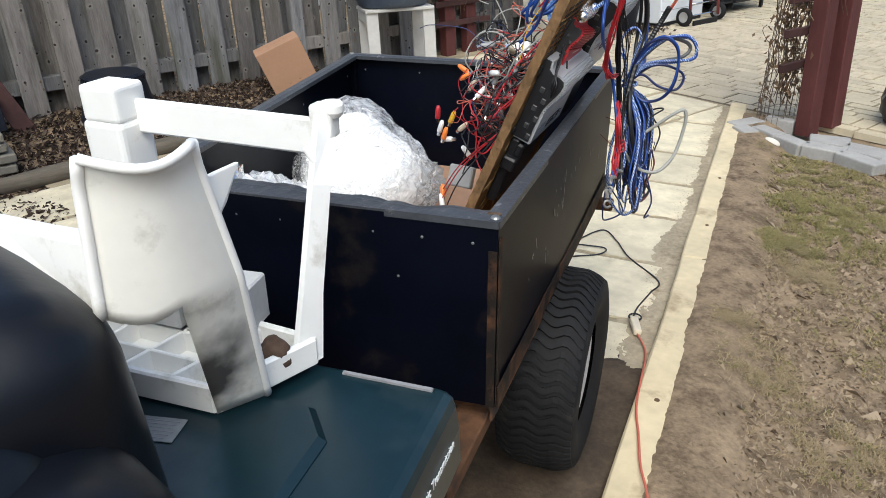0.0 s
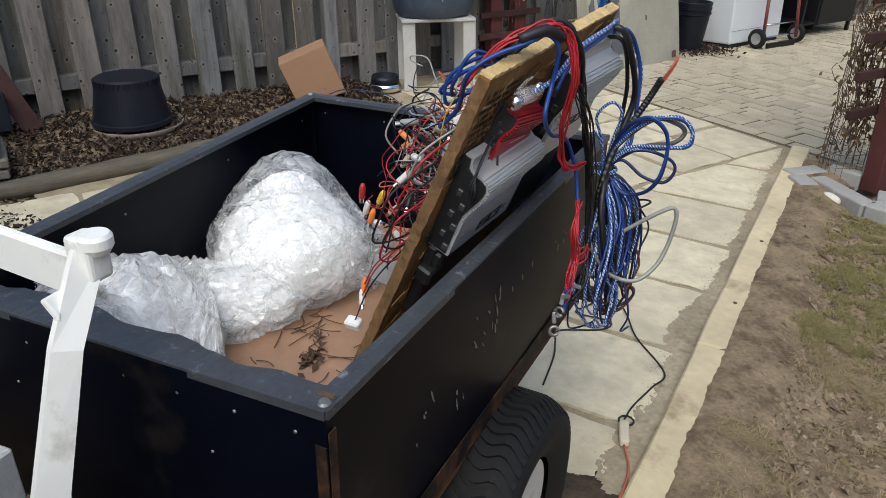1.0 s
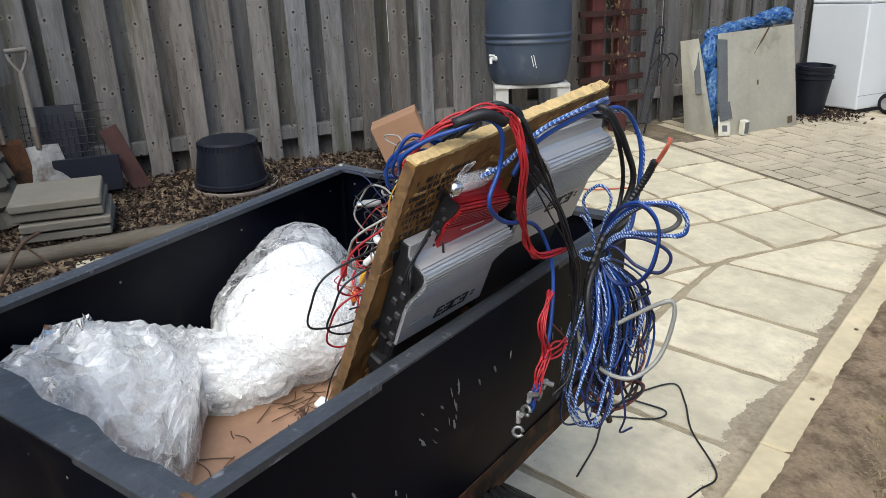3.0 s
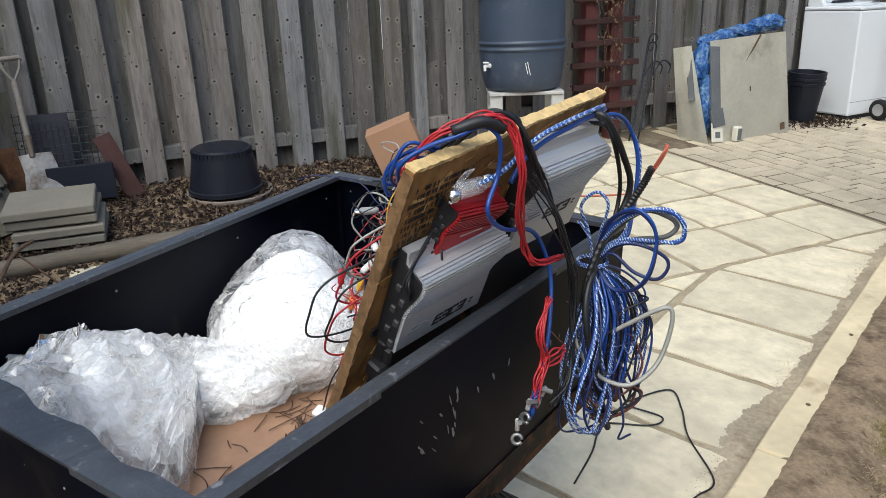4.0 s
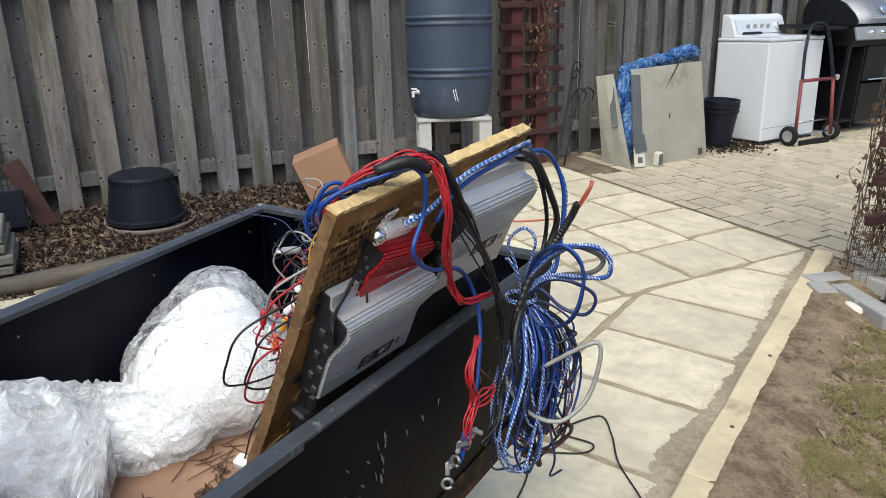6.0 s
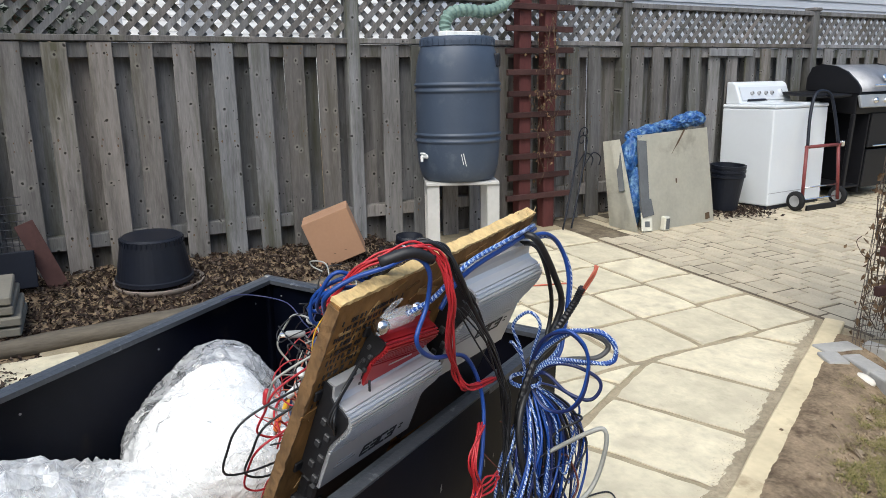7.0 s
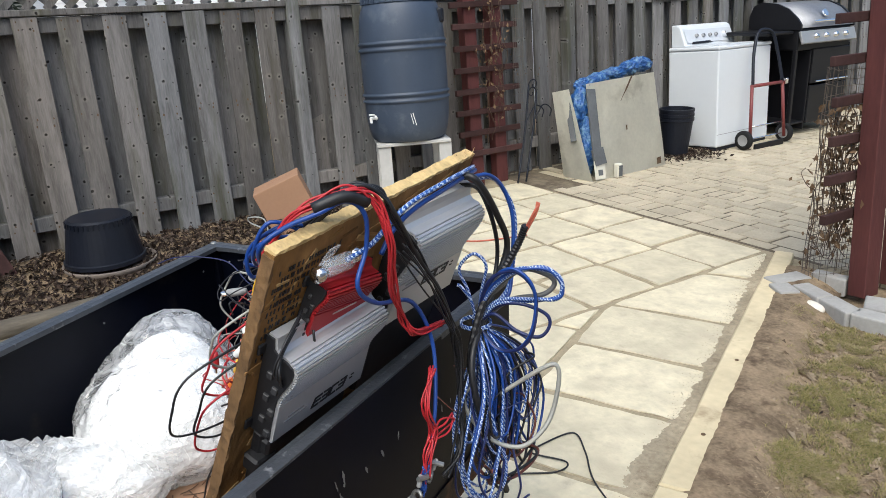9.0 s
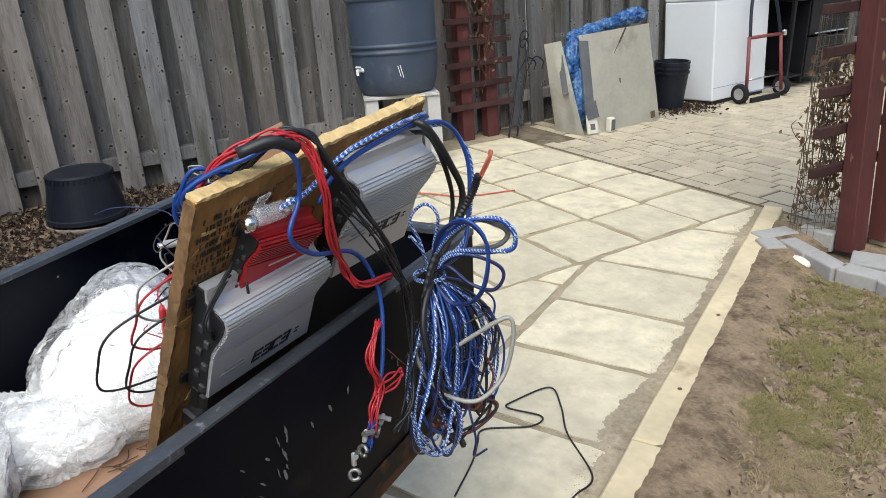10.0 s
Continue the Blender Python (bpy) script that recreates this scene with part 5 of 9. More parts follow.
def amp(name, x0, y0, w, h, depth, ribs, turn, flat, label, skin, cap):
    """A car amplifier: extruded shell, flat below and ribbed above, with a rounded shoulder, dark end plates and feet."""
    m = BU @ at(x0, y0, 0) @ rot(turn, "Z")
    a = thing(name, tuple(m.translation), label, "car amplifier")

    def put(nm, bm, mat, lab="", smooth=False):
        bmesh.ops.transform(bm, matrix=m, verts=bm.verts)
        return wpart(nm, bm, mat, a, lab, smooth)

    low = depth * LOWER

    def swell(q):
        """Depth of the face at height q: flat below, sweeping out to the shoulder."""
        k = max(0.0, min(1.0, (q - flat) / (0.86 - flat)))
        return low + (depth * 1.04 - low) * k * k * (3 - 2 * k)

    prof = [(0.0, 0.004), (0.0, low - 0.002), (0.002, low), (h * flat, low)]
    way_ = [(h * q, swell(q)) for q in [flat + (0.86 - flat) * k / 12 for k in range(13)]]
    way_ += [(h * q, depth * d) for q, d in ((0.895, 1.025), (0.920, 0.985), (0.940, 0.92), (0.955, 0.83), (0.962, 0.72))]
    run = [0.0]
    for a_, b_ in zip(way_, way_[1:]):
        run.append(run[-1] + math.hypot(b_[0] - a_[0], b_[1] - a_[1]))

    def along(d, sink):
        """A point at distance d along the sweep, sunk below its surface."""
        i = max(k for k in range(len(run) - 1) if run[k] <= d)
        (ya, za), (yb, zb), ln = way_[i], way_[i + 1], run[i + 1] - run[i]
        t = (d - run[i]) / ln
        return ya + (yb - ya) * t - sink * (za - zb) / ln, za + (zb - za) * t - sink * (yb - ya) / ln

    st = run[-1] / ribs
    for i in range(ribs):                        # ribs climb the sweep and roll over the shoulder
        d = st * i
        prof += [along(d + st * 0.08, 0.0032), along(d + st * 0.42, 0.0032), along(d + st * 0.48, 0.0), along(d + st * 0.97, 0.0)]
    prof += [(h * 0.965, depth * 0.66), (h * 0.965, depth * 0.50), (h * 0.99, depth * 0.38), (h * 1.04, depth * 0.33), (h * 1.10, depth * 0.32), (h * 1.10, 0.004)]
    bm = bmesh.new()
    L0 = [bm.verts.new((0.0, yy, zz)) for yy, zz in prof]
    L1 = [bm.verts.new((w, yy, zz)) for yy, zz in prof]
    n = len(prof)
    for i in range(n):
        k = (i + 1) % n
        bm.faces.new((L0[i], L0[k], L1[k], L1[i]))
    bm.faces.new(L0[::-1])
    bm.faces.new(L1)
    put("shell", bm, skin)
    sm = [(0.004, 0.002), (0.004, low - 0.005)] + [(h * q, swell(q) - 0.006) for q in (0.2, 0.4, 0.5, 0.6, 0.7, 0.8, 0.87)] + [(h * 0.92, depth * 0.88), (h * 0.945, depth * 0.70), (h * 0.945, depth * 0.46), (h * 0.98, depth * 0.30), (h * 1.08, depth * 0.25), (h * 1.08, 0.002)]
    for xa, xb in ((-0.003, 0.004), (w - 0.004, w + 0.003)):
        bm = bmesh.new()
        A = [bm.verts.new((xa, yy, zz)) for yy, zz in sm]
        B = [bm.verts.new((xb, yy, zz)) for yy, zz in sm]
        for i in range(len(A)):
            k = (i + 1) % len(A)
            bm.faces.new((A[i], A[k], B[k], B[i]))
        bm.faces.new(A[::-1])
        bm.faces.new(B)
        put("end_cap", bm, cap, "matt black end plate")
    for i in range(6):
        put("terminal", box((0.005, h * 0.07, depth * 0.16), at(-0.004, h * (0.10 + 0.125 * i), depth * (0.35 if i % 2 else 0.55)), 0.001), M_TERMINAL)
    for fx in (-0.006, w + 0.006):
        for fy in (h * 0.1, h * 0.95):
            put("foot", box((0.018, 0.016, 0.004), at(fx, fy, 0.003), 0.001), cap)
    return a, put


amp1, put1 = amp("amplifier", -0.004, 0.352, 0.192, 0.158, 0.058, 18, -2.7, 0.44, "silver ribbed car amplifier with dark marks, bolted upside down", M_ALU, M_AMPBLACK)
amp2, put2 = amp("amplifier", 0.229, 0.428, 0.190, 0.176, 0.055, 18, -4.5, 0.42, "second silver ribbed car amplifier at the board's far end", M_ALU, M_AMPBLACK)
# plain black slabs stand in for the board's dark lower part
put1("terminal_cover", box((0.190, 0.155, 0.020), at(0.098, -0.082, 0.012), 0.004), M_AMPBLACK, "matt black cover below the amplifier")
put2("terminal_cover", box((0.20, 0.14, 0.022), at(0.09, -0.076, 0.012), 0.004), M_AMPBLACK, "matt black cover below the amplifier")
for put, x0, y0, zf in ((put1, 0.084, 0.026, 0.058 * LOWER + 0.0006), (put2, 0.084, 0.058, 0.055 * LOWER + 0.0006)):
    for i in range(4):                            # maker's name as plain slanting blocks
        for dy in (-0.0078, 0.0, 0.0078):
            if (i, dy) != (2, 0.0):
                put("mark", box((0.0155, 0.0034, 0.0008), at(x0 + i * 0.0185 + dy * 0.35, y0 + dy, zf), 0.0), M_AMPBLACK)
        put("mark", box((0.0040, 0.019, 0.0008), at(x0 + i * 0.0185 + (0.0065 if i % 2 else -0.0065), y0, zf) @ rot(-18, "Z"), 0.0), M_AMPBLACK)
    for k in range(2):
        put("mark", box((0.0065, 0.0022, 0.0008), at(x0 + 0.077 + 0.002 * k, y0 + 0.006 * k - 0.002, zf), 0.0), M_AMPBLACK)
        put("small_mark", box((0.044 - 0.012 * k, 0.0024, 0.0006), at(x0 - 0.045, y0 + 0.004 + 0.007 * k, zf - 0.0001), 0.0), M_GREYTEXT)
red, put3 = amp("small_amplifier", 0.052, 0.497, 0.122, 0.086, 0.036, 10, -14, 0.45, "small red metal amplifier with pale marks", M_REDAMP, M_AMPBLACK)
for i in range(4):
    put3("mark", box((0.009, 0.0028 + 0.003 * (i % 2), 0.0006), at(0.050 + 0.013 * i, 0.012 + 0.005 * (i % 2), 0.036 * LOWER + 0.0005), 0.0), M_PALEMARK)
put3("mark", box((0.052, 0.0024, 0.0006), at(0.068, 0.034, 0.036 * LOWER + 0.0005) @ rot(6, "Z"), 0.0), M_PALEMARK)
for x_, y_ in ((0.004, 0.295), (0.02, 0.325)):
    bm = box((0.04, 0.03, 0.03), BU @ at(x_, y_, 0.018), 0.004)
    wpart("terminal_block", bm, M_AMPBLACK, amp1)

fuse = thing("fuse_holder", tuple(bpt(0.09, 0.606, 0.02)), "clear plastic inline fuse holder with chrome ends", "fuse holder")
bpart("body", lathe([(0, -0.028), (0.010, -0.028), (0.012, -0.022), (0.012, 0.022), (0.010, 0.028), (0, 0.028)], 18, at(0.100, 0.602, 0.022) @ rot(90, "Y") @ rot(8, "X")), M_CLEAR, fuse, smooth=True)
for dx in (-0.034, 0.034):
    bpart("end", lathe([(0, -0.008), (0.009, -0.008), (0.011, 0), (0.009, 0.008), (0, 0.008)], 16, at(0.100 + dx, 0.602, 0.022) @ rot(90, "Y")), M_CHROME, fuse, smooth=True)
bpart("tab", box((0.020, 0.022, 0.003), at(0.088, 0.622, 0.016) @ rot(20, "X"), 0.001), M_CLEAR, fuse)

# ---- cables ----
rc = random.Random(21)


def jitter(pts, a, keep=()):
    return [Vector(p) + (Vector((0, 0, 0)) if i in keep else Vector((rc.uniform(-a, a), rc.uniform(-a, a), rc.uniform(-a, a)))) for i, p in enumerate(pts)]


def strand(name, pts, r, mat, parent, label="", n=7, seg=6):
    return wpart(name, tube(spline(pts, n), r * 0.68, seg), mat, parent, label, True)


OVER = [(3.951, -1.562, 1.134), (3.952, -1.539, 1.112), (3.941, -1.536, 1.063), (3.958, -1.560, 1.023), (3.935, -1.524, 0.983), (3.882, -1.440, 0.945), (3.880, -1.407, 0.872), (3.912, -1.425, 0.793), (3.940, -1.455, 0.725), (3.952, -1.476, 0.683)]
lead = thing("power_cable", (3.95, -1.56, 1.13), "thick blue power cable draped over the board edge", "power cable")
strand("cable", [(3.84, -1.66, 0.99), (3.868, -1.647, 1.024), (3.917, -1.668, 1.083), (3.932, -1.639, 1.109), (3.951, -1.600, 1.125)] + OVER, 0.0050, M_BLUECABLE, lead)
wpart("tape", tube(spline([(3.945, -1.605, 1.130), (3.954, -1.565, 1.141), (3.953, -1.535, 1.128)], 4), 0.0080, 8), M_AMPBLACK, lead, "black tape wrap", True)
lead2 = thing("power_cable", (3.86, -1.36, 1.10), "blue white-flecked power cable along the board top", "power cable")
strand("cable", [(3.789, -1.258, 1.105), (3.861, -1.355, 1.110), (3.895, -1.435, 1.100), (3.915, -1.481, 1.085), (3.925, -1.520, 1.062), (3.930, -1.560, 1.050)], 0.0055, M_BLUEFLECK, lead2)
strand("cable", [(3.785, -1.252, 1.098), (3.853, -1.350, 1.098), (3.889, -1.430, 1.087), (3.905, -1.475, 1.068), (3.912, -1.500, 1.040)], 0.0055, M_BLUECABLE, lead2)

redb = thing("red_wire_bundle", (3.95, -1.55, 1.14), "bundle of thin red wires hanging over the board", "wire bundle")
RED = [(3.895, -1.66, 1.06), (3.925, -1.627, 1.117), (3.941, -1.595, 1.137), (3.953, -1.557, 1.148), (3.953, -1.526, 1.130), (3.957, -1.508, 1.075), (3.928, -1.492, 0.994), (3.895, -1.465, 0.932), (3.893, -1.440, 0.900), (3.860, -1.372, 0.885)]
for i in range(9):
    strand("wire", jitter(RED, 0.0055), 0.0025, M_REDWIRE, redb)
redl = thing("red_wire_bundle", (3.94, -1.45, 0.76), "red wires tied in a hank hanging outside the cart", "wire bundle")
RLOW = [(3.915, -1.430, 0.845), (3.944, -1.461, 0.808), (3.935, -1.445, 0.755), (3.946, -1.465, 0.727), (3.950, -1.473, 0.691)]
for i in range(8):
    strand("wire", jitter(RLOW, 0.006), 0.0021, M_REDWIRE, redl)
for i in range(2):
    strand("loop", jitter([(3.945, -1.455, 0.76), (3.93, -1.425, 0.765), (3.915, -1.395, 0.755), (3.93, -1.42, 0.742), (3.943, -1.455, 0.745)], 0.006), 0.0024, M_REDWIRE, redl)
for i in range(7):
    strand("blue_wire", jitter([(3.950, -1.470, 0.71), (3.951, -1.474, 0.69), (3.955, -1.480, 0.672)], 0.006), 0.0022, M_BLUECABLE, redl)

loom = thing("black_wire_loom", (3.94, -1.5, 1.12), "black taped wire loom drooping down from the board", "wire loom")
LOOM = [(3.90, -1.60, 1.09), (3.942, -1.547, 1.145), (3.950, -1.514, 1.135), (3.946, -1.490, 1.095), (3.908, -1.441, 1.028), (3.860, -1.375, 0.93), (3.855, -1.343, 0.830), (3.868, -1.346, 0.753), (3.895, -1.374, 0.677), (3.918, -1.415, 0.654)]
for i in range(4):
    strand("wire", jitter(LOOM, 0.007), 0.0045 if i < 2 else 0.0026, M_BLACKCABLE, loom)
for i in range(5):
    a, b = Vector((3.935, -1.48, 1.05)), Vector((3.86, -1.35, 0.83))
    strand("wire", jitter([a, a.lerp(b, 0.3) + Vector((0.01, 0.01, 0.0)), a.lerp(b, 0.7) + Vector((0, 0.01, 0)), b, b + Vector((0.02, -0.01, -0.1)), b + Vector((0.05, -0.05, -0.19 + 0.03 * rc.random()))], 0.009), 0.0018, M_BLACKCABLE, loom)

loom2 = thing("black_wire_loom", (3.82, -1.29, 1.09), "thick black split loom hanging off the board corner", "wire loom")
strand("loom", [(3.80, -1.33, 1.085), (3.818, -1.298, 1.100), (3.832, -1.280, 1.090), (3.82, -1.235, 1.026), (3.80, -1.20, 0.957), (3.811, -1.244, 0.882), (3.869, -1.327, 0.812), (3.891, -1.325, 0.705), (3.866, -1.259, 0.527)], 0.0088, M_BLACKCABLE, loom2, n=8)
strand("loom", [(3.79, -1.29, 1.08), (3.82, -1.27, 1.075), (3.805, -1.23, 1.00), (3.79, -1.215, 0.93), (3.83, -1.27, 0.85), (3.875, -1.31, 0.76)], 0.0060, M_BLACKCABLE, loom2)
conduit = thing("corrugated_conduit", (3.85, -1.26, 0.9), "black corrugated conduit with red wire ends sticking up", "cable conduit")
CON = spline([(3.870, -1.216, 1.015), (3.853, -1.216, 0.983), (3.841, -1.235, 0.941), (3.842, -1.279, 0.894), (3.851, -1.315, 0.822), (3.853, -1.319, 0.760)], 14)
wpart("conduit", tube(CON, [0.0056 + 0.0011 * (i % 2) for i in range(len(CON))], 8), M_BLACKCABLE, conduit, smooth=False)
for i in range(3):
    strand("wire", jitter([(3.866, -1.217, 1.005), (3.880, -1.208, 1.035), (3.886, -1.203, 1.056)], 0.003), 0.0028, M_REDDULL, conduit, "dull red wire end")

# the hank of blue cable tied in the middle
hank = thing("blue_cable_hank", (3.83, -1.27, 0.84), "blue white-flecked cable hank tied round the middle", "cable hank")
TIE = Vector((3.821, -1.284, 0.845))


def around(h, z, o=0.0):
    return TIE + Vector((-0.49, 0.87, 0)) * h + Vector((0, 0, z)) + Vector((0.87, 0.49, 0)) * o


mats = [M_BLUECABLE, M_BLUEFLECK, M_NAVY, M_BLUEFLECK, M_BLACKCABLE, M_BLUEFLECK, M_BLUECABLE]
for i in range(40):                              # loops hanging down
    l = rc.uniform(0.17, 0.30)
    c = rc.uniform(-0.10, 0.15)
    w = rc.uniform(0.02, 0.055)
    o = rc.uniform(0.0, 0.06)
    pts = [around(rc.uniform(-0.01, 0.01), 0.01, 0.0), around(c * 0.5 - w * 0.7, -l * 0.35, o), around(c - w, -l * 0.75, o), around(c, -l, o + 0.01), around(c + w, -l * 0.72, o + 0.01), around(c * 0.5 + w * 0.7, -l * 0.3, o), around(rc.uniform(-0.01, 0.01), 0.0, 0.005)]
    strand("cable", pts, rc.choice((0.0036, 0.0032, 0.0024)), mats[i % 7], hank)
# loops swung out past the corner, one standing up, one hanging low at the near side
OUTER = [(3.821, -1.284, 0.844), (3.847, -1.282, 0.902), (3.888, -1.261, 0.949), (3.926, -1.225, 0.96), (3.943, -1.203, 0.938), (3.941, -1.205, 0.912), (3.911, -1.23, 0.903), (3.859, -1.267, 0.89), (3.822, -1.282, 0.841)]
INNER = [(3.821, -1.284, 0.844), (3.845, -1.269, 0.902), (3.888, -1.244, 0.949), (3.92, -1.217, 0.947), (3.928, -1.206, 0.931), (3.918, -1.22, 0.914), (3.872, -1.249, 0.899), (3.825, -1.279, 0.852)]
ROUND = [(3.822, -1.282, 0.846), (3.86, -1.282, 0.931), (3.895, -1.267, 0.959), (3.92, -1.251, 0.943), (3.927, -1.241, 0.909), (3.923, -1.247, 0.853), (3.901, -1.26, 0.819), (3.866, -1.274, 0.813), (3.833, -1.285, 0.844)]
LOW = [(3.822, -1.282, 0.846), (3.858, -1.268, 0.885), (3.889, -1.243, 0.895), (3.919, -1.218, 0.879), (3.924, -1.211, 0.858), (3.914, -1.226, 0.841), (3.886, -1.247, 0.847), (3.855, -1.272, 0.872), (3.822, -1.282, 0.843)]
UPRIGHT = [(3.821, -1.284, 0.844), (3.823, -1.298, 0.906), (3.825, -1.313, 0.953), (3.836, -1.297, 0.976), (3.849, -1.28, 0.953), (3.835, -1.282, 0.902), (3.822, -1.282, 0.846)]
HANGING = [(3.821, -1.284, 0.844), (3.839, -1.31, 0.79), (3.842, -1.34, 0.728), (3.846, -1.352, 0.65), (3.855, -1.339, 0.576), (3.875, -1.311, 0.538), (3.893, -1.287, 0.565), (3.896, -1.283, 0.621), (3.885, -1.298, 0.681), (3.853, -1.291, 0.75), (3.822, -1.282, 0.841)]
for pts, rad, mat, rep in ((OUTER, 0.0048, M_BLUEFLECK, 2), (INNER, 0.0062, M_GREYDARK, 1), (ROUND, 0.0050, M_NAVY, 1), (LOW, 0.0046, M_NAVY, 1), (UPRIGHT, 0.0040, M_BLUEFLECK, 1), (HANGING, 0.0048, M_BLUEFLECK, 1), (ROUND, 0.0042, M_BLUECABLE, 1), (OUTER, 0.0042, M_BLUECABLE, 1)):
    for r_ in range(rep):
        strand("cable", jitter(pts, 0.0025 + 0.002 * r_), rad, mat, hank, n=9)
strand("cable", [(3.821, -1.284, 0.844), (3.826, -1.294, 0.886), (3.824, -1.313, 0.919), (3.82, -1.319, 0.923)], 0.0040, M_BLUEFLECK, hank)
strand("cable", [(3.79, -1.262, 1.085), (3.778, -1.215, 1.078), (3.770, -1.184, 1.052), (3.779, -1.167, 1.002), (3.795, -1.184, 0.922), (3.808, -1.210, 0.879), tuple(TIE)], 0.0060, M_BLUEFLECK, hank)
strand("cable", [(3.795, -1.268, 1.09), (3.785, -1.225, 1.085), (3.778, -1.19, 1.055), (3.785, -1.175, 1.0), (3.80, -1.19, 0.92), (3.815, -1.215, 0.87), tuple(TIE)], 0.0055, M_BLUECABLE, hank)
for i in range(2):
    wpart("tie", tube([around(0.026 * math.cos(a), 0.003 * i, 0.026 * math.sin(a)) for a in [2 * math.pi * k / 14 for k in range(15)]], 0.0024, 5), M_BLUEFLECK, hank, "cord wound round the hank")

# thin dark wires, a grey hose and brown cable among the loops
tangle = thing("wire_tangle", (3.86, -1.27, 0.6), "tangle of thin black and brown wires below the hank", "wire tangle")
for i in range(14):
    c = Vector((3.86 + rc.uniform(-0.04, 0.03), -1.28 + rc.uniform(-0.05, 0.07), rc.uniform(0.56, 0.74)))
    w, l = rc.uniform(0.03, 0.08), rc.uniform(0.03, 0.10)
    a0 = rc.uniform(0, 6.28)
    pts = [c + Vector((-0.49, 0.87, 0)) * w * math.cos(a0 + k * 0.9) + UP * l * math.sin(a0 + k * 0.9) + Vector((0.87, 0.49, 0)) * rc.uniform(-0.02, 0.02) for k in range(6)]
    strand("wire", pts, rc.choice((0.0014, 0.0018, 0.0030)), rc.choice((M_BLACKCABLE, M_BLACKCABLE, M_BROWNCABLE, M_NAVY)), tangle)
for i in range(4):
    strand("wire", jitter([(3.90, -1.33, 0.62), (3.89, -1.30, 0.575), (3.86, -1.22, 0.56), (3.835, -1.17, 0.565), (3.825, -1.20, 0.585)], 0.010), 0.0038, M_BROWNCABLE if i % 2 else M_BLACKCABLE, tangle)
hose = thing("grey_hose", (3.86, -1.17, 0.66), "thin grey hose bent into a kinked loop", "hose")
strand("hose", [(3.862, -1.278, 0.721), (3.894, -1.252, 0.755), (3.924, -1.228, 0.785), (3.938, -1.21, 0.793), (3.942, -1.205, 0.768), (3.936, -1.212, 0.709), (3.933, -1.234, 0.674), (3.92, -1.268, 0.651), (3.893, -1.304, 0.662), (3.873, -1.332, 0.702), (3.864, -1.343, 0.744), (3.867, -1.323, 0.764)], 0.0058, M_GREYCABLE, hose, n=9)
clampt = thing("battery_clamp", (3.965, -1.50, 0.67), "shiny metal battery terminal clamps on wire ends", "battery clamp")
for i, (p, rz) in enumerate((((3.958, -1.492, 0.676), 20), ((3.974, -1.515, 0.655), 60), ((3.935, -1.455, 0.680), -30))):
    m = at(*p) @ rot(rz, "Z") @ rot(70, "X")
    ring = bmesh.new()
    add_tube(ring, [m @ Vector((0.0075 * math.cos(a), 0.0075 * math.sin(a), 0)) for a in [2 * math.pi * k / 12 for k in range(12)]], 0.003, 6)
    wpart("ring", ring, M_BOLT, clampt, smooth=True)
    wpart("jaw", box((0.007, 0.02, 0.007), m @ at(0, 0.022, 0), 0.002), M_STEELWORN, clampt)
    wpart("bolt", lathe([(0, 0.010), (0.004, 0.010), (0.004, -0.012), (0, -0.012)], 8, m @ at(0.004, 0.028, 0)), M_BOLT, clampt)

# tangle of signal leads behind the board
sig = thing("signal_lead_tangle", tuple(bpt(0.12, 0.45, -0.08)), "tangle of thin red, black and blue signal leads with plugs", "wire tangle")
for i in range(110):
    c = Vector((min(0.28, max(0.11, rc.gauss(0.19, 0.045))), max(0.27, min(0.52, rc.gauss(0.40, 0.06))), -0.05 - abs(rc.gauss(0.045, 0.04))))
    turn = Euler((rc.uniform(0, 6.28), rc.uniform(0, 6.28), rc.uniform(0, 6.28))).to_matrix()
    a0, ph, rad, drift = rc.uniform(0, 6.28), rc.uniform(0.7, 1.1), rc.uniform(0.022, 0.060), Vector((rc.gauss(0, 0.006), rc.gauss(-0.004, 0.008), rc.gauss(0, 0.006)))
    pts = []
    for k in range(rc.choice((5, 6, 7, 9))):      # loose round loops, lying every way
        q = c + drift * k + turn @ Vector((rad * math.cos(a0 + k * ph), rad * 0.8 * math.sin(a0 + k * ph), rc.uniform(-0.012, 0.012)))
        pts.append(bpt(max(0.085, q.x), max(0.20, q.y), min(-0.022, q.z)))
    strand("lead", pts, rc.choice((0.0014, 0.0018, 0.0024)), rc.choice((M_REDWIRE, M_REDWIRE, M_BLACKCABLE, M_BLACKCABLE, M_BLACKCABLE, M_NAVY, M_GREYCABLE, M_REDDULL)), sig, n=5, seg=5)
for i, (reach, hi, lo, mat) in enumerate(((-0.080, 0.50, 0.355, M_BLACKCABLE), (-0.030, 0.53, 0.40, M_REDWIRE), (-0.035, 0.47, 0.33, M_BLACKCABLE), (-0.030, 0.55, 0.45, M_GREYCABLE), (-0.022, 0.42, 0.30, M_REDWIRE))):
    mid = (hi + lo) / 2                          # a few arcs stand clear of the board's near edge
    strand("lead", jitter([bpt(0.09, hi + 0.01, -0.03), bpt(0.03, hi, -0.026), bpt(reach * 0.75, hi - 0.2 * (hi - lo), -0.035), bpt(reach, mid, -0.04), bpt(reach * 0.75, lo + 0.15 * (hi - lo), -0.04), bpt(0.02, lo, -0.03), bpt(0.09, lo + 0.01, -0.03)], 0.003), 0.0024, mat, sig)
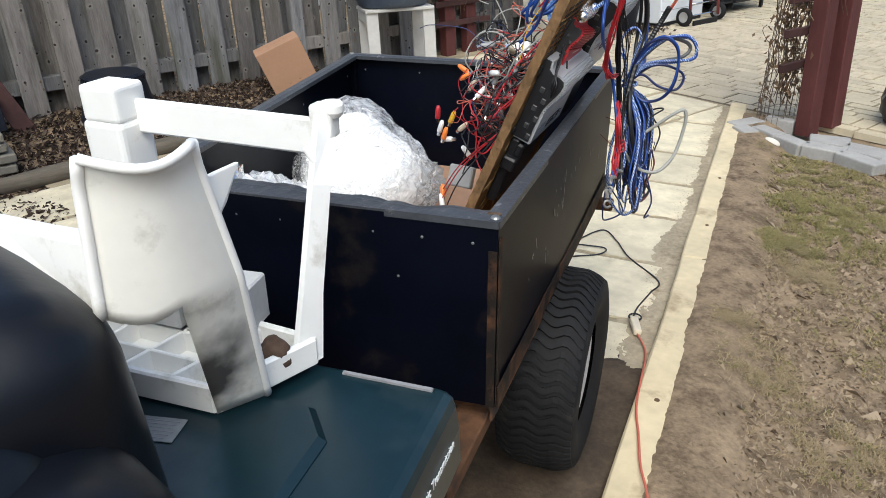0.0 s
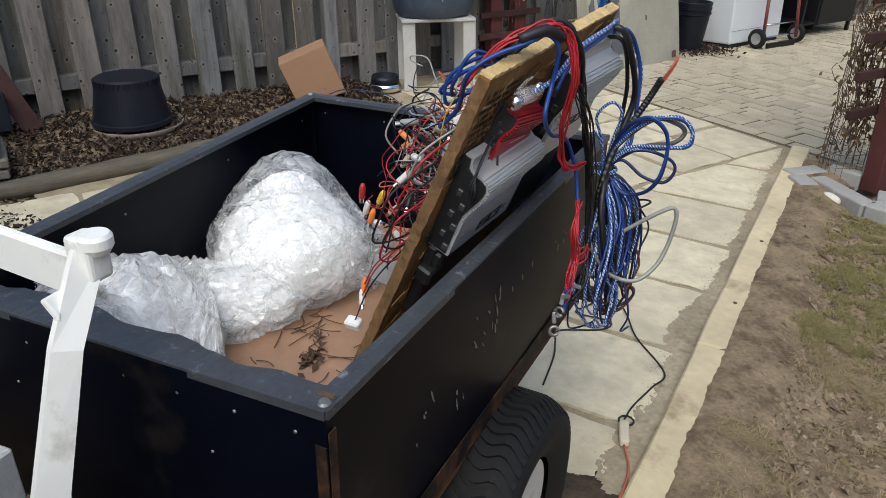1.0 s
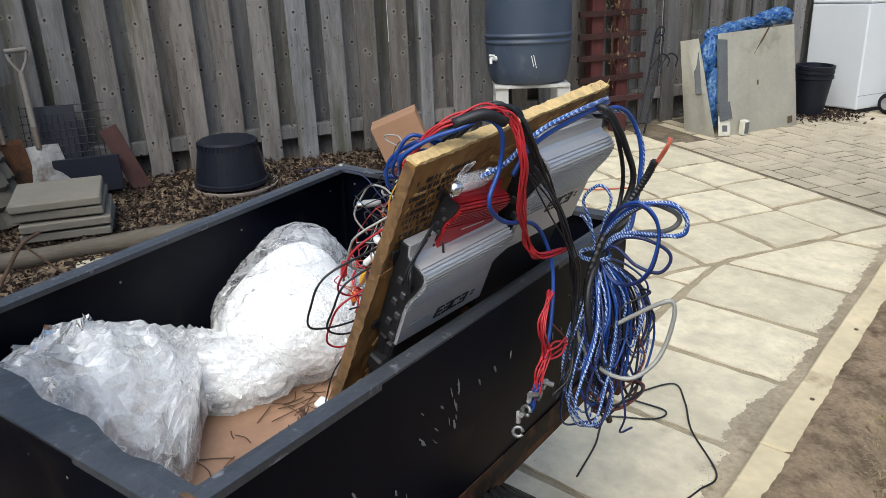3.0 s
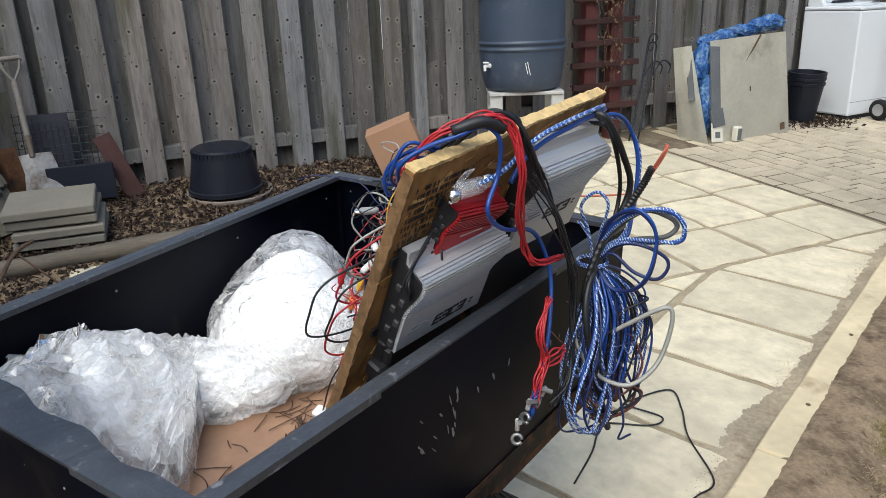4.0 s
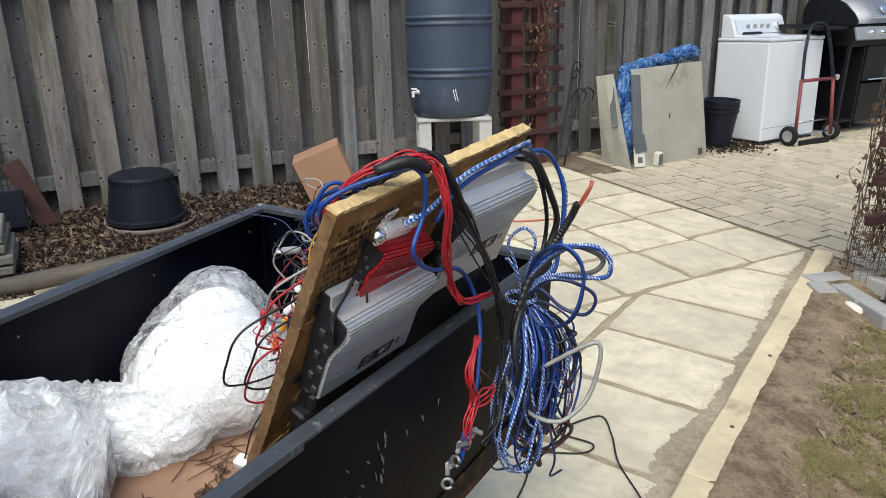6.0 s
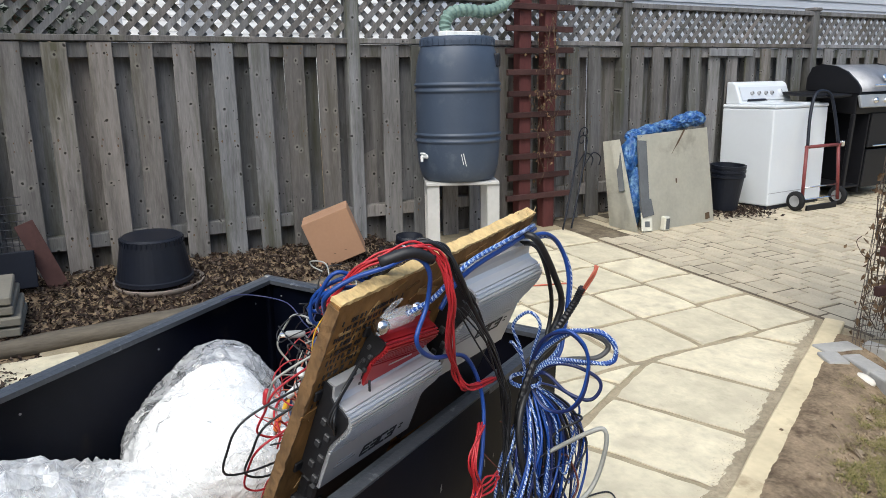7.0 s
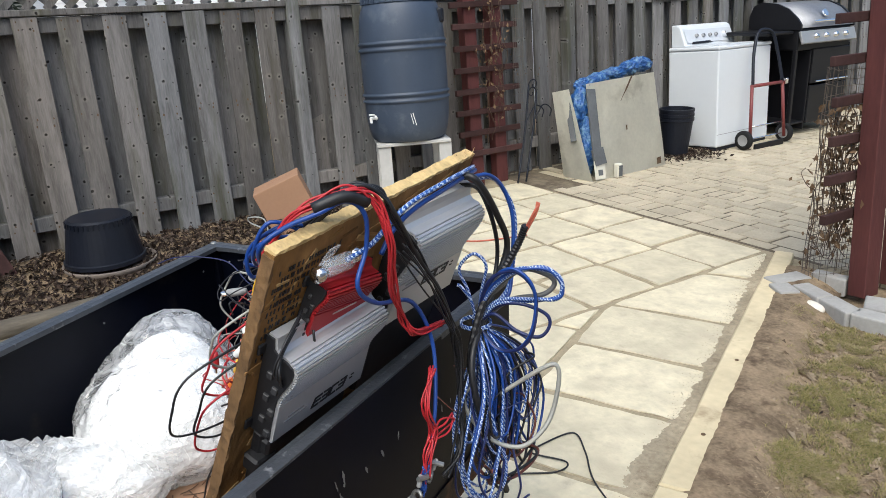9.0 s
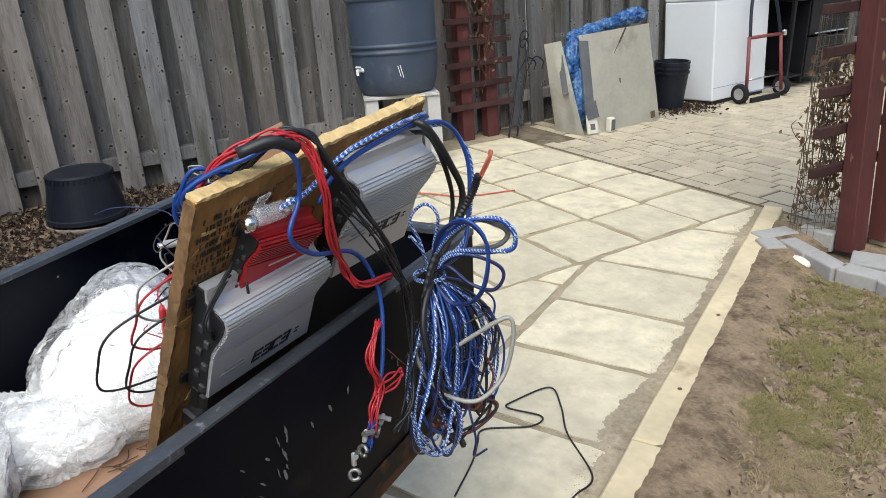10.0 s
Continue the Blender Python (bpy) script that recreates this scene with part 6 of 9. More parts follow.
for i in range(3):
    strand("lead", jitter([bpt(0.09, 0.62, -0.03), bpt(0.05, 0.635, -0.05), bpt(0.035, 0.60, -0.07), bpt(0.06, 0.56, -0.075), bpt(0.11, 0.57, -0.05), bpt(0.14, 0.62, -0.03)], 0.012), 0.0042, M_BLUECABLE, sig)
strand("lead", [bpt(0.14, 0.58, -0.03), bpt(0.09, 0.60, -0.05), bpt(0.05, 0.55, -0.06), bpt(0.06, 0.47, -0.05)], 0.0015, M_YELLOW, sig)


for end in ((3.640, -1.690, 0.635), (3.650, -1.700, 0.620), (3.700, -1.745, 0.600), (3.665, -1.655, 0.665)):
    strand("lead", [bpt(0.09, 0.33, -0.03), Vector(end).lerp(bpt(0.05, 0.30, -0.05), 0.5) + Vector((0, 0, 0.01)), end], 0.0022, rc.choice((M_REDWIRE, M_BLACKCABLE)), sig)


def plug(p, d, mat, tip):
    m = frame_of(p, d, (0.3, 0.2, 1)) @ rot(90, "Y")
    wpart("plug", lathe([(0, -0.017), (0.0035, -0.017), (0.0058, -0.010), (0.0062, 0.010), (0.0045, 0.013), (0, 0.013)], 10, m), mat, sig, "coloured plastic plug", True)
    wpart("plug_tip", lathe([(0, 0.013), (0.0040, 0.013), (0.0040, 0.021), (0, 0.021)], 8, m), tip, sig)


for p, d, mat in (((3.592, -1.655, 0.765), (-0.3, -0.1, -1), M_WHITEPLUG), ((3.598, -1.648, 0.748), (-0.2, -0.2, -1), M_ORANGE), ((3.606, -1.632, 0.785), (-0.3, -0.2, -0.9), M_YELLOW), ((3.594, -1.664, 0.80), (0.0, -0.1, -1), M_REDWIRE),
                  ((3.625, -1.615, 0.765), (-0.6, -0.3, -0.6), M_CREAM), ((3.60, -1.64, 0.735), (0.6, 0.2, 0.1), M_WHITEPLUG), ((3.543, -1.540, 0.872), (0.5, 0.2, -0.3), M_ORANGE), ((3.555, -1.545, 0.858), (0.6, 0.2, 0.4), M_ORANGE),
                  ((3.64, -1.69, 0.63), (0.4, -0.3, -0.9), M_ORANGE), ((3.648, -1.70, 0.612), (0.5, -0.3, -0.8), M_WHITEPLUG), ((3.63, -1.59, 0.86), (0.3, 0.3, 0.6), M_CREAM), ((3.62, -1.60, 0.70), (0.3, 0.3, -0.6), M_WHITEPLUG)):
    plug(p, d, mat, M_CHROME)
for i in range(16):                              # more plug ends among the leads
    q = bpt(rc.uniform(0.10, 0.26), rc.uniform(0.30, 0.47), -0.06 - abs(rc.gauss(0.04, 0.03)))
    plug(q, Vector((rc.gauss(0, 0.5), rc.gauss(0, 0.5), rc.gauss(-0.4, 0.5))), rc.choice((M_WHITEPLUG, M_CREAM, M_WHITEPLUG, M_GREYPLASTIC, M_REDWIRE, M_AMPBLACK)), M_CHROME)
wpart("connector", box((0.030, 0.022, 0.018), at(3.700, -1.745, 0.60) @ rot(30, "Z") @ rot(20, "X"), 0.003), M_WHITEPLUG, sig, "white plastic connector")
wpart("connector", box((0.055, 0.040, 0.014), at(3.68, -1.50, 0.93) @ rot(50, "Z") @ rot(60, "X"), 0.003), M_WHITEPLUG, sig, "white plastic connector block")
wpart("module", box((0.06, 0.05, 0.02), at(3.665, -1.655, 0.665) @ rot(20, "Z") @ rot(65, "X"), 0.003), M_GREYPLASTIC, sig, "grey module box")
for i in range(3):                               # loops of black lead beside the red amplifier
    strand("lead", [bpt(0.06, 0.545 - 0.01 * i, 0.015), bpt(0.02, 0.525 - 0.01 * i, 0.03), bpt(0.005, 0.49, 0.035 + 0.005 * i), bpt(0.03, 0.468 - 0.006 * i, 0.04), bpt(0.07, 0.48, 0.045), bpt(0.075, 0.515, 0.03)], 0.0026, M_BLACKCABLE, loom)

# cord lying on the slabs
cord = thing("extension_cord", (3.4, -0.6, 0), "black extension cord lying loosely on the slabs", "extension cord")
Z = 0.006
strand("cord", [(3.45, -1.02, Z), (3.36, -0.90, Z), (3.30, -0.84, Z), (3.258, -0.786, Z), (3.328, -0.664, Z), (3.308, -0.605, Z), (3.21, -0.66, Z), (3.193, -0.62, Z), (3.20, -0.48, Z), (3.30, -0.52, Z), (3.42, -0.60, Z), (3.60, -0.672, Z), (3.63, -0.76, Z), (3.66, -0.87, Z), (3.69, -0.935, Z + 0.004)], 0.0042, M_BLACKCABLE, cord, n=9)
wpart("socket", box((0.085, 0.026, 0.022), frame_of((3.735, -0.985, 0.016), (0.70, -0.70, 0), (0.7, 0.7, 0)), 0.006, 2), M_CREAM, cord, "dusty pale plug socket")
wpart("socket_ring", tube([(3.700 + 0.02 * math.cos(a), -0.940 + 0.02 * math.sin(a), 0.014) for a in [2 * math.pi * k / 12 for k in range(13)]], 0.003, 5), M_BLACKCABLE, cord)
cord2 = thing("orange_cord", (4.0, -1.35, 0), "faded orange cord running beside the timber kerb", "extension cord")
strand("cord", [(3.765, -1.015, 0.012), (3.828, -1.065, 0.014), (3.875, -1.13, 0.022), (3.925, -1.215, 0.046), (4.0, -1.343, 0.048), (4.075, -1.435, 0.048), (4.142, -1.519, 0.050), (4.22, -1.60, 0.056), (4.30, -1.72, 0.052)], 0.0048, M_REDDULL, cord2, n=9)

# ---- rain barrel on its stand ----
stand = thing("barrel_stand", (0.38, 0.66, 0), "pale grey wooden stand under the rain barrel", "wooden stand")
SM = at(0.35, 0.635, 0) @ rot(-25, "Z")
wpart("top", box((0.44, 0.50, 0.022), SM @ at(0, 0, 0.459), 0.003), M_STAND, stand)
for x, y in ((0.19, -0.20), (0.19, 0.21), (-0.19, -0.20), (-0.19, 0.21)):
    wpart("leg", box((0.03, 0.085, 0.45), SM @ at(x, y, 0.223), 0.003), M_STAND, stand)
wpart("apron", box((0.35, 0.018, 0.07), SM @ at(0, -0.235, 0.41), 0.003), M_STAND, stand)
barrel = thing("rain_barrel", (0.36, 0.62, 0.47), "dark blue-grey plastic rain barrel with moulded hoops", "rain barrel")
R = 0.287
prof = [(0, 0.472), (R * 0.80, 0.472), (R * 0.88, 0.49), (R * 0.95, 0.56), (R * 0.985, 0.64), (R * 0.998, 0.71), (R, 0.728)]
for z in (0.745, 0.785):
    prof += [(R, z - 0.012), (R + 0.011, z - 0.006), (R + 0.011, z + 0.006), (R, z + 0.012)]
prof += [(R, 0.802), (R * 1.003, 0.85), (R * 1.006, 0.93), (R * 1.003, 1.01), (R, 1.058)]
for z in (1.075, 1.115):
    prof += [(R, z - 0.012), (R + 0.011, z - 0.006), (R + 0.011, z + 0.006), (R, z + 0.012)]
prof += [(R, 1.132), (R * 0.99, 1.18), (R * 0.965, 1.25), (R * 0.925, 1.31), (R * 0.87, 1.355), (R * 0.83, 1.375)]
wpart("body", lathe(prof + [(R * 0.81, 1.375), (R * 0.81, 1.33), (0, 1.33)], 48, at(0.36, 0.62, 0)), M_BARREL, barrel, smooth=True)
wpart("lid", lathe([(0, 1.425), (R * 0.80, 1.425), (R * 0.86, 1.418), (R * 0.875, 1.395), (R * 0.875, 1.365), (R * 0.84, 1.365)], 48, at(0.36, 0.62, 0)), M_BARREL, barrel, "black screw lid")
bm = bmesh.new()
for i in range(36):
    a = 2 * math.pi * i / 36
    add_box(bm, (0.008, 0.012, 0.04), at(0.36, 0.62, 1.385) @ rot(math.degrees(a), "Z") @ at(R * 0.88, 0, 0))
tagged(wpart("lid_grip", bm, M_BARREL, barrel), kind="stuff")
wpart("handle_recess", box((0.04, 0.07, 0.09), at(0.36 + 0.20, 0.62 + 0.19, 1.27) @ rot(45, "Z"), 0.012, 2), M_TUB, barrel, "dark moulded hand hole")
for dx, z in ((0, 0.0), (0.012, 0.02), (0.02, -0.01)):
    wpart("scratch", box((0.002, 0.004, 0.07), at(0.622, 0.50 + dx, 0.63 + z) @ rot(-28, "Z") @ rot(12, "X"), 0.0), M_WHITEPL, barrel, "white scuff")
tapm = at(0.415, 0.340, 0.645) @ rot(-78, "Z")
tap = new("tap")
tap.parent = barrel
tap.matrix_basis = barrel.matrix_basis.inverted() @ tapm
part("spout", lathe([(0, -0.03), (0.016, -0.03), (0.016, 0.0), (0.011, 0.004), (0.011, 0.045), (0, 0.045)], 14, rot(90, "Y")), M_WHITEPLUG, tap)
part("lever", box((0.014, 0.05, 0.012), at(0.03, 0, 0.022), 0.004, 2), M_WHITEPLUG, tap)
part("nozzle", lathe([(0, -0.03), (0.009, -0.03), (0.010, 0.0), (0, 0.0)], 12, at(0.04, 0, 0)), M_WHITEPLUG, tap)
tagged(tap, "white plastic tap")
brick = thing("perforated_block", (0.36, 0.62, 1.425), "white perforated block lying on the barrel lid", "perforated block")
wpart("block", box((0.10, 0.28, 0.035), at(0.38, 0.63, 1.444) @ rot(4, "Z"), 0.005), M_WHITEPL, brick)
for i in range(6):
    wpart("hole", box((0.03, 0.022, 0.002), at(0.40, 0.52 + 0.042 * i, 1.4622) @ rot(4, "Z"), 0.0), M_KNOT, brick, "dark hole")
# ribbed downspout hose
HP = spline([(0.36, 0.55, 1.43), (0.35, 0.535, 1.50), (0.34, 0.58, 1.575), (0.33, 0.70, 1.605), (0.30, 0.86, 1.60), (0.24, 1.02, 1.635), (0.20, 1.14, 1.70), (0.18, 1.20, 1.85), (0.18, 1.22, 2.3)], 6)
hs = thing("downspout_hose", (0.36, 0.55, 1.43), "ribbed pale green flexible hose rising from the barrel", "flexible hose")
wpart("hose", tube(HP, [0.036 + 0.009 * (i % 2) for i in range(len(HP))], 14), M_HOSE, hs)

# ---- red-brown trellises ----


def trellis(loc, along, posts, slats, zs, label, top=2.5, slat_x=0.05):
    t = thing("trellis", loc, label, "garden trellis", "red-brown trellises")
    d = Vector((*along, 0)).normalized()
    nrm = Vector((d.y, -d.x, 0))
    o = Vector(loc)
    ang = math.degrees(math.atan2(d.y, d.x))
    for s in posts:
        p = o + d * s
        wpart("post", box((0.105, 0.085, top), at(p.x, p.y, top / 2 - 0.01) @ rot(ang, "Z"), 0.004), M_REDPAINT, t)
    for i, z in enumerate(zs):
        p = o + d * (slats[0] + slats[1]) / 2 + nrm * slat_x
        wpart("slat", box((slats[1] - slats[0] + rng.uniform(-0.03, 0.03), 0.028, 0.042), at(p.x, p.y, z) @ rot(ang, "Z") @ rot(rng.uniform(-0.8, 0.8), "Y"), 0.003), M_REDDARK, t)
    return t


tr1 = trellis((0.16, 1.41, 0), (0, 1), (-0.115, 0.115), (-0.30, 0.30), [0.25 + 0.155 * k for k in range(14)], "red-brown wooden trellis with slats against the fence", 2.45, 0.062)
tr2 = trellis((3.125, 1.52, 0), (0.06, 1), (-0.125, 0.125), (-0.36, 0.30), [0.38 + 0.172 * k for k in range(12)], "red-brown wooden trellis standing beside the lawn", 2.45, -0.062)


def vine(loc, label, n, spread, height, leaf=0.018, leaves=4, seed=1):
    r = random.Random(seed)
    v = thing("dead_vine", loc, label, "climbing plant")
    bm = bmesh.new()
    lf = bmesh.new()
    for i in range(n):
        p = Vector(loc) + Vector((r.uniform(-spread[0], spread[0]), r.uniform(-spread[1], spread[1]), r.uniform(0, height * 0.4)))
        pts = [p]
        for k in range(7):
            p = p + Vector((r.uniform(-0.04, 0.04), r.uniform(-0.04, 0.04), r.uniform(0.02, 0.16)))
            if p.z > height:
                break
            pts.append(p)
            for _ in range(leaves):
                if r.random() < 0.8:
                    q = p + Vector((r.uniform(-0.04, 0.04), r.uniform(-0.04, 0.04), r.uniform(-0.05, 0.05)))
                    s = leaf * r.uniform(0.5, 1.4)
                    m = at(*q) @ Euler((r.uniform(0, 6), r.uniform(0, 6), r.uniform(0, 6))).to_matrix().to_4x4()
                    vs = [lf.verts.new(m @ Vector(c)) for c in ((-s, 0, 0), (-0.2 * s, -0.6 * s, 0.35 * s), (s, 0, 0.1 * s), (-0.1 * s, 0.6 * s, 0.3 * s), (0, 0, -0.05 * s))]
                    for a, b in ((0, 1), (1, 2), (2, 3), (3, 0)):
                        lf.faces.new((vs[a], vs[b], vs[4]))
        if len(pts) > 2:
            add_tube(bm, spline(pts, 3), 0.0022, 4)
    wpart("stem", bm, M_STEM, v)
    lo = wpart("leaves", lf, M_DEADLEAF, v)
    tagged(lo, kind="stuff")
    return v


vine((0.235, 1.41, 0.3), "thin dead vine climbing the red-brown trellis", 14, (0.01, 0.07), 2.0, 0.014, 2, 3)
vine((2.93, 1.45, 0.05), "dead climbing plant with curled brown leaves on wire", 24, (0.07, 0.13), 0.85, 0.018, 4, 4)
vine((3.13, 1.52, 0.6), "sparse dead vine between the red-brown posts", 14, (0.02, 0.10), 1.3, 0.018, 3, 5)


def cage(loc, rx, ry, h, label, mesh=0.05, wire=0.0011, mat=None, seed=2):
    """A bent sheet of wire netting stood on end."""
    r = random.Random(seed)
    c = thing("wire_netting", loc, label, "wire netting")
    n = int(2 * math.pi * max(rx, ry) / mesh)

    def pt(k, z):
        a = 2 * math.pi * k / n
        wob = 0.012 * noise.noise((math.cos(a) * 2, math.sin(a) * 2, z * 4 + seed))
        return Vector(loc) + Vector(((rx + wob) * math.cos(a), (ry + wob) * math.sin(a), z + 0.01 * noise.noise((a * 3, z, seed))))
    for k in range(n):
        wpart("wire", tube([pt(k, h * j / 8) for j in range(9)], wire, 4), M_WIRE, c)
    for j in range(int(h / (mesh * 1.5)) + 1):
        wpart("wire", tube([pt(k, min(h, j * mesh * 1.5)) for k in range(n + 1)], wire, 4), M_WIRE, c)
    return c


cage((2.92, 1.48, 0.0), 0.10, 0.19, 1.02, "rusty wire netting round a dead climbing plant", 0.045, 0.0014)
netb = thing("wire_netting", (0.24, 1.70, 0.3), "rusty wire netting fixed beside the trellis", "wire netting")
for i in range(5):
    wpart("wire", tube([(0.20, 1.64 + 0.022 * i, 0.02), (0.20, 1.64 + 0.022 * i, 1.3)], 0.0012, 4), M_WIRE, netb)
for j in range(18):
    wpart("wire", tube([(0.20, 1.63, 0.03 + 0.07 * j), (0.20, 1.74, 0.03 + 0.07 * j)], 0.0012, 4), M_WIRE, netb)

# ---- stone edging by the right trellis ----
edge = thing("stone_edging", (3.2, 1.15, 0), "grey concrete block edging along the lawn", "garden edging", kind="structure")
for x, y, rz, sx, sy, h in ((2.86, 1.20, -15, 0.10, 0.20, 0.08), (2.935, 1.06, 60, 0.095, 0.12, 0.085), (3.03, 1.13, -20, 0.17, 0.09, 0.085), (3.19, 1.08, -22, 0.18, 0.09, 0.08), (3.36, 1.08, 10, 0.20, 0.10, 0.08), (3.55, 1.05, -15, 0.22, 0.10, 0.08), (3.30, 1.28, 25, 0.20, 0.16, 0.06), (3.50, 1.25, 5, 0.22, 0.16, 0.06), (3.72, 1.12, 0, 0.2, 0.12, 0.08), (2.98, 1.36, 10, 0.16, 0.07, 0.09), (3.92, 1.08, 8, 0.2, 0.12, 0.08), (4.12, 1.10, -6, 0.2, 0.12, 0.08)):
    wpart("block", box((sx, sy, h), at(x, y, h / 2 - 0.03) @ rot(rz, "Z"), 0.008, 2), M_EDGE, edge)
st = blob([((3.10, 1.03, 0.016), (0.052, 0.03, 0.026), -10)], 3, 0.003, 20, 3, floor=-0.02)
tagged(finish("white_stone", st, M_WHITESTONE, smooth=True), "smooth pale cobble lying by the edging", "stone")

# dark folded chair bag and pale cover past the trellis
bagc = thing("black_cover", (3.45, 1.95, 0), "black fabric cover with a grey piping line", "fabric cover")
wpart("cover", blob([((3.52, 1.98, 0.14), (0.24, 0.20, 0.25), 15)], 4, 0.02, 6, 3, floor=0.0), M_TUB, bagc, smooth=True)
wpart("piping", tube(spline([(3.31, 1.83, 0.15), (3.36, 1.79, 0.22), (3.45, 1.775, 0.26), (3.52, 1.775, 0.2)], 6), 0.005, 5), M_GREYTEXT, bagc)
pale = thing("pale_tarp", (3.7, 3.2, 0), "pale beige cover sheet standing behind the trellis", "cover sheet")
wpart("sheet", blob([((3.62, 3.4, 0.35), (0.5, 0.3, 0.55), 10)], 4, 0.05, 4, 6, floor=0.0), M_CREAM, pale, smooth=True)

# ---- leaf bed things ----
cb = thing("cardboard_box", (0.42, -0.30, 0.05), "plain brown cardboard box tipped on its corner", "cardboard box")
cbm = frame_of((0.466, -0.366, 0.207), (0.346, 0.86, 0.374), (0.121, 0.340, -0.923))
wpart("carton", box((0.30, 0.31, 0.20), cbm, 0.003), M_CARD, cb)
wpart("flap_seam", box((0.302, 0.312, 0.003), cbm @ at(0, 0, 0.02), 0.0), M_CARD2, cb, "closed flap seam")
for dx in (-0.03, 0.04):
    wpart("fold_mark", box((0.012, 0.003, 0.0012), cbm @ at(dx, 0.09, -0.1006) @ rot(25, "Z"), 0.0), M_KNOT, cb, "short dark crease")
tub = thing("plant_tub", (0.40, -1.44, 0.04), "upturned black plastic plant tub with ribbed rim", "plant tub")
wpart("shell", lathe([(0, 0.315), (0.155, 0.315), (0.168, 0.305), (0.172, 0.275), (0.205, 0.085), (0.215, 0.08), (0.215, 0.058), (0.20, 0.058)], 48, at(0.40, -1.44, 0)), M_TUB, tub, smooth=False)
for i in range(40):
    a = 2 * math.pi * i / 40
    wpart("rib", box((0.008, 0.008, 0.032), at(0.40, -1.44, 0.288) @ rot(math.degrees(a), "Z") @ at(0.171, 0, 0), 0.0), M_TUB, tub)
sau = thing("plant_saucer", (0.42, -1.42, 0.03), "grey-brown plastic saucer under the plant tub", "plant saucer")
wpart("dish", lathe([(0, 0.034), (0.22, 0.034), (0.245, 0.058), (0.25, 0.055), (0.235, 0.02), (0, 0.02)], 40, at(0.42, -1.42, 0)), M_SAUCER, sau, smooth=True)
bowl = thing("dog_bowl", (0.32, 0.22, 0.0), "steel pet bowl with a black bowl standing in it", "pet bowl")
wpart("steel_bowl", lathe([(0.10, 0.0), (0.115, 0.01), (0.105, 0.05), (0.098, 0.052), (0.09, 0.03), (0, 0.03)], 32, at(0.32, 0.24, 0.0)), M_CHROME, bowl, smooth=True)
wpart("black_bowl", lathe([(0, 0.035), (0.07, 0.035), (0.088, 0.10), (0.092, 0.10), (0.098, 0.052), (0.08, 0.05)], 32, at(0.32, 0.24, 0.0)), M_TUB, bowl, "black plastic bowl", smooth=True)
coil = thing("cable_coil", (0.42, 0.06, 0.0), "small coil of black cable on the ground", "cable coil")
for i in range(4):
    wpart("turn", tube([(0.42 + (0.07 + 0.006 * i) * math.cos(a), 0.06 + (0.07 + 0.005 * i) * math.sin(a), 0.03 + 0.006 * i) for a in [2 * math.pi * k / 20 for k in range(21)]], 0.005, 5), M_BLACKCABLE, coil)
ol = thing("orange_cord", (0.9, 0.15, 0), "orange-red cord lying on the slabs", "extension cord")
wpart("cord", tube(spline([(0.85, -0.25, 0.008), (0.95, 0.05, 0.008), (1.15, 0.3, 0.008), (1.35, 0.45, 0.008), (1.45, 0.75, 0.008)], 8), 0.005, 5), M_REDDULL, ol, smooth=True)

# stack of slabs
stackg = "stacked grey slabs"
for i, (dx, dy, z) in enumerate(((0, 0, 0.03), (0.01, 0.0, 0.083), (-0.01, -0.02, 0.136), (0.0, -0.03, 0.186))):
    ps = finish("paving_slab", box((0.40, 0.41, 0.042), at(0.74 + dx, -2.31 + dy, z + 0.021) @ rot(-4 + 2 * (i % 2), "Z"), 0.006), M_GREYPL)
    tagged(ps, "weathered grey concrete slab in a low stack", "paving slab", stackg)

# garden tools and scraps leaning on the fence
def shovel(grip, joint, toe, wide, mat, label):
    """D-grip, shaft and dished blade along one line from the grip down to the toe."""
    grip, joint, toe = Vector(grip), Vector(joint), Vector(toe)
    d = (joint - grip).normalized()
    side = Vector((0, 1, 0)) - d * d.y
    side.normalize()
    sh = thing("shovel", tuple(grip), label, "shovel")
    neck = grip + d * 0.13
    wpart("shaft", tube([neck, joint], 0.016, 10), M_HANDLE, sh, "worn wooden shaft")
    wpart("socket", tube([joint, joint + d * 0.12], [0.019, 0.014], 10), M_WIRE, sh)
    wpart("grip", tube([grip - side * 0.055, grip + side * 0.055], 0.014, 8), M_HANDLE, sh)
    for q in (-1, 1):
        wpart("fork", tube(spline([grip + side * 0.05 * q, grip + side * 0.038 * q + d * 0.06, neck], 5), 0.008, 6), M_HANDLE, sh)
    bm = bmesh.new()
    top = joint + d * 0.10
    out = side.cross(d)
    vv = []
    for j in range(7):
        v = j / 6
        c = top.lerp(toe, v)
        w = wide * (0.9 + 0.1 * math.sin(math.pi * v)) * (1 - 0.35 * max(0.0, v - 0.75) / 0.25)
        vv.append([bm.verts.new(c + side * w * (k / 6 - 0.5) + out * 0.02 * (2 * k / 6 - 1) ** 2) for k in range(7)])
    for r0, r1 in zip(vv, vv[1:]):
        for k in range(6):
            bm.faces.new((r0[k], r0[k + 1], r1[k + 1], r1[k]))
    bmesh.ops.solidify(bm, geom=list(bm.faces), thickness=0.004)
    wpart("blade", bm, mat, sh, "scuffed steel blade", True)
    return sh


shovel((0.07, -2.448, 0.846), (0.25, -2.425, 0.455), (0.42, -2.38, 0.10), 0.21, M_STEELWORN, "old shovel with a pale steel blade leaning on fence")
shovel((0.04, -2.652, 1.08), (0.27, -2.59, 0.50), (0.42, -2.54, 0.06), 0.19, M_RUST, "tall shovel with a dark rusty blade leaning on fence")


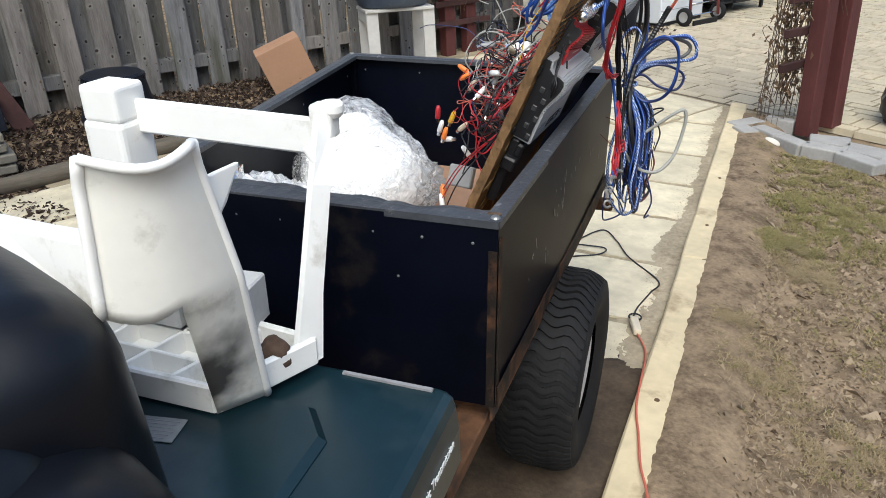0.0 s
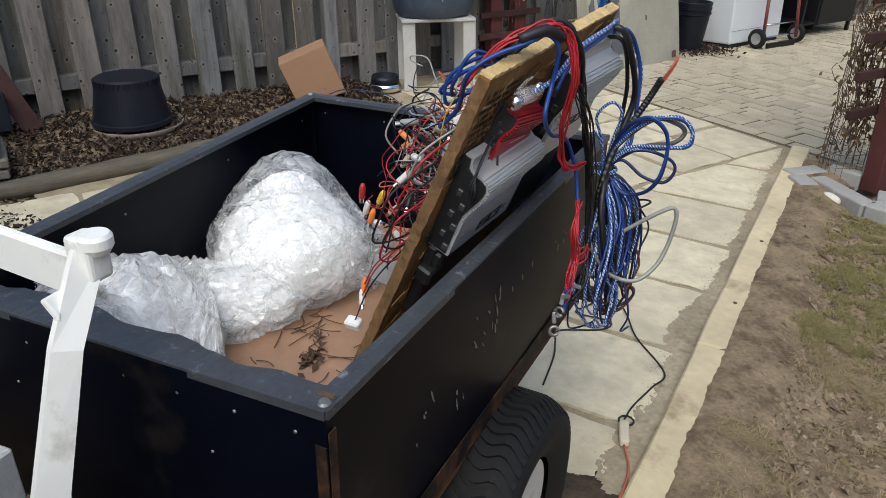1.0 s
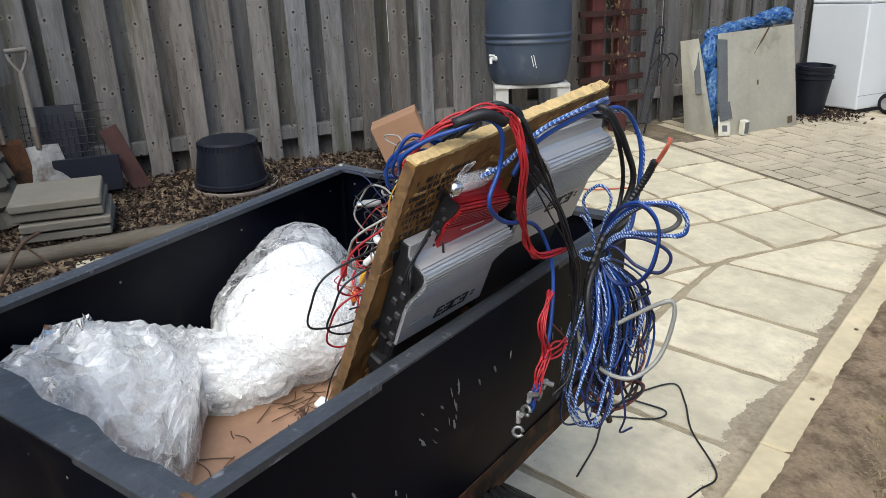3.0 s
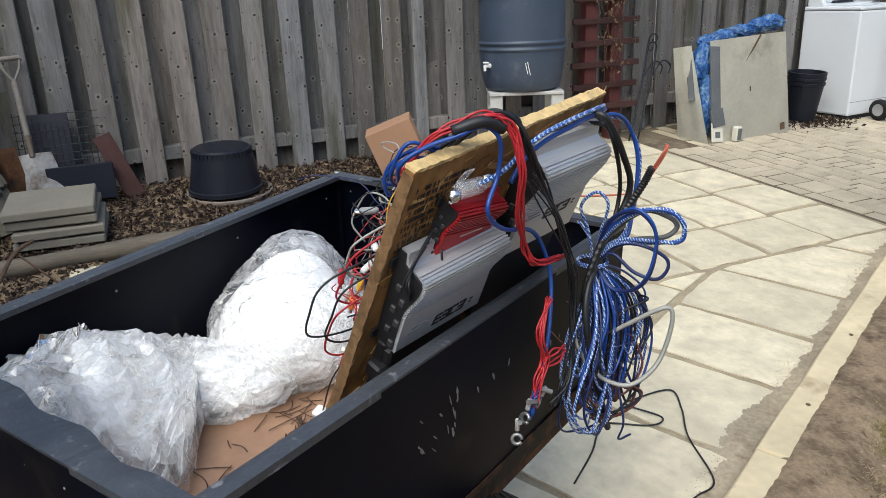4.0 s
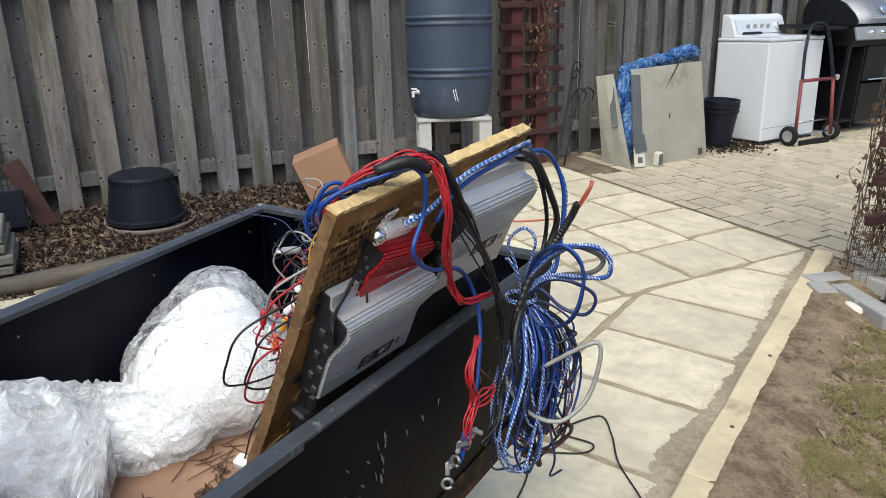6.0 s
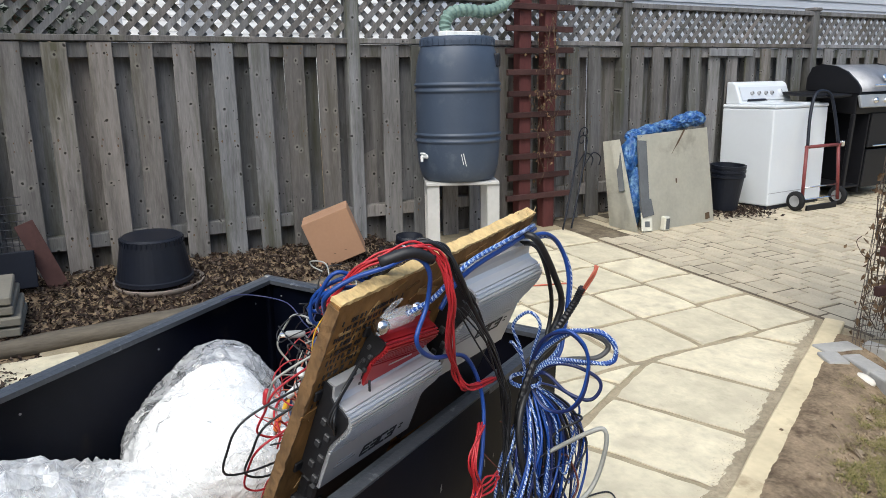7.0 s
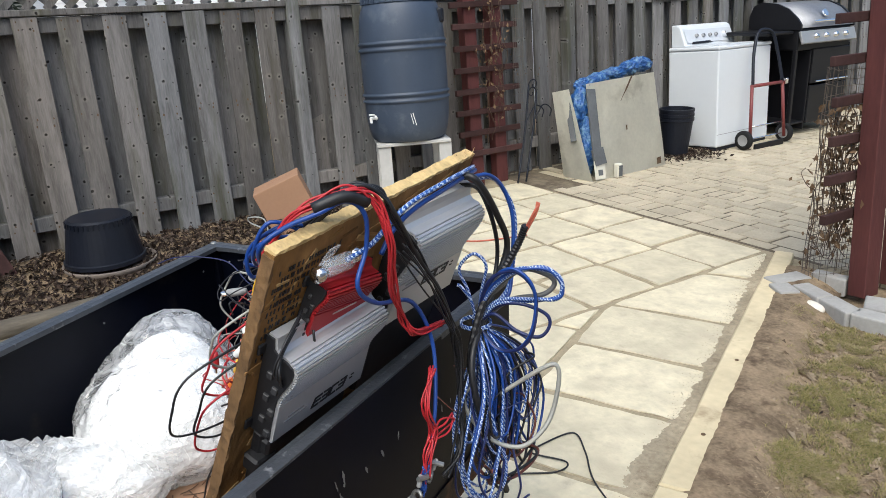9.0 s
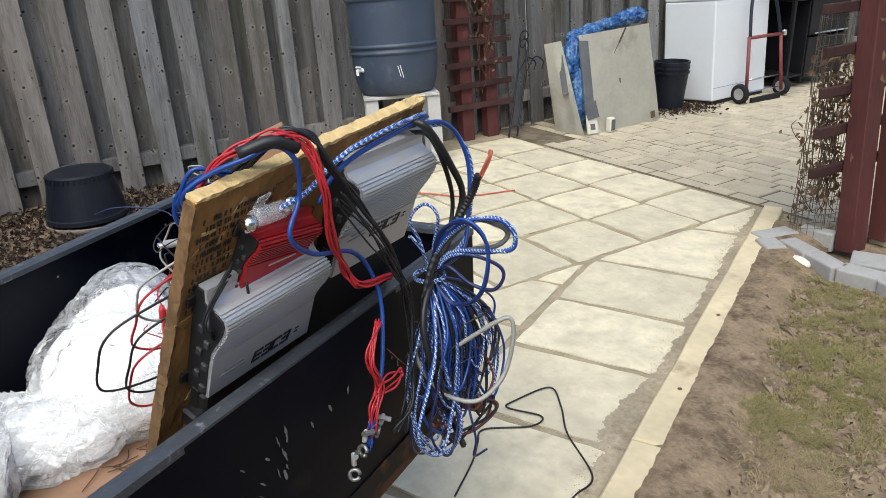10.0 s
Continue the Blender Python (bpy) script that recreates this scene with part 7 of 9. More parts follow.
def scalloped(off, label):
    """A leaning edging slab whose face steps down in rounded scallops, row over row."""
    P0, P1, P2, P3 = (Vector(p) + Vector(off) for p in ((0.80, -2.79, 0.03), (0.62, -2.52, 0.03), (0.36, -2.675, 0.49), (0.45, -2.86, 0.50)))
    nrm = (P1 - P0).cross(P3 - P0).normalized()
    nrm = nrm if nrm.x > 0 else -nrm
    bm = bmesh.new()
    nu, nv = 30, 40
    g = []
    for i in range(nu + 1):
        u = i / nu
        row_ = []
        for j in range(nv + 1):
            v = j / nv
            w = v * 5 + 0.18 * abs(math.sin(u * math.pi * 3))
            bulge = 0.035 * (1 - (w % 1.0)) ** 0.6 + 0.018 * abs(math.sin(u * math.pi * 3))
            p = P0.lerp(P1, u).lerp(P3.lerp(P2, u), v) + nrm * bulge
            row_.append(bm.verts.new(p))
        g.append(row_)
    for c, e in zip(g, g[1:]):
        for k in range(nv):
            bm.faces.new((c[k], c[k + 1], e[k + 1], e[k]))
    bmesh.ops.solidify(bm, geom=list(bm.faces), thickness=0.045)
    return tagged(finish("scalloped_edging", bm, M_GREYPL), label, "edging stone")


scalloped((0.0, 0.0, 0.0), "grey scalloped concrete edging slab leaning on the fence")
scalloped((-0.09, 0.02, 0.02), "grey scalloped concrete edging slab behind another one")
for i, (y, w, x, ln, tilt, mat) in enumerate(((-2.95, 0.10, 0.28, 1.05, 14, M_FENCE), (-3.08, 0.12, 0.34, 0.9, 20, M_FENCE), (-2.84, 0.025, 0.34, 1.0, 16, M_HANDLE))):
    bd = finish("leaning_plank" if w > 0.05 else "tool_handle", box((0.022, w, ln), at(x + 0.04, y, ln * 0.47) @ rot(-tilt, "Y") @ rot(-12, "X"), 0.003), mat)
    tagged(bd, "grey weathered plank leaning against the fence" if w > 0.05 else "worn wooden tool handle leaning against the fence", "plank" if w > 0.05 else "tool handle")
bk = thing("wire_basket", (0.28, -2.28, 0.02), "black wire basket leaning against the fence", "wire basket")
for i in range(15):
    y = -2.49 + 0.03 * i
    wpart("wire", tube([(0.14, y, 0.56 - 0.012 * i), (0.32, y + 0.01, 0.06)], 0.0022, 4), M_TUB, bk)
for j in range(12):
    z = 0.08 + 0.042 * j
    x = 0.31 - (z - 0.06) * 0.36
    wpart("wire", tube([(x, -2.50, z), (x, -2.06 - 0.0 * j, z)], 0.0022, 4), M_TUB, bk)
wpart("tray", box((0.06, 0.34, 0.20), at(0.33, -2.20, 0.18) @ rot(-10, "Y"), 0.004), M_TUB, bk, "dark mesh side")
wpart("back_panel", box((0.010, 0.22, 0.48), at(0.17, -2.33, 0.31) @ rot(-20, "Y"), 0.003), M_TUB, bk, "dull black back panel")
rs = finish("rusty_sheet", box((0.012, 0.10, 0.44), at(0.27, -1.99, 0.21) @ rot(-14, "Y") @ rot(20, "X"), 0.002), M_REDDARK)
tagged(rs, "narrow rust-red board leaning on the fence", "board")
sc = thing("iron_scroll", (2.3, -2.55, 0), "black wrought iron scroll bracket on the ground", "iron bracket")
SP = [(2.35 + 0.05 * (1 - k / 22) * math.cos(k * 0.42), -2.50 + 0.05 * (1 - k / 22) * math.sin(k * 0.42), 0.10 + 0.05 * (1 - k / 22) * math.sin(k * 0.42) * 0.5) for k in range(20)]
wpart("scroll", tube([(2.75, -2.42, 0.015), (2.55, -2.45, 0.03), (2.42, -2.48, 0.06)] + SP, 0.007, 6), M_TUB, sc, smooth=True)
br = thing("dry_branch", (1.35, -2.45, 0), "bent dry branch sticking out of the soil", "branch")
wpart("branch", tube(spline([(1.6, -2.62, -0.02), (1.45, -2.53, 0.10), (1.34, -2.47, 0.17), (1.26, -2.40, 0.19)], 6), [0.009] * 13 + [0.008] * 6, 6), M_STEM, br, smooth=True)
wpart("branch", tube(spline([(1.40, -2.30, 0.0), (1.37, -2.38, 0.08), (1.33, -2.46, 0.16)], 6), 0.005, 5), M_STEM, br, smooth=True)
pl = finish("loose_plank", box((0.55, 0.10, 0.03), at(2.25, -2.62, 0.012) @ rot(62, "Z"), 0.004), M_KERB)
tagged(pl, "short pale plank lying on the soil", "plank")
ls = finish("loose_slab", box((0.36, 0.36, 0.045), at(2.62, -2.56, 0.015) @ rot(35, "Z"), 0.006), M_GREYPL)
tagged(ls, "grey slab lying loose on the soil", "paving slab")

# wrought iron plant hanger by the tarp
ih = thing("plant_hanger", (0.25, 1.75, 0), "black wrought iron plant hangers leaning on the fence", "plant hanger")
for s, y0, top in ((1, 1.72, 0.72), (-1, 1.80, 0.66)):
    pts = [(0.42, y0 - 0.22, 0.02), (0.30, y0 - 0.05, 0.40), (0.22, y0 + 0.05, top)]
    wpart("rod", tube(spline(pts, 6), 0.0075, 6), M_TUB, ih, smooth=True)
    wpart("scroll", tube([(0.22, y0 + 0.05 + s * 0.05 - s * 0.05 * (1 - k / 20) * math.cos(k * 0.4), top + 0.05 * (1 - k / 20) * math.sin(k * 0.4)) for k in range(18)], 0.005, 6), M_TUB, ih, smooth=True)
    wpart("arm", tube(spline([(0.28, y0 - 0.02, 0.46), (0.24, y0 + 0.10, 0.56), (0.23, y0 + 0.19, 0.52), (0.24, y0 + 0.17, 0.46)], 6), 0.005, 6), M_TUB, ih, smooth=True)

# ---- beige panels with a blue tarp ----


def panel(name, pts, t, mat, label):
    """A stiff sheet on four corners, given counter-clockwise as seen from outside."""
    P = [Vector(p) for p in pts]
    nrm = (P[1] - P[0]).cross(P[3] - P[0]).normalized()
    bm = bmesh.new()
    n = 10
    g = [[bm.verts.new(P[0].lerp(P[1], i / n).lerp(P[3].lerp(P[2], i / n), j / n) + nrm * 0.006 * math.sin(i * 0.9) * math.sin(j * 0.6)) for j in range(n + 1)] for i in range(n + 1)]
    for i in range(n):
        for j in range(n):
            bm.faces.new((g[i][j], g[i + 1][j], g[i + 1][j + 1], g[i][j + 1]))
    bmesh.ops.solidify(bm, geom=list(bm.faces), thickness=t)
    ob = finish(name, bm, mat)
    return tagged(ob, label, "plastic panel", "old hot tub cover panels")


pa = panel("beige_panel", [(0.715, 2.03, 0.0), (0.665, 2.865, 0.0), (0.57, 2.78, 0.757), (0.50, 2.105, 0.717)], 0.025, M_BEIGE, "stained beige plastic panel leaning upright on the pavers")
PA = frame_of((0.715, 2.03, 0.0), (-0.05, 0.835, 0.0), (-0.15, 0.0, 0.73))     # along the foot, up the sheet


def on_panel(u, v, w=0.0):
    """A spot on the wide panel: u along the foot and v up, both from 0 to 1."""
    a, b = Vector((0.715, 2.03, 0)).lerp(Vector((0.665, 2.865, 0)), u), Vector((0.50, 2.105, 0.717)).lerp(Vector((0.57, 2.78, 0.757)), u)
    return a.lerp(b, v) + PA.to_3x3() @ Vector((0, 0, w))


def bar_on(name, u0, v0, u1, v1, wide, proud, mat, lab=""):
    a, b = on_panel(u0, v0), on_panel(u1, v1)
    m = frame_of((a + b) / 2, b - a, PA.to_3x3() @ Vector((1, 0, 0)))
    n = PA.to_3x3() @ Vector((0, 0, 1))
    m.translation += n * proud / 2
    wd = wide
    return part(name, box(((b - a).length, wd, max(0.003, proud)), m, 0.001), mat, pa, lab)


M_HINGE = material("dark_grey_strip", (0.11, 0.115, 0.12), 0.6, var=0.25, scale=8, grain=50, bump=0.05, spec=0.3)
bar_on("hinge_strip", 0.045, 0.30, 0.045, 0.94, 0.090, 0.016, M_HINGE, "dark grey edge strip")
bar_on("hinge_strip", 0.075, 0.16, 0.045, 0.33, 0.120, 0.022, M_HINGE, "bent lower end of the dark grey strip")
bar_on("foot_bracket", 0.06, 0.01, 0.06, 0.20, 0.11, 0.012, M_BEIGE)
bar_on("bracket_hole", 0.06, 0.05, 0.06, 0.11, 0.05, 0.014, M_HINGE)
part("foot", box((0.05, 0.055, 0.11), at(0.725, 2.255, 0.055), 0.006), M_BEIGE, pa)
part("foot_hole", box((0.008, 0.038, 0.085), at(0.750, 2.258, 0.055), 0.002), M_HINGE, pa)
bar_on("bracket_hole", 0.91, 0.03, 0.91, 0.10, 0.05, 0.006, M_KNOT)
bar_on("crack", 0.46, 0.76, 0.66, 1.0, 0.016, 0.004, M_KNOT, "dark split in the panel")
bar_on("chip", 0.50, 0.46, 0.50, 0.51, 0.012, 0.004, M_KNOT)
pb = panel("beige_panel", [(0.42, 1.965, 0.0), (0.705, 2.005, 0.0), (0.44, 1.985, 0.685), (0.375, 1.875, 0.665)], 0.025, M_BEIGE, "stained beige plastic panel turned edge-on beside the tarp")
part("edge_strip", box((0.010, 0.045, 0.30), frame_of((0.490, 1.965, 0.44), (0.5, -0.86, 0.2), (-0.20, 0.0, 0.68)) @ rot(90, "X"), 0.002), M_HINGE, pb, "dark grey strip")
tarp = thing("blue_tarp", (0.42, 2.3, 0), "crumpled blue tarpaulin stuffed between the panels", "tarpaulin")
for c, rd, rz, sd in (((0.545, 2.085, 0.22), (0.055, 0.045, 0.24), 30, 3), ((0.455, 2.095, 0.52), (0.055, 0.06, 0.19), 10, 5), ((0.43, 2.16, 0.70), (0.05, 0.09, 0.035), 10, 4), ((0.43, 2.30, 0.735), (0.05, 0.12, 0.030), 6, 14), ((0.44, 2.46, 0.765), (0.055, 0.13, 0.028), -4, 6), ((0.46, 2.62, 0.80), (0.05, 0.11, 0.035), 8, 8), ((0.45, 2.74, 0.815), (0.06, 0.09, 0.040), -10, 9)):
    wpart("fold", blob([(c, rd, rz)], 5, 0.034, 34, sd, floor=0.01, film_skin=True), M_TARP, tarp)
wpart("fold", blob([((0.34, 2.4, 0.36), (0.10, 0.38, 0.36), 0)], 5, 0.03, 16, 12, floor=0.01, film_skin=True), M_TARP, tarp)

# ---- bucket, washer, hand truck, grill ----
bu = thing("bucket", (0.46, 3.28, 0), "stack of black plastic buckets on bare mulch", "bucket")
for i in range(3):
    z = 0.04 * i
    wpart("bucket", lathe([(0, 0.02 + z), (0.110, 0.02 + z), (0.140 + 0.003 * i, 0.30 + z), (0.149, 0.305 + z), (0.149, 0.325 + z), (0.136, 0.325 + z), (0.105, 0.03 + z), (0, 0.03 + z)], 32, at(0.44, 3.24, 0)), M_TUB, bu)
wa = thing("washing_machine", (0.30, 4.0, 0), "white top-loading washing machine with a control console", "washing machine")
WC, WF = Vector((0.61, 3.59, 0)), Vector((-0.06, 0.998, 0)).normalized()
WD = Vector((-WF.y, WF.x, 0))
W_, D_, H0 = 0.80, 0.52, 0.905


def wbox(u0, u1, d0, d1, z0, z1, bevel=0.0, tilt=0.0):
    c = WC + WF * (u0 + u1) / 2 + WD * (d0 + d1) / 2 + UP * (z0 + z1) / 2
    return box((u1 - u0, d1 - d0, z1 - z0), frame_of(c, WF, WD) @ rot(tilt, "X"), bevel, 2)


wpart("cabinet", wbox(0, W_, 0, D_, 0.03, H0 - 0.035, 0.012), M_WHITE, wa)
wpart("base", wbox(0.01, W_ - 0.01, 0.012, D_ - 0.01, 0.0, 0.035, 0.0), M_TUB, wa, "dark base")
wpart("top", wbox(-0.004, W_ + 0.004, -0.006, D_, H0 - 0.033, H0, 0.012), M_WHITE, wa)
wpart("door", wbox(0.08, W_ - 0.06, 0.05, D_ - 0.20, H0 + 0.001, H0 + 0.008, 0.003), M_WHITE, wa, "closed lid")
bm = bmesh.new()
pf = [(D_ - 0.17, H0), (D_ - 0.10, H0 + 0.175), (D_ - 0.065, H0 + 0.195), (D_ - 0.01, H0 + 0.195), (D_ - 0.01, H0)]
A = [bm.verts.new(WC + WF * 0.02 + WD * d + UP * z) for d, z in pf]
B = [bm.verts.new(WC + WF * (W_ - 0.02) + WD * d + UP * z) for d, z in pf]
for i in range(5):
    bm.faces.new((A[i], A[(i + 1) % 5], B[(i + 1) % 5], B[i]))
bm.faces.new(A[::-1])
bm.faces.new(B)
bmesh.ops.bevel(bm, geom=list(bm.edges), offset=0.012, segments=2, affect="EDGES", profile=0.5)
wpart("console", bm, M_WHITE, wa)
face = frame_of(WC + WF * (W_ / 2) + WD * (D_ - 0.138) + UP * (H0 + 0.088), WF, Vector((WD.x * 0.07, WD.y * 0.07, 0.175)))
wpart("fascia", box((W_ - 0.10, 0.125, 0.004), face @ at(0, 0, 0.004), 0.001), M_FASCIA, wa, "pale grey control panel")
for i, (x, r_) in enumerate(((-0.20, 0.018), (-0.10, 0.018), (0.0, 0.018), (0.09, 0.018), (0.225, 0.036))):
    k_ = new("knob")
    k_.parent = wa
    k_.matrix_basis = wa.matrix_basis.inverted() @ face @ at(x, 0.0, 0.005)
    part("dial", lathe([(0, 0.022), (r_ * 0.8, 0.022), (r_, 0.004), (r_, 0)], 20), M_GREYPLASTIC if i < 4 else M_FASCIA, k_, smooth=True)
    part("pointer", box((0.004, r_ * 1.2, 0.003), at(0, 0, 0.023), 0.0), M_TUB, k_)
wpart("seam", wbox(0.0, W_, -0.002, 0.0, 0.14, 0.144), M_GREYTEXT, wa)
hb = thing("black_hose", tuple(WC + WF * 0.3 + WD * 0.3 + UP * 0.92), "black hose lying across the washer lid", "hose")
wpart("hose", tube(spline([WC + WF * 0.12 + WD * 0.36 + UP * 0.937, WC + WF * 0.35 + WD * 0.36 + UP * 0.938, WC + WF * 0.56 + WD * 0.40 + UP * 0.94, WC + WF * 0.63 + WD * 0.46 + UP * 1.0, WC + WF * 0.60 + WD * 0.47 + UP * 1.05], 7), 0.012, 7), M_TUB, hb, smooth=True)

ht = thing("hand_truck", (0.74, 4.1, 0), "red steel hand truck with black loop handle", "hand truck")
hx = 0.72
yl, yr = 3.86, 4.36
for y in (yl, yr):
    wpart("upright", tube([(hx + 0.03, y, 0.06), (hx - 0.02, y + (0.03 if y == yl else -0.03), 0.55)], 0.015, 8), M_REDMETAL, ht, smooth=True)
wpart("crossbar", tube([(hx - 0.02, yl + 0.02, 0.55), (hx - 0.02, yr - 0.02, 0.55)], 0.015, 8), M_REDMETAL, ht, smooth=True)
wpart("crossbar", tube([(hx + 0.02, yl, 0.20), (hx + 0.02, yr, 0.20)], 0.007, 6), M_CHROME, ht, smooth=True)
wpart("toe_plate", box((0.02, 0.42, 0.05), at(hx + 0.05, 4.11, 0.02), 0.004), M_GRILL, ht)
wpart("handle", tube(spline([(hx - 0.02, yl + 0.04, 0.55), (hx - 0.08, yl + 0.10, 0.80), (hx - 0.12, yl + 0.18, 0.97), (hx - 0.13, (yl + yr) / 2 + 0.02, 1.015), (hx - 0.12, yr - 0.10, 0.98), (hx - 0.08, yr - 0.05, 0.80), (hx - 0.02, yr - 0.03, 0.55)], 6), 0.014, 8), M_TUB, ht, "black padded loop handle", True)
for y in (yl - 0.045, yr + 0.045):
    w_ = new("wheel")
    w_.parent = ht
    w_.matrix_basis = ht.matrix_basis.inverted() @ at(hx, y, 0.085) @ rot(90, "X")
    part("tyre", lathe([(0.05, -0.022), (0.078, -0.022), (0.086, -0.01), (0.086, 0.01), (0.078, 0.022), (0.05, 0.022)], 24), M_RUBBER, w_, smooth=True)
    part("rim", lathe([(0, 0.012), (0.05, 0.020), (0.05, -0.020), (0, -0.012)], 20), M_GREYPLASTIC, w_)
wpart("axle", tube([(hx, yl - 0.05, 0.085), (hx, yr + 0.05, 0.085)], 0.007, 6), M_CHROME, ht)
wpart("clip", box((0.03, 0.04, 0.05), at(hx, yr - 0.01, 0.56), 0.006), M_CHROME, ht)

gr = thing("gas_grill", (0.45, 5.15, 0), "black gas grill with a stainless steel hood", "gas grill")
gx0, gx1, gy0, gy1 = 0.10, 0.62, 4.62, 5.50
wpart("cabinet_side", box((gx1 - gx0, 0.02, 0.74), at((gx0 + gx1) / 2, gy1, 0.46), 0.004), M_GRILL, gr)
wpart("cabinet_side", box((gx1 - gx0, 0.02, 0.74), at((gx0 + gx1) / 2, gy0 + 0.24, 0.42), 0.004), M_GRILL, gr)
wpart("cabinet_back", box((0.02, gy1 - gy0, 0.66), at(gx0, (gy0 + gy1) / 2, 0.42), 0.004), M_GRILL, gr)
wpart("cabinet_door", box((0.02, gy1 - gy0 - 0.26, 0.36), at(gx1, (gy0 + gy1) / 2 + 0.13, 0.28), 0.006), M_GRILL, gr)
wpart("drawer", box((0.02, gy1 - gy0 - 0.26, 0.32), at(gx1, (gy0 + gy1) / 2 + 0.13, 0.64), 0.006), M_GRILL, gr)
wpart("door_handle", tube([(gx1 + 0.035, gy0 + 0.30, 0.50), (gx1 + 0.035, gy1 - 0.04, 0.50)], 0.009, 8), M_CHROME, gr)
wpart("shelf", box((gx1 - gx0, gy1 - gy0, 0.02), at((gx0 + gx1) / 2, (gy0 + gy1) / 2, 0.12), 0.004), M_GRILL, gr)
for x in (gx0, gx1 - 0.02):
    for y in (gy0 + 0.02, gy1 - 0.02):
        wpart("leg", box((0.035, 0.035, 0.80), at(x, y, 0.40), 0.004), M_GRILL, gr)
wpart("firebox", box((gx1 - gx0, gy1 - gy0 - 0.02, 0.20), at((gx0 + gx1) / 2, (gy0 + gy1) / 2, 0.895), 0.015, 2), M_GRILL, gr)
for y in (gy0 + 0.008, gy1 - 0.008):
    wpart("hood_end", prism([(gx0 - 0.004, 0.985), (gx1 + 0.026, 0.985), (gx1 + 0.02, 1.035), (gx1 - 0.025, 1.09), (gx1 - 0.125, 1.172), (gx1 - 0.238, 1.217), (gx0 + 0.13, 1.232), (gx0 + 0.035, 1.196), (gx0 - 0.004, 1.10)], -0.012, 0.012), M_GRILL, gr, "black hood end cap").matrix_basis = Matrix.Translation(Vector((0, y, 0)) - gr.matrix_basis.translation) @ Matrix(((1, 0, 0, 0), (0, 0, 1, 0), (0, 1, 0, 0), (0, 0, 0, 1))) @ Matrix.Translation(gr.matrix_basis.translation)
wpart("control_panel", box((0.03, gy1 - gy0, 0.12), at(gx1 + 0.03, (gy0 + gy1) / 2, 0.915) @ rot(-20, "Y"), 0.008, 2), M_STEEL, gr, "stainless steel control panel")
for i in range(4):
    wpart("knob", lathe([(0, 0.03), (0.022, 0.03), (0.026, 0)], 16, at(gx1 + 0.045, gy0 + 0.20 + 0.16 * i, 0.92) @ rot(70, "Y")), M_CHROME, gr, smooth=True)
hood = bmesh.new()
hp = [(gx1 + 0.02, 1.00), (gx1 + 0.015, 1.03), (gx1 - 0.03, 1.085), (gx1 - 0.13, 1.165), (gx1 - 0.24, 1.21), (gx0 + 0.13, 1.225), (gx0 + 0.04, 1.19), (gx0, 1.10), (gx0, 1.00)]
A = [hood.verts.new((x, gy0 + 0.02, z)) for x, z in hp]
B = [hood.verts.new((x, gy1 - 0.02, z)) for x, z in hp]
for i in range(8):
    hood.faces.new((A[i], A[i + 1], B[i + 1], B[i]))
hood.faces.new(A[::-1])
hood.faces.new(B)
for e in hood.edges:
    e.smooth = e.calc_face_angle(0) < 0.7
wpart("hood", hood, M_HOOD, gr, "stainless steel hood", True)
wpart("hood_handle", tube([(gx1 + 0.045, gy0 + 0.16, 1.055), (gx1 + 0.045, gy1 - 0.16, 1.055)], 0.012, 8), M_CHROME, gr)
wpart("side_shelf", box((gx1 - gx0 - 0.06, 0.40, 0.03), at((gx0 + gx1) / 2, gy0 - 0.22, 0.965), 0.008), M_GRILL, gr, "black side shelf")
wpart("gauge", lathe([(0, 0.01), (0.035, 0.01), (0.04, 0)], 20, at(gx1 - 0.03, (gy0 + gy1) / 2, 1.12) @ rot(60, "Y")), M_CHROME, gr)

# ---- the garden tractor ----
tractor = thing("garden_tractor", (4.0, -2.7, 0), "dark green garden tractor with a black seat", "garden tractor")
TA = Vector((0.52, -0.854, 0)).normalized()      # forward
TB = Vector((0.854, 0.52, 0)).normalized()       # to its right
D0 = Vector((4.205, -2.155, 0.62))               # rear right corner of the fender deck


def tpt(u, v, z):
    """u forward of the rear edge, v left of the right edge."""
    p = D0 + TA * u - TB * v
    return Vector((p.x, p.y, z))


# fender deck: one bent section, drawn forward from the rear edge
SEC = [(-0.020, 0.50), (-0.018, 0.56), (-0.012, 0.598), (-0.006, 0.611), (0.004, 0.619), (0.016, 0.621), (0.90, 0.621), (0.90, 0.600), (0.02, 0.600), (0.0, 0.585), (-0.006, 0.50)]
bm = bmesh.new()
ends = []
for u in (0.0, 0.006, 0.95):
    ins = 0.003 if u == 0.0 else 0.0
    ends.append([bm.verts.new(tpt(u, v + (ins if z < 0.61 else 0), z - (ins if z > 0.61 else 0))) for v, z in SEC])
for a, b in zip(ends, ends[1:]):
    for k in range(len(SEC)):
        l = (k + 1) % len(SEC)
        bm.faces.new((a[k], a[l], b[l], b[k]))
bm.faces.new(ends[0][::-1])
bm.faces.new(ends[-1])
wpart("fender_deck", bm, M_GREEN, tractor)
pan = prism([tuple(tpt(u, v, 0).xy) for u, v in ((0.10, 0.80), (0.10, 0.16), (0.155, 0.115), (0.93, 0.115), (0.93, 0.80))], 0.61, 0.633, 0.010)
wpart("raised_pan", pan, M_GREEN, tractor)
wpart("rear_skirt", box((0.90, 0.012, 0.10), frame_of(tpt(0.004, 0.44, 0.552), TB, TA), 0.003), M_GREEN, tractor)
wpart("edge_strip", box((0.14, 0.006, 0.004), frame_of(tpt(0.012, 0.09, 0.6235), TB, TA), 0.0), M_GREYTEXT, tractor, "pale scraped edge")
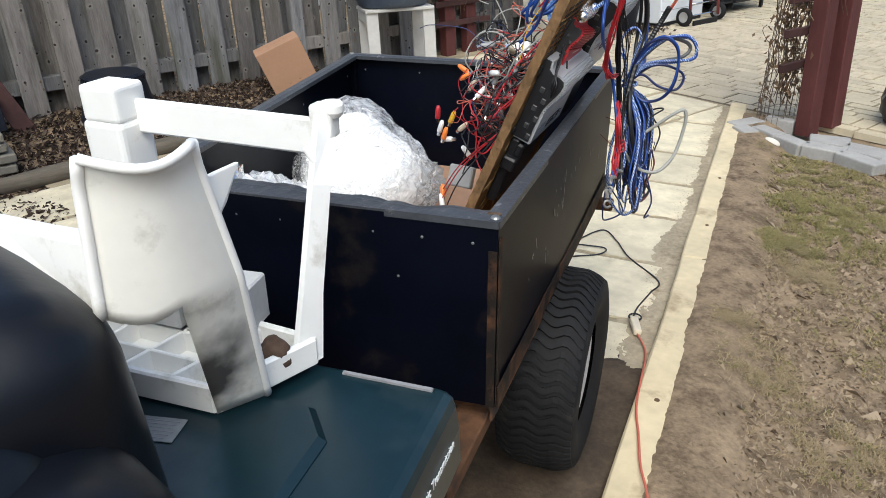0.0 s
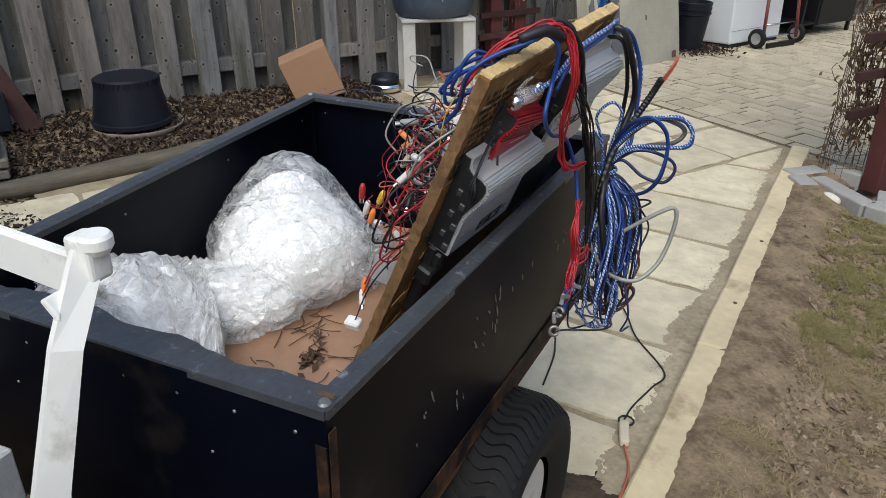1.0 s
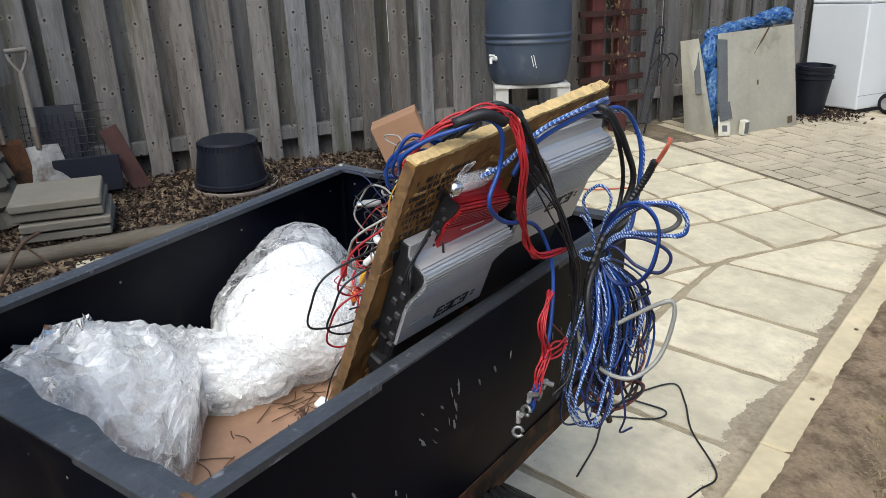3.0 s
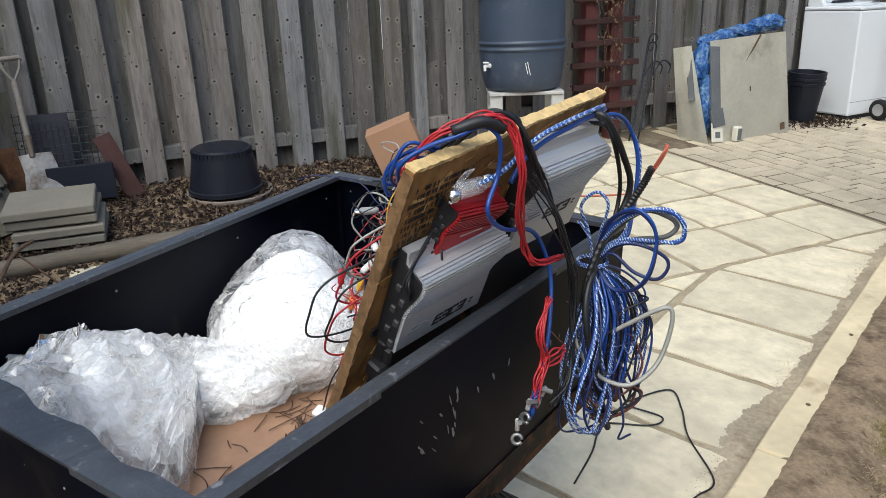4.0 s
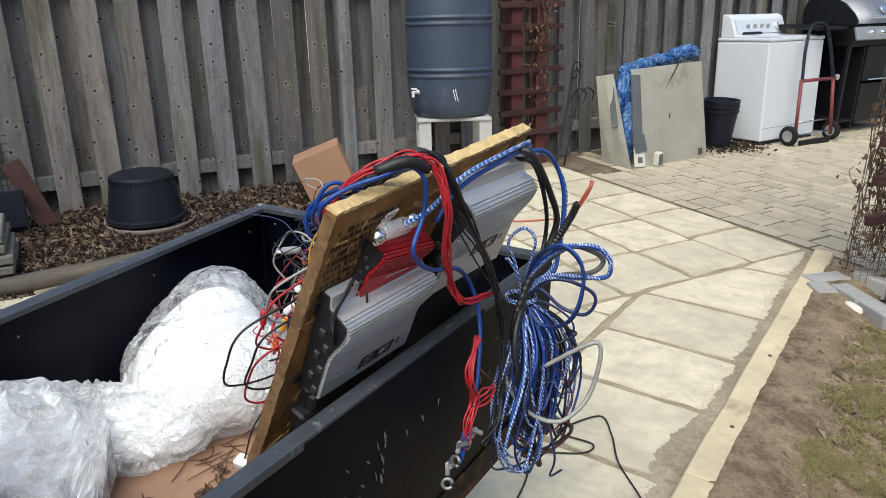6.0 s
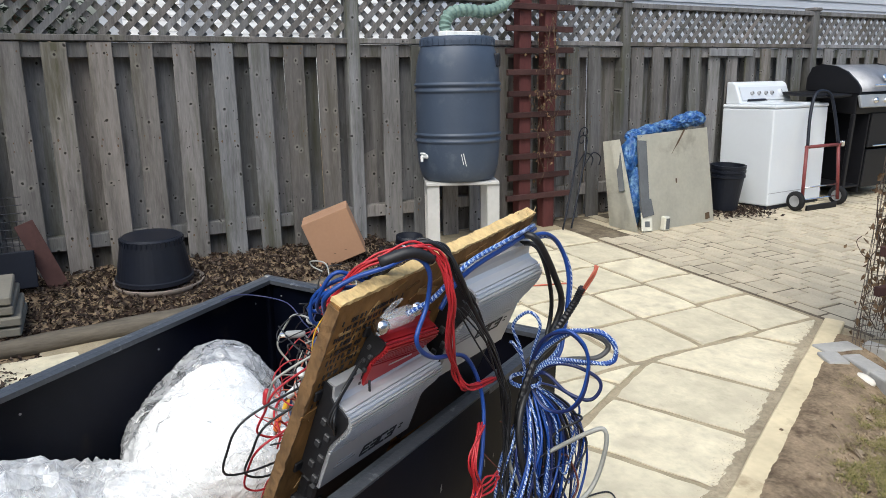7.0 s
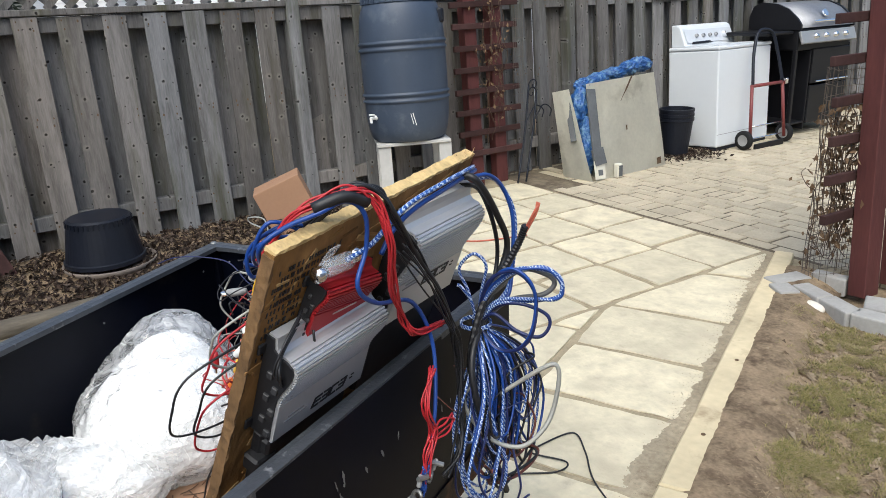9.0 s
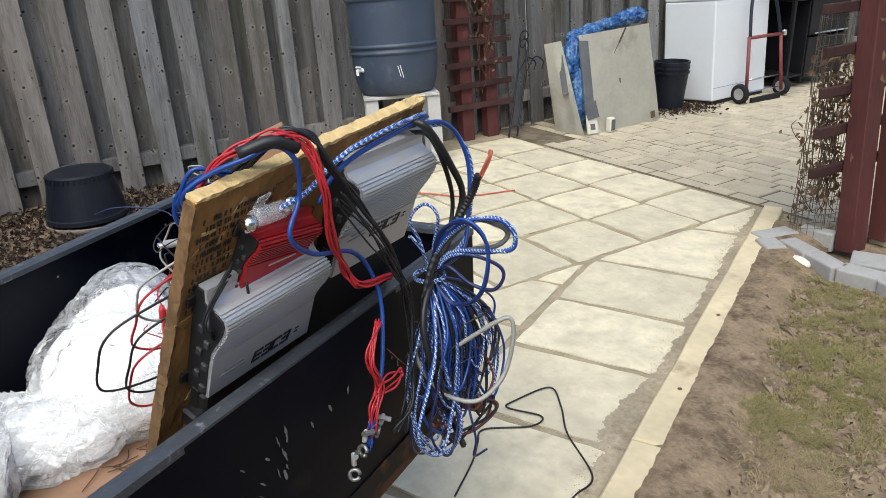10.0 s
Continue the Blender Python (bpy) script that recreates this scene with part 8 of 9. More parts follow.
wpart("chassis", box((0.9, 0.55, 0.30), frame_of(tpt(0.5, 0.42, 0.34), TA, TB), 0.02), M_TUB, tractor)


def soft_box(size, m, bevel, seg=5):
    return box(size, m, bevel, seg)


wpart("seat_back", soft_box((0.60, 0.26, 0.40), at(3.925, -2.685, 0.725) @ rot(4, "Z") @ rot(4, "X"), 0.10, 7), M_SEAT, tractor, "glossy black padded seat back", True)
wpart("seat_cushion", soft_box((0.62, 0.46, 0.36), at(3.985, -2.87, 0.680) @ rot(3, "Z"), 0.11, 7), M_SEAT, tractor, "black padded seat cushion", True)
wpart("seat_bolster", soft_box((0.36, 0.42, 0.34), at(4.215, -2.775, 0.635) @ rot(8, "Z"), 0.11, 7), M_SEAT, tractor, "black padded seat side bolster", True)
wpart("warning_label", box((0.072, 0.045, 0.0012), frame_of(Vector((4.030, -2.511, 0.6345)), Vector((0.76, 0.65, 0)), Vector((-0.65, 0.76, 0))), 0.0), M_LABEL, tractor, "grey worn warning label")
for i in range(6):
    wpart("label_line", box((0.058 - 0.006 * (i % 3), 0.002, 0.0006), frame_of(Vector((4.030, -2.511, 0.6353)) + Vector((0.65, -0.76, 0)) * (-0.016 + 0.0065 * i), Vector((0.76, 0.65, 0)), Vector((-0.65, 0.76, 0))), 0.0), M_GREYTEXT, tractor)
tc_ = bpy.data.curves.new("lettering", "FONT")
tc_.body = "Automatic Transmission"
tc_.size = 0.0175
tc_.extrude = 0.0006
tc_.shear = 0.25
tob = bpy.data.objects.new("lettering_curve", tc_)
scene.collection.objects.link(tob)
bpy.context.view_layer.update()
tme = bpy.data.meshes.new_from_object(tob.evaluated_get(bpy.context.evaluated_depsgraph_get()))
bpy.data.objects.remove(tob)
tme.materials.append(M_LETTER)
let = new("lettering", tme)
let.parent = tractor
skirt_n = (TB * 0.97 + UP * 0.17).normalized()
let.matrix_basis = tractor.matrix_basis.inverted() @ frame_of(tpt(0.212, -0.0206, 0.556), -TA, UP - skirt_n * UP.dot(skirt_n))
let["label"] = "white italic lettering"

# ---- white plastic stand on the tractor ----
stand2 = thing("plastic_stand", (3.95, -2.36, 0.635), "white plastic stand with a scorched leg, on the tractor deck", "plastic stand")


def plate(poly, t, bend=None):
    """A plate with the given outline, thickened away from the camera side."""
    P = [Vector(p) for p in poly]
    nrm = (P[1] - P[0]).cross(P[-1] - P[0]).normalized()
    bm = bmesh.new()
    f = [bm.verts.new(p) for p in P]
    b = [bm.verts.new(p - nrm * t) for p in P]
    bm.faces.new(f)
    bm.faces.new(b[::-1])
    n = len(P)
    for i in range(n):
        j = (i + 1) % n
        bm.faces.new((f[i], b[i], b[j], f[j]))
    bmesh.ops.bevel(bm, geom=list(bm.edges), offset=min(0.004, t * 0.3), segments=2, affect="EDGES", profile=0.5)
    return bm


def thick(points, faces, off):
    """A bent plate from a sheet of points: doubled by the offset and closed along its border."""
    bm = bmesh.new()
    f = {k: bm.verts.new(p) for k, p in points.items()}
    b = {k: bm.verts.new(Vector(p) + off) for k, p in points.items()}
    border = {}
    for q in faces:
        bm.faces.new([f[k] for k in q])
        bm.faces.new([b[k] for k in q[::-1]])
        for m_ in range(len(q)):
            e = frozenset((q[m_], q[(m_ + 1) % len(q)]))
            border[e] = border.get(e, 0) + 1
    for e, c in border.items():
        if c == 1:
            k, l = tuple(e)
            bm.faces.new((f[k], f[l], b[l], b[k]))
    return bm


# curved front panel running down into the leg, in one moulding
pts, quads = {}, []
NR_, NL_ = 12, 12
for j in range(NR_ + NL_ + 1):
    for i in range(11):
        u = i / 10
        if j <= NR_:
            v = j / NR_
            left = Vector((4.138, -2.551 - 0.011 * v, 1.045 - 0.172 * v))
            right = Vector((4.140 - 0.010 * v, -2.444 + 0.036 * v, 1.037 - 0.173 * v))
            p = left.lerp(right, u)
            p.x += 0.022 * math.sin(math.pi * u)
            p.z -= 0.012 * math.sin(math.pi * u) * (1 - v) + 0.014 * v * math.sin(math.pi * min(1.0, u * 1.9))
            p.x += 0.010 * max(0.0, 1 - j / 1.6)
        else:
            if i < 5:
                continue
            w = (j - NR_) / NL_
            left, right = Vector((4.146, -2.484, 0.864)).lerp(Vector((4.060, -2.436, 0.637)), w), Vector((4.130, -2.408, 0.864)).lerp(Vector((4.066, -2.366, 0.637)), w)
            p = left.lerp(right, (u - 0.5) * 2)
            p.x += 0.008 * math.sin(math.pi * (u - 0.5) * 2) * (1 - w)
        pts[j, i] = p
for j in range(NR_ + NL_):
    for i in range(10):
        q = [(j, i), (j, i + 1), (j + 1, i + 1), (j + 1, i)]
        if all(k in pts for k in q):
            quads.append(q)
wpart("front_panel", thick(pts, quads, Vector((-0.013, 0.006, 0.0))), M_SCORCH, stand2, "curved cream-white panel and sooty scorched leg", True)
wpart("panel_lip", tube([pts[0, i] + Vector((0.002, 0, 0.001)) for i in range(11)], 0.0055, 8), M_WHITEPL, stand2, smooth=True)
wpart("panel_edge", tube([pts[j, 0] for j in range(NR_ + 1)], 0.0065, 8), M_WHITEPL, stand2, smooth=True)
wpart("leg_edge", tube([pts[j, 10] + Vector((-0.004, 0.002, 0)) for j in range(NR_ + NL_ + 1)], 0.0065, 8), M_WHITEPL, stand2, smooth=True)
wpart("side_tongue", plate([(4.118, -2.432, 0.988), (4.085, -2.374, 0.984), (4.098, -2.402, 0.945), (4.122, -2.425, 0.935)], 0.008), M_WHITEPL, stand2)
# base tray with a grid of ribs
T0, T1, T2, T3 = Vector((4.056, -2.434, 0)), Vector((4.043, -2.272, 0)), Vector((3.70, -2.43, 0)), Vector((3.78, -2.60, 0))
for a, b in ((T0, T1), (T1, T2), (T3, T0), (T2, T3)):
    wpart("tray_wall", box(((b - a).length, 0.012, 0.045), frame_of((a + b) / 2 + UP * 0.658, b - a, UP.cross(b - a)), 0.003), M_WHITEPL, stand2)
for k in range(1, 4):
    a, b = T1.lerp(T2, k / 4), T0.lerp(T3, k / 4)
    wpart("rib", box(((b - a).length, 0.006, 0.035), frame_of((a + b) / 2 + UP * 0.655, b - a, UP.cross(b - a)), 0.0015), M_WHITEPL, stand2)
for k in range(1, 3):
    a, b = T0.lerp(T1, k / 3), T3.lerp(T2, k / 3)
    wpart("rib", box(((b - a).length, 0.006, 0.035), frame_of((a + b) / 2 + UP * 0.655, b - a, UP.cross(b - a)), 0.0015), M_WHITEPL, stand2)
wpart("tray_floor", prism([(p.x, p.y) for p in (T0, T1, T2, T3)], 0.634, 0.638), M_WHITEPL, stand2)
# back posts, rail, arm
post = {(0, 0): (4.052, -2.312, 0.640), (0, 1): (4.044, -2.262, 0.640), (1, 0): (4.033, -2.278, 0.745), (1, 1): (4.030, -2.244, 0.737), (2, 0): (4.0, -2.228, 0.892), (2, 1): (4.0, -2.199, 0.884), (3, 0): (3.958, -2.184, 0.975), (3, 1): (3.950, -2.150, 0.970)}
wpart("back_post", thick({k: Vector(p) for k, p in post.items()}, [[(j, 0), (j, 1), (j + 1, 1), (j + 1, 0)] for j in range(3)], Vector((-0.011, -0.002, 0))), M_WHITEPL, stand2)
wpart("post_cap", box((0.036, 0.030, 0.050), at(3.948, -2.170, 0.962) @ rot(27.6, "Z"), 0.006, 3), M_WHITEPL, stand2)
wpart("cap_lip", lathe([(0, 0.008), (0.015, 0.008), (0.018, 0.004), (0.018, -0.006), (0.013, -0.014), (0, -0.014)], 24, at(3.957, -2.162, 0.982)), M_WHITEPL, stand2, smooth=False)
wpart("post_fin", plate([(3.958, -2.195, 0.940), (3.978, -2.222, 0.941), (3.990, -2.212, 0.918)], 0.008), M_WHITEPL, stand2)
wpart("back_rail", box((0.36, 0.014, 0.056), frame_of((3.785, -2.264, 0.938), (0.335, 0.175, 0.002), UP.cross(Vector((0.335, 0.175, 0)))), 0.004), M_WHITEPL, stand2)
wpart("back_post", box((0.080, 0.074, 0.275), at(3.622, -2.362, 0.7975) @ rot(27.6, "Z"), 0.010, 3), M_WHITEPL, stand2)
wpart("post_top", box((0.074, 0.068, 0.060), at(3.624, -2.362, 0.9615) @ rot(27.6, "Z"), 0.008, 3), M_WHITEPL, stand2)
wpart("side_arm", plate([(4.132, -2.556, 0.955), (3.98, -2.607, 0.934), (3.86, -2.65, 0.925), (3.86, -2.66, 0.88), (3.98, -2.622, 0.882), (4.132, -2.564, 0.872)], 0.035), M_WHITEPL, stand2)
for i, (x, y, rz, z) in enumerate(((3.925, -2.345, 35, 0.0), (3.835, -2.395, 30, 0.004), (3.765, -2.425, 33, 0.012))):
    bl = finish("grey_block", box((0.085, 0.085, 0.075), at(x, y, 0.711 + z) @ rot(rz, "Z"), 0.003), M_BLOCK)
    tagged(bl, "light grey concrete block standing in the white tray", "concrete block", "blocks in the tray")
cl = blob([((4.03, -2.33, 0.672), (0.013, 0.008, 0.012), 30)], 3, 0.016, 60, 5, floor=0.64)
tagged(finish("dirt_clump", cl, M_TWIG), "dark dirt clump lying in the tray", "dirt clump")
rd = thing("steel_rod", (3.5, -2.55, 0), "thin bare steel rod stuck upright in the soil", "steel rod")
wpart("rod", tube([(3.27, -2.52, -0.03), (3.17, -2.55, 0.62)], 0.005, 6), M_WIRE, rd)
stick = thing("dark_weed", (3.35, -2.45, 0), "dark dead weed stalks beside the cart", "dead weed")
for i in range(7):
    a = rng.uniform(-0.08, 0.08)
    wpart("stalk", tube(spline([(3.25 + a, -2.52 + 0.02 * i, 0.0), (3.24 + a, -2.50 + 0.02 * i, 0.12), (3.22 + a * 1.6, -2.48 + 0.025 * i, 0.22 + 0.02 * (i % 3))], 5), 0.004, 5), M_STEM, stick, smooth=True)

# twine scrap by the hitch
tw = thing("twine_scrap", (3.98, -2.16, 0.45), "loose loops of pale twine at the hitch", "twine")
for i in range(4):
    wpart("loop", tube(spline([(3.99 + 0.03 * math.cos(a + i), -2.17 + 0.03 * math.sin(a + i), 0.478 + 0.012 * math.sin(2 * a + i)) for a in [k * 0.9 for k in range(8)]], 4), 0.0016, 4), M_CREAM, tw)
hitch = finish("hitch_plate", box((0.30, 0.22, 0.03), frame_of((3.94, -2.20, 0.46), TA, TB), 0.004), M_RUST)
tagged(hitch, "rusty steel hitch plate between tractor and cart", "hitch plate")

# ---- neighbours' houses ----


def siding_wall(a, b, h, course, mat, parent):
    """Lap siding on a wall from a to b, each course proud at its lower edge."""
    a, b = Vector((*a, 0)), Vector((*b, 0))
    d = (b - a).normalized()
    nrm = Vector((d.y, -d.x, 0))
    n = int(h / course)
    me_v, me_f = [], []
    for i in range(n):
        z0, z1 = i * course, (i + 1) * course
        k = len(me_v)
        for p in (a, b):
            me_v += [p + UP * z0 + nrm * 0.022, p + UP * z1 + nrm * 0.004, p + UP * z0 + nrm * 0.002]
        me_f += [(k, k + 3, k + 4, k + 1), (k, k + 2, k + 5, k + 3)]
    me = bpy.data.meshes.new("siding")
    me.from_pydata([tuple(v - parent.matrix_basis.translation) for v in me_v], [], me_f)
    me.materials.append(mat)
    ob = new("siding", me)
    ob.parent = parent
    return tagged(ob, kind="stuff")


h1 = thing("house", (-6, 6, 0), "neighbour's house with white and grey lap siding", "house")
wpart("wall", box((10.0, 12.0, 6.0), at(-8.03, 7.99, 3.0)), M_SIDEGREY, h1)
siding_wall((-13.2, 1.97), (-3.0, 1.97), 6.0, 0.115, M_SIDEWHITE, h1)
siding_wall((-3.0, 1.97), (-3.0, 14.0), 6.0, 0.115, M_SIDEGREY, h1)
wpart("corner_trim", box((0.09, 0.09, 6.0), at(-2.985, 1.955, 3.0), 0.004), M_SIDEGREY, h1)
wpart("roof", prism([(-13.4, 1.5), (-2.6, 1.5), (-2.6, 14.3), (-13.4, 14.3)], 6.0, 6.25), M_GREYTEXT, h1)
h2 = thing("house", (-20.5, 2, 0), "farther house with pale lap siding", "house")
wpart("wall", box((5.0, 4.0, 6.0), at(-22.6, 2.6, 3.0)), M_SIDEGREY, h2)
siding_wall((-20.0, 0.79), (-20.0, 2.47), 6.0, 0.16, M_SIDEWHITE, h2)
siding_wall((-20.0, 2.47), (-20.0, 4.6), 6.0, 0.16, M_SIDEGREY, h2)
wpart("roof", prism([(-25.5, 0.3), (-19.6, 0.3), (-19.6, 5.0), (-25.5, 5.0)], 6.0, 6.25), M_GREYTEXT, h2)
# added out of view: blocks sun and sky from the fence's left end
shed = thing("shed", (1.6, -5.6, 0), "plain grey unseen shed added to shade the fence's left end", "shed")
wpart("wall", box((4.2, 2.6, 2.5), at(1.6, -5.7, 1.2)), M_SIDEGREY, shed)
wpart("roof", prism([(-0.7, -7.2), (3.9, -7.2), (3.9, -4.2), (-0.7, -4.2)], 2.45, 2.55), M_GREYTEXT, shed)
h3 = thing("house", (12, 4, 0), "house wall closing the yard behind the camera", "house")
wpart("wall", box((0.3, 26, 5.5), at(13, 4, 2.7)), M_SIDEGREY, h3)


def tree(x, y, h, r, seed, label):
    rr = random.Random(seed)
    t = thing("tree", (x, y, 0), label, "evergreen tree")
    wpart("trunk", tube([(x, y, -0.1), (x + 0.05, y, h * 0.5), (x, y, h * 0.95)], [0.16, 0.10, 0.03], 10), M_STEM, t)
    v, f = [], []
    for i in range(5200):
        z = h * (0.12 + 0.88 * rr.random() ** 1.3)
        rad = r * (1 - z / h * 0.85) * math.sqrt(rr.random()) * (1 + 0.35 * noise.noise((z * 2, seed, i * 0.001)))
        a = rr.uniform(0, 6.283)
        c = Vector((rad * math.cos(a), rad * math.sin(a), z + rr.uniform(-0.15, 0.05)))
        s = rr.uniform(0.03, 0.09)
        m = Euler((rr.uniform(-0.8, 0.8), rr.uniform(-0.8, 0.8), rr.uniform(0, 6.28))).to_matrix()
        k = len(v)
        v += [tuple(c + m @ Vector(q)) for q in ((-s, 0, 0), (0, -0.35 * s, 0.15 * s), (1.4 * s, 0, -0.2 * s), (0, 0.35 * s, 0.15 * s))]
        f += [(k, k + 1, k + 2), (k, k + 2, k + 3)]
    me = bpy.data.meshes.new("crown")
    me.from_pydata(v, [], f)
    me.materials.append(M_CONIFER)
    ob = new("crown", me)
    ob.parent = t
    return t


tree(-4.6, -3.6, 5.0, 1.9, 4, "dark evergreen tree behind the fence")
tree(-6.5, -1.9, 4.2, 1.3, 5, "dark evergreen tree farther behind the fence")

# ---- litter, clods, grass ----
rl = random.Random(33)


def scatter(name, n, place, shape, mats, label, category):
    v, f = [], []
    for i in range(n):
        p = place()
        if p is None:
            continue
        vs, fs = shape(Vector(p))
        k = len(v)
        v += [tuple(q) for q in vs]
        f += [tuple(k + j for j in t) for t in fs]
    me = bpy.data.meshes.new(name)
    me.from_pydata(v, [], f)
    me.materials.append(mats)
    return tagged(new(name, me), label, category, kind="stuff")


def leaf_shape(p):
    s = rl.uniform(0.008, 0.024)
    m = Euler((rl.gauss(0, 0.6), rl.gauss(0, 0.6), rl.uniform(0, 6.28))).to_matrix()
    q = [p + m @ Vector(c) for c in ((-s, 0, 0), (0, -0.45 * s, 0.18 * s), (s, 0, 0.1 * s), (0, 0.45 * s, 0.22 * s))]
    return q, [(0, 1, 2), (0, 2, 3)]


def clod_shape(p):
    s = rl.uniform(0.0025, 0.009) * (2.0 if rl.random() < 0.06 else 1)
    q = [p + Vector((rl.uniform(-s, s), rl.uniform(-s, s), z)) for z in (-0.002, -0.002, -0.002, s * 0.9)]
    q[0] += Vector((-s, -s * 0.5, 0))
    q[1] += Vector((s, -s * 0.5, 0))
    q[2] += Vector((0, s, 0))
    return q, [(0, 1, 3), (1, 2, 3), (2, 0, 3)]


def bed_place():
    x, y = rl.uniform(0.05, 1.06), rl.uniform(-3.6, 0.25)
    if x > 1.06 - 0.10 * (y + 2.4):
        return None
    return x, y, ground_height(x, y) + rl.uniform(0.0, 0.022)


scatter("leaf_litter", 15000, bed_place, leaf_shape, M_LITTER, "brown leaf litter and bark mulch along the fence", "leaf litter")
scatter("leaf_litter", 9000, lambda: (lambda x, y: (x, y, ground_height(x, y) + rl.uniform(0, 0.01)))(rl.uniform(0.9, 3.2), rl.uniform(-3.8, -2.05)), leaf_shape, M_LITTER, "scattered leaf litter on bare soil", "leaf litter")
scatter("mulch", 1200, lambda: (rl.gauss(0.45, 0.14), rl.gauss(3.32, 0.16), 0.002 + rl.uniform(0, 0.012)), leaf_shape, M_LITTER, "brown mulch scattered round the buckets", "mulch")


def yard_place():
    x, y = rl.uniform(2.7, 5.6), rl.uniform(-3.0, 1.15)
    side = (x - K0[0]) * 0.897 + (y - K0[1]) * 0.4415
    if side < 0.11 or (side > 1.3 and rl.random() < 0.7):
        return None
    return x, y, ground_height(x, y)


scatter("soil_clods", 110000, yard_place, clod_shape, M_CLOD, "small crumbly soil clods on the bare yard", "soil clods")


def joint_place():
    s, n = rl.uniform(-2.2, 2.0), -abs(rl.gauss(0, 0.038)) - 0.003
    return K0[0] + KX * s + 0.897 * n, K0[1] + KY * s + 0.4415 * n, 0.001 + rl.uniform(0, 0.003)


def dust_shape(p):
    q = rl.uniform(0.0006, 0.0024)
    return [p + Vector((-q, -0.5 * q, 0)), p + Vector((q, -0.6 * q, 0)), p + Vector((rl.uniform(-q, q), q, 0)), p + Vector((0, 0, q * 0.8))], [(0, 1, 3), (1, 2, 3), (2, 0, 3)]


scatter("dirt_crumbs", 9000, joint_place, dust_shape, M_DUST, "dirt crumbs washed along the timber kerb", "dirt crumbs")


def straw_shape(p):
    l, a = rl.uniform(0.012, 0.045), rl.uniform(0, 6.28)
    d = Vector((math.cos(a), math.sin(a), rl.uniform(-0.05, 0.25))) * l
    w = Vector((-math.sin(a), math.cos(a), 0)) * 0.0009
    return [p - w, p + w, p + d + UP * 0.004], [(0, 1, 2)]


scatter("dry_straw", 7000, yard_place, straw_shape, M_STRAW, "dry grass straws lying on the soil", "dry straw")


PATCHES = [(3.17, 0.98, 0.10, 0.5), (3.39, 1.00, 0.14, 0.7), (3.45, 0.69, 0.13, 0.6), (3.56, 0.82, 0.15, 0.7), (3.62, 0.38, 0.13, 0.9), (3.76, 0.26, 0.15, 0.9), (3.90, 0.30, 0.16, 0.6), (3.72, -0.07, 0.07, 0.7),
           (3.82, -0.04, 0.10, 0.6), (3.86, -0.19, 0.10, 0.05), (3.95, -0.25, 0.06, 0.1), (3.40, 0.80, 0.12, 0.5), (3.85, 0.50, 0.20, 0.7), (4.05, 0.2, 0.22, 0.5), (3.93, -0.78, 0.08, 0.1), (4.40, -1.05, 0.12, 0.1), (4.10, -0.92, 0.10, 0.15), (4.3, 0.5, 0.4, 0.6), (4.35, -0.4, 0.25, 0.3), (4.7, 0.0, 0.4, 0.5)]


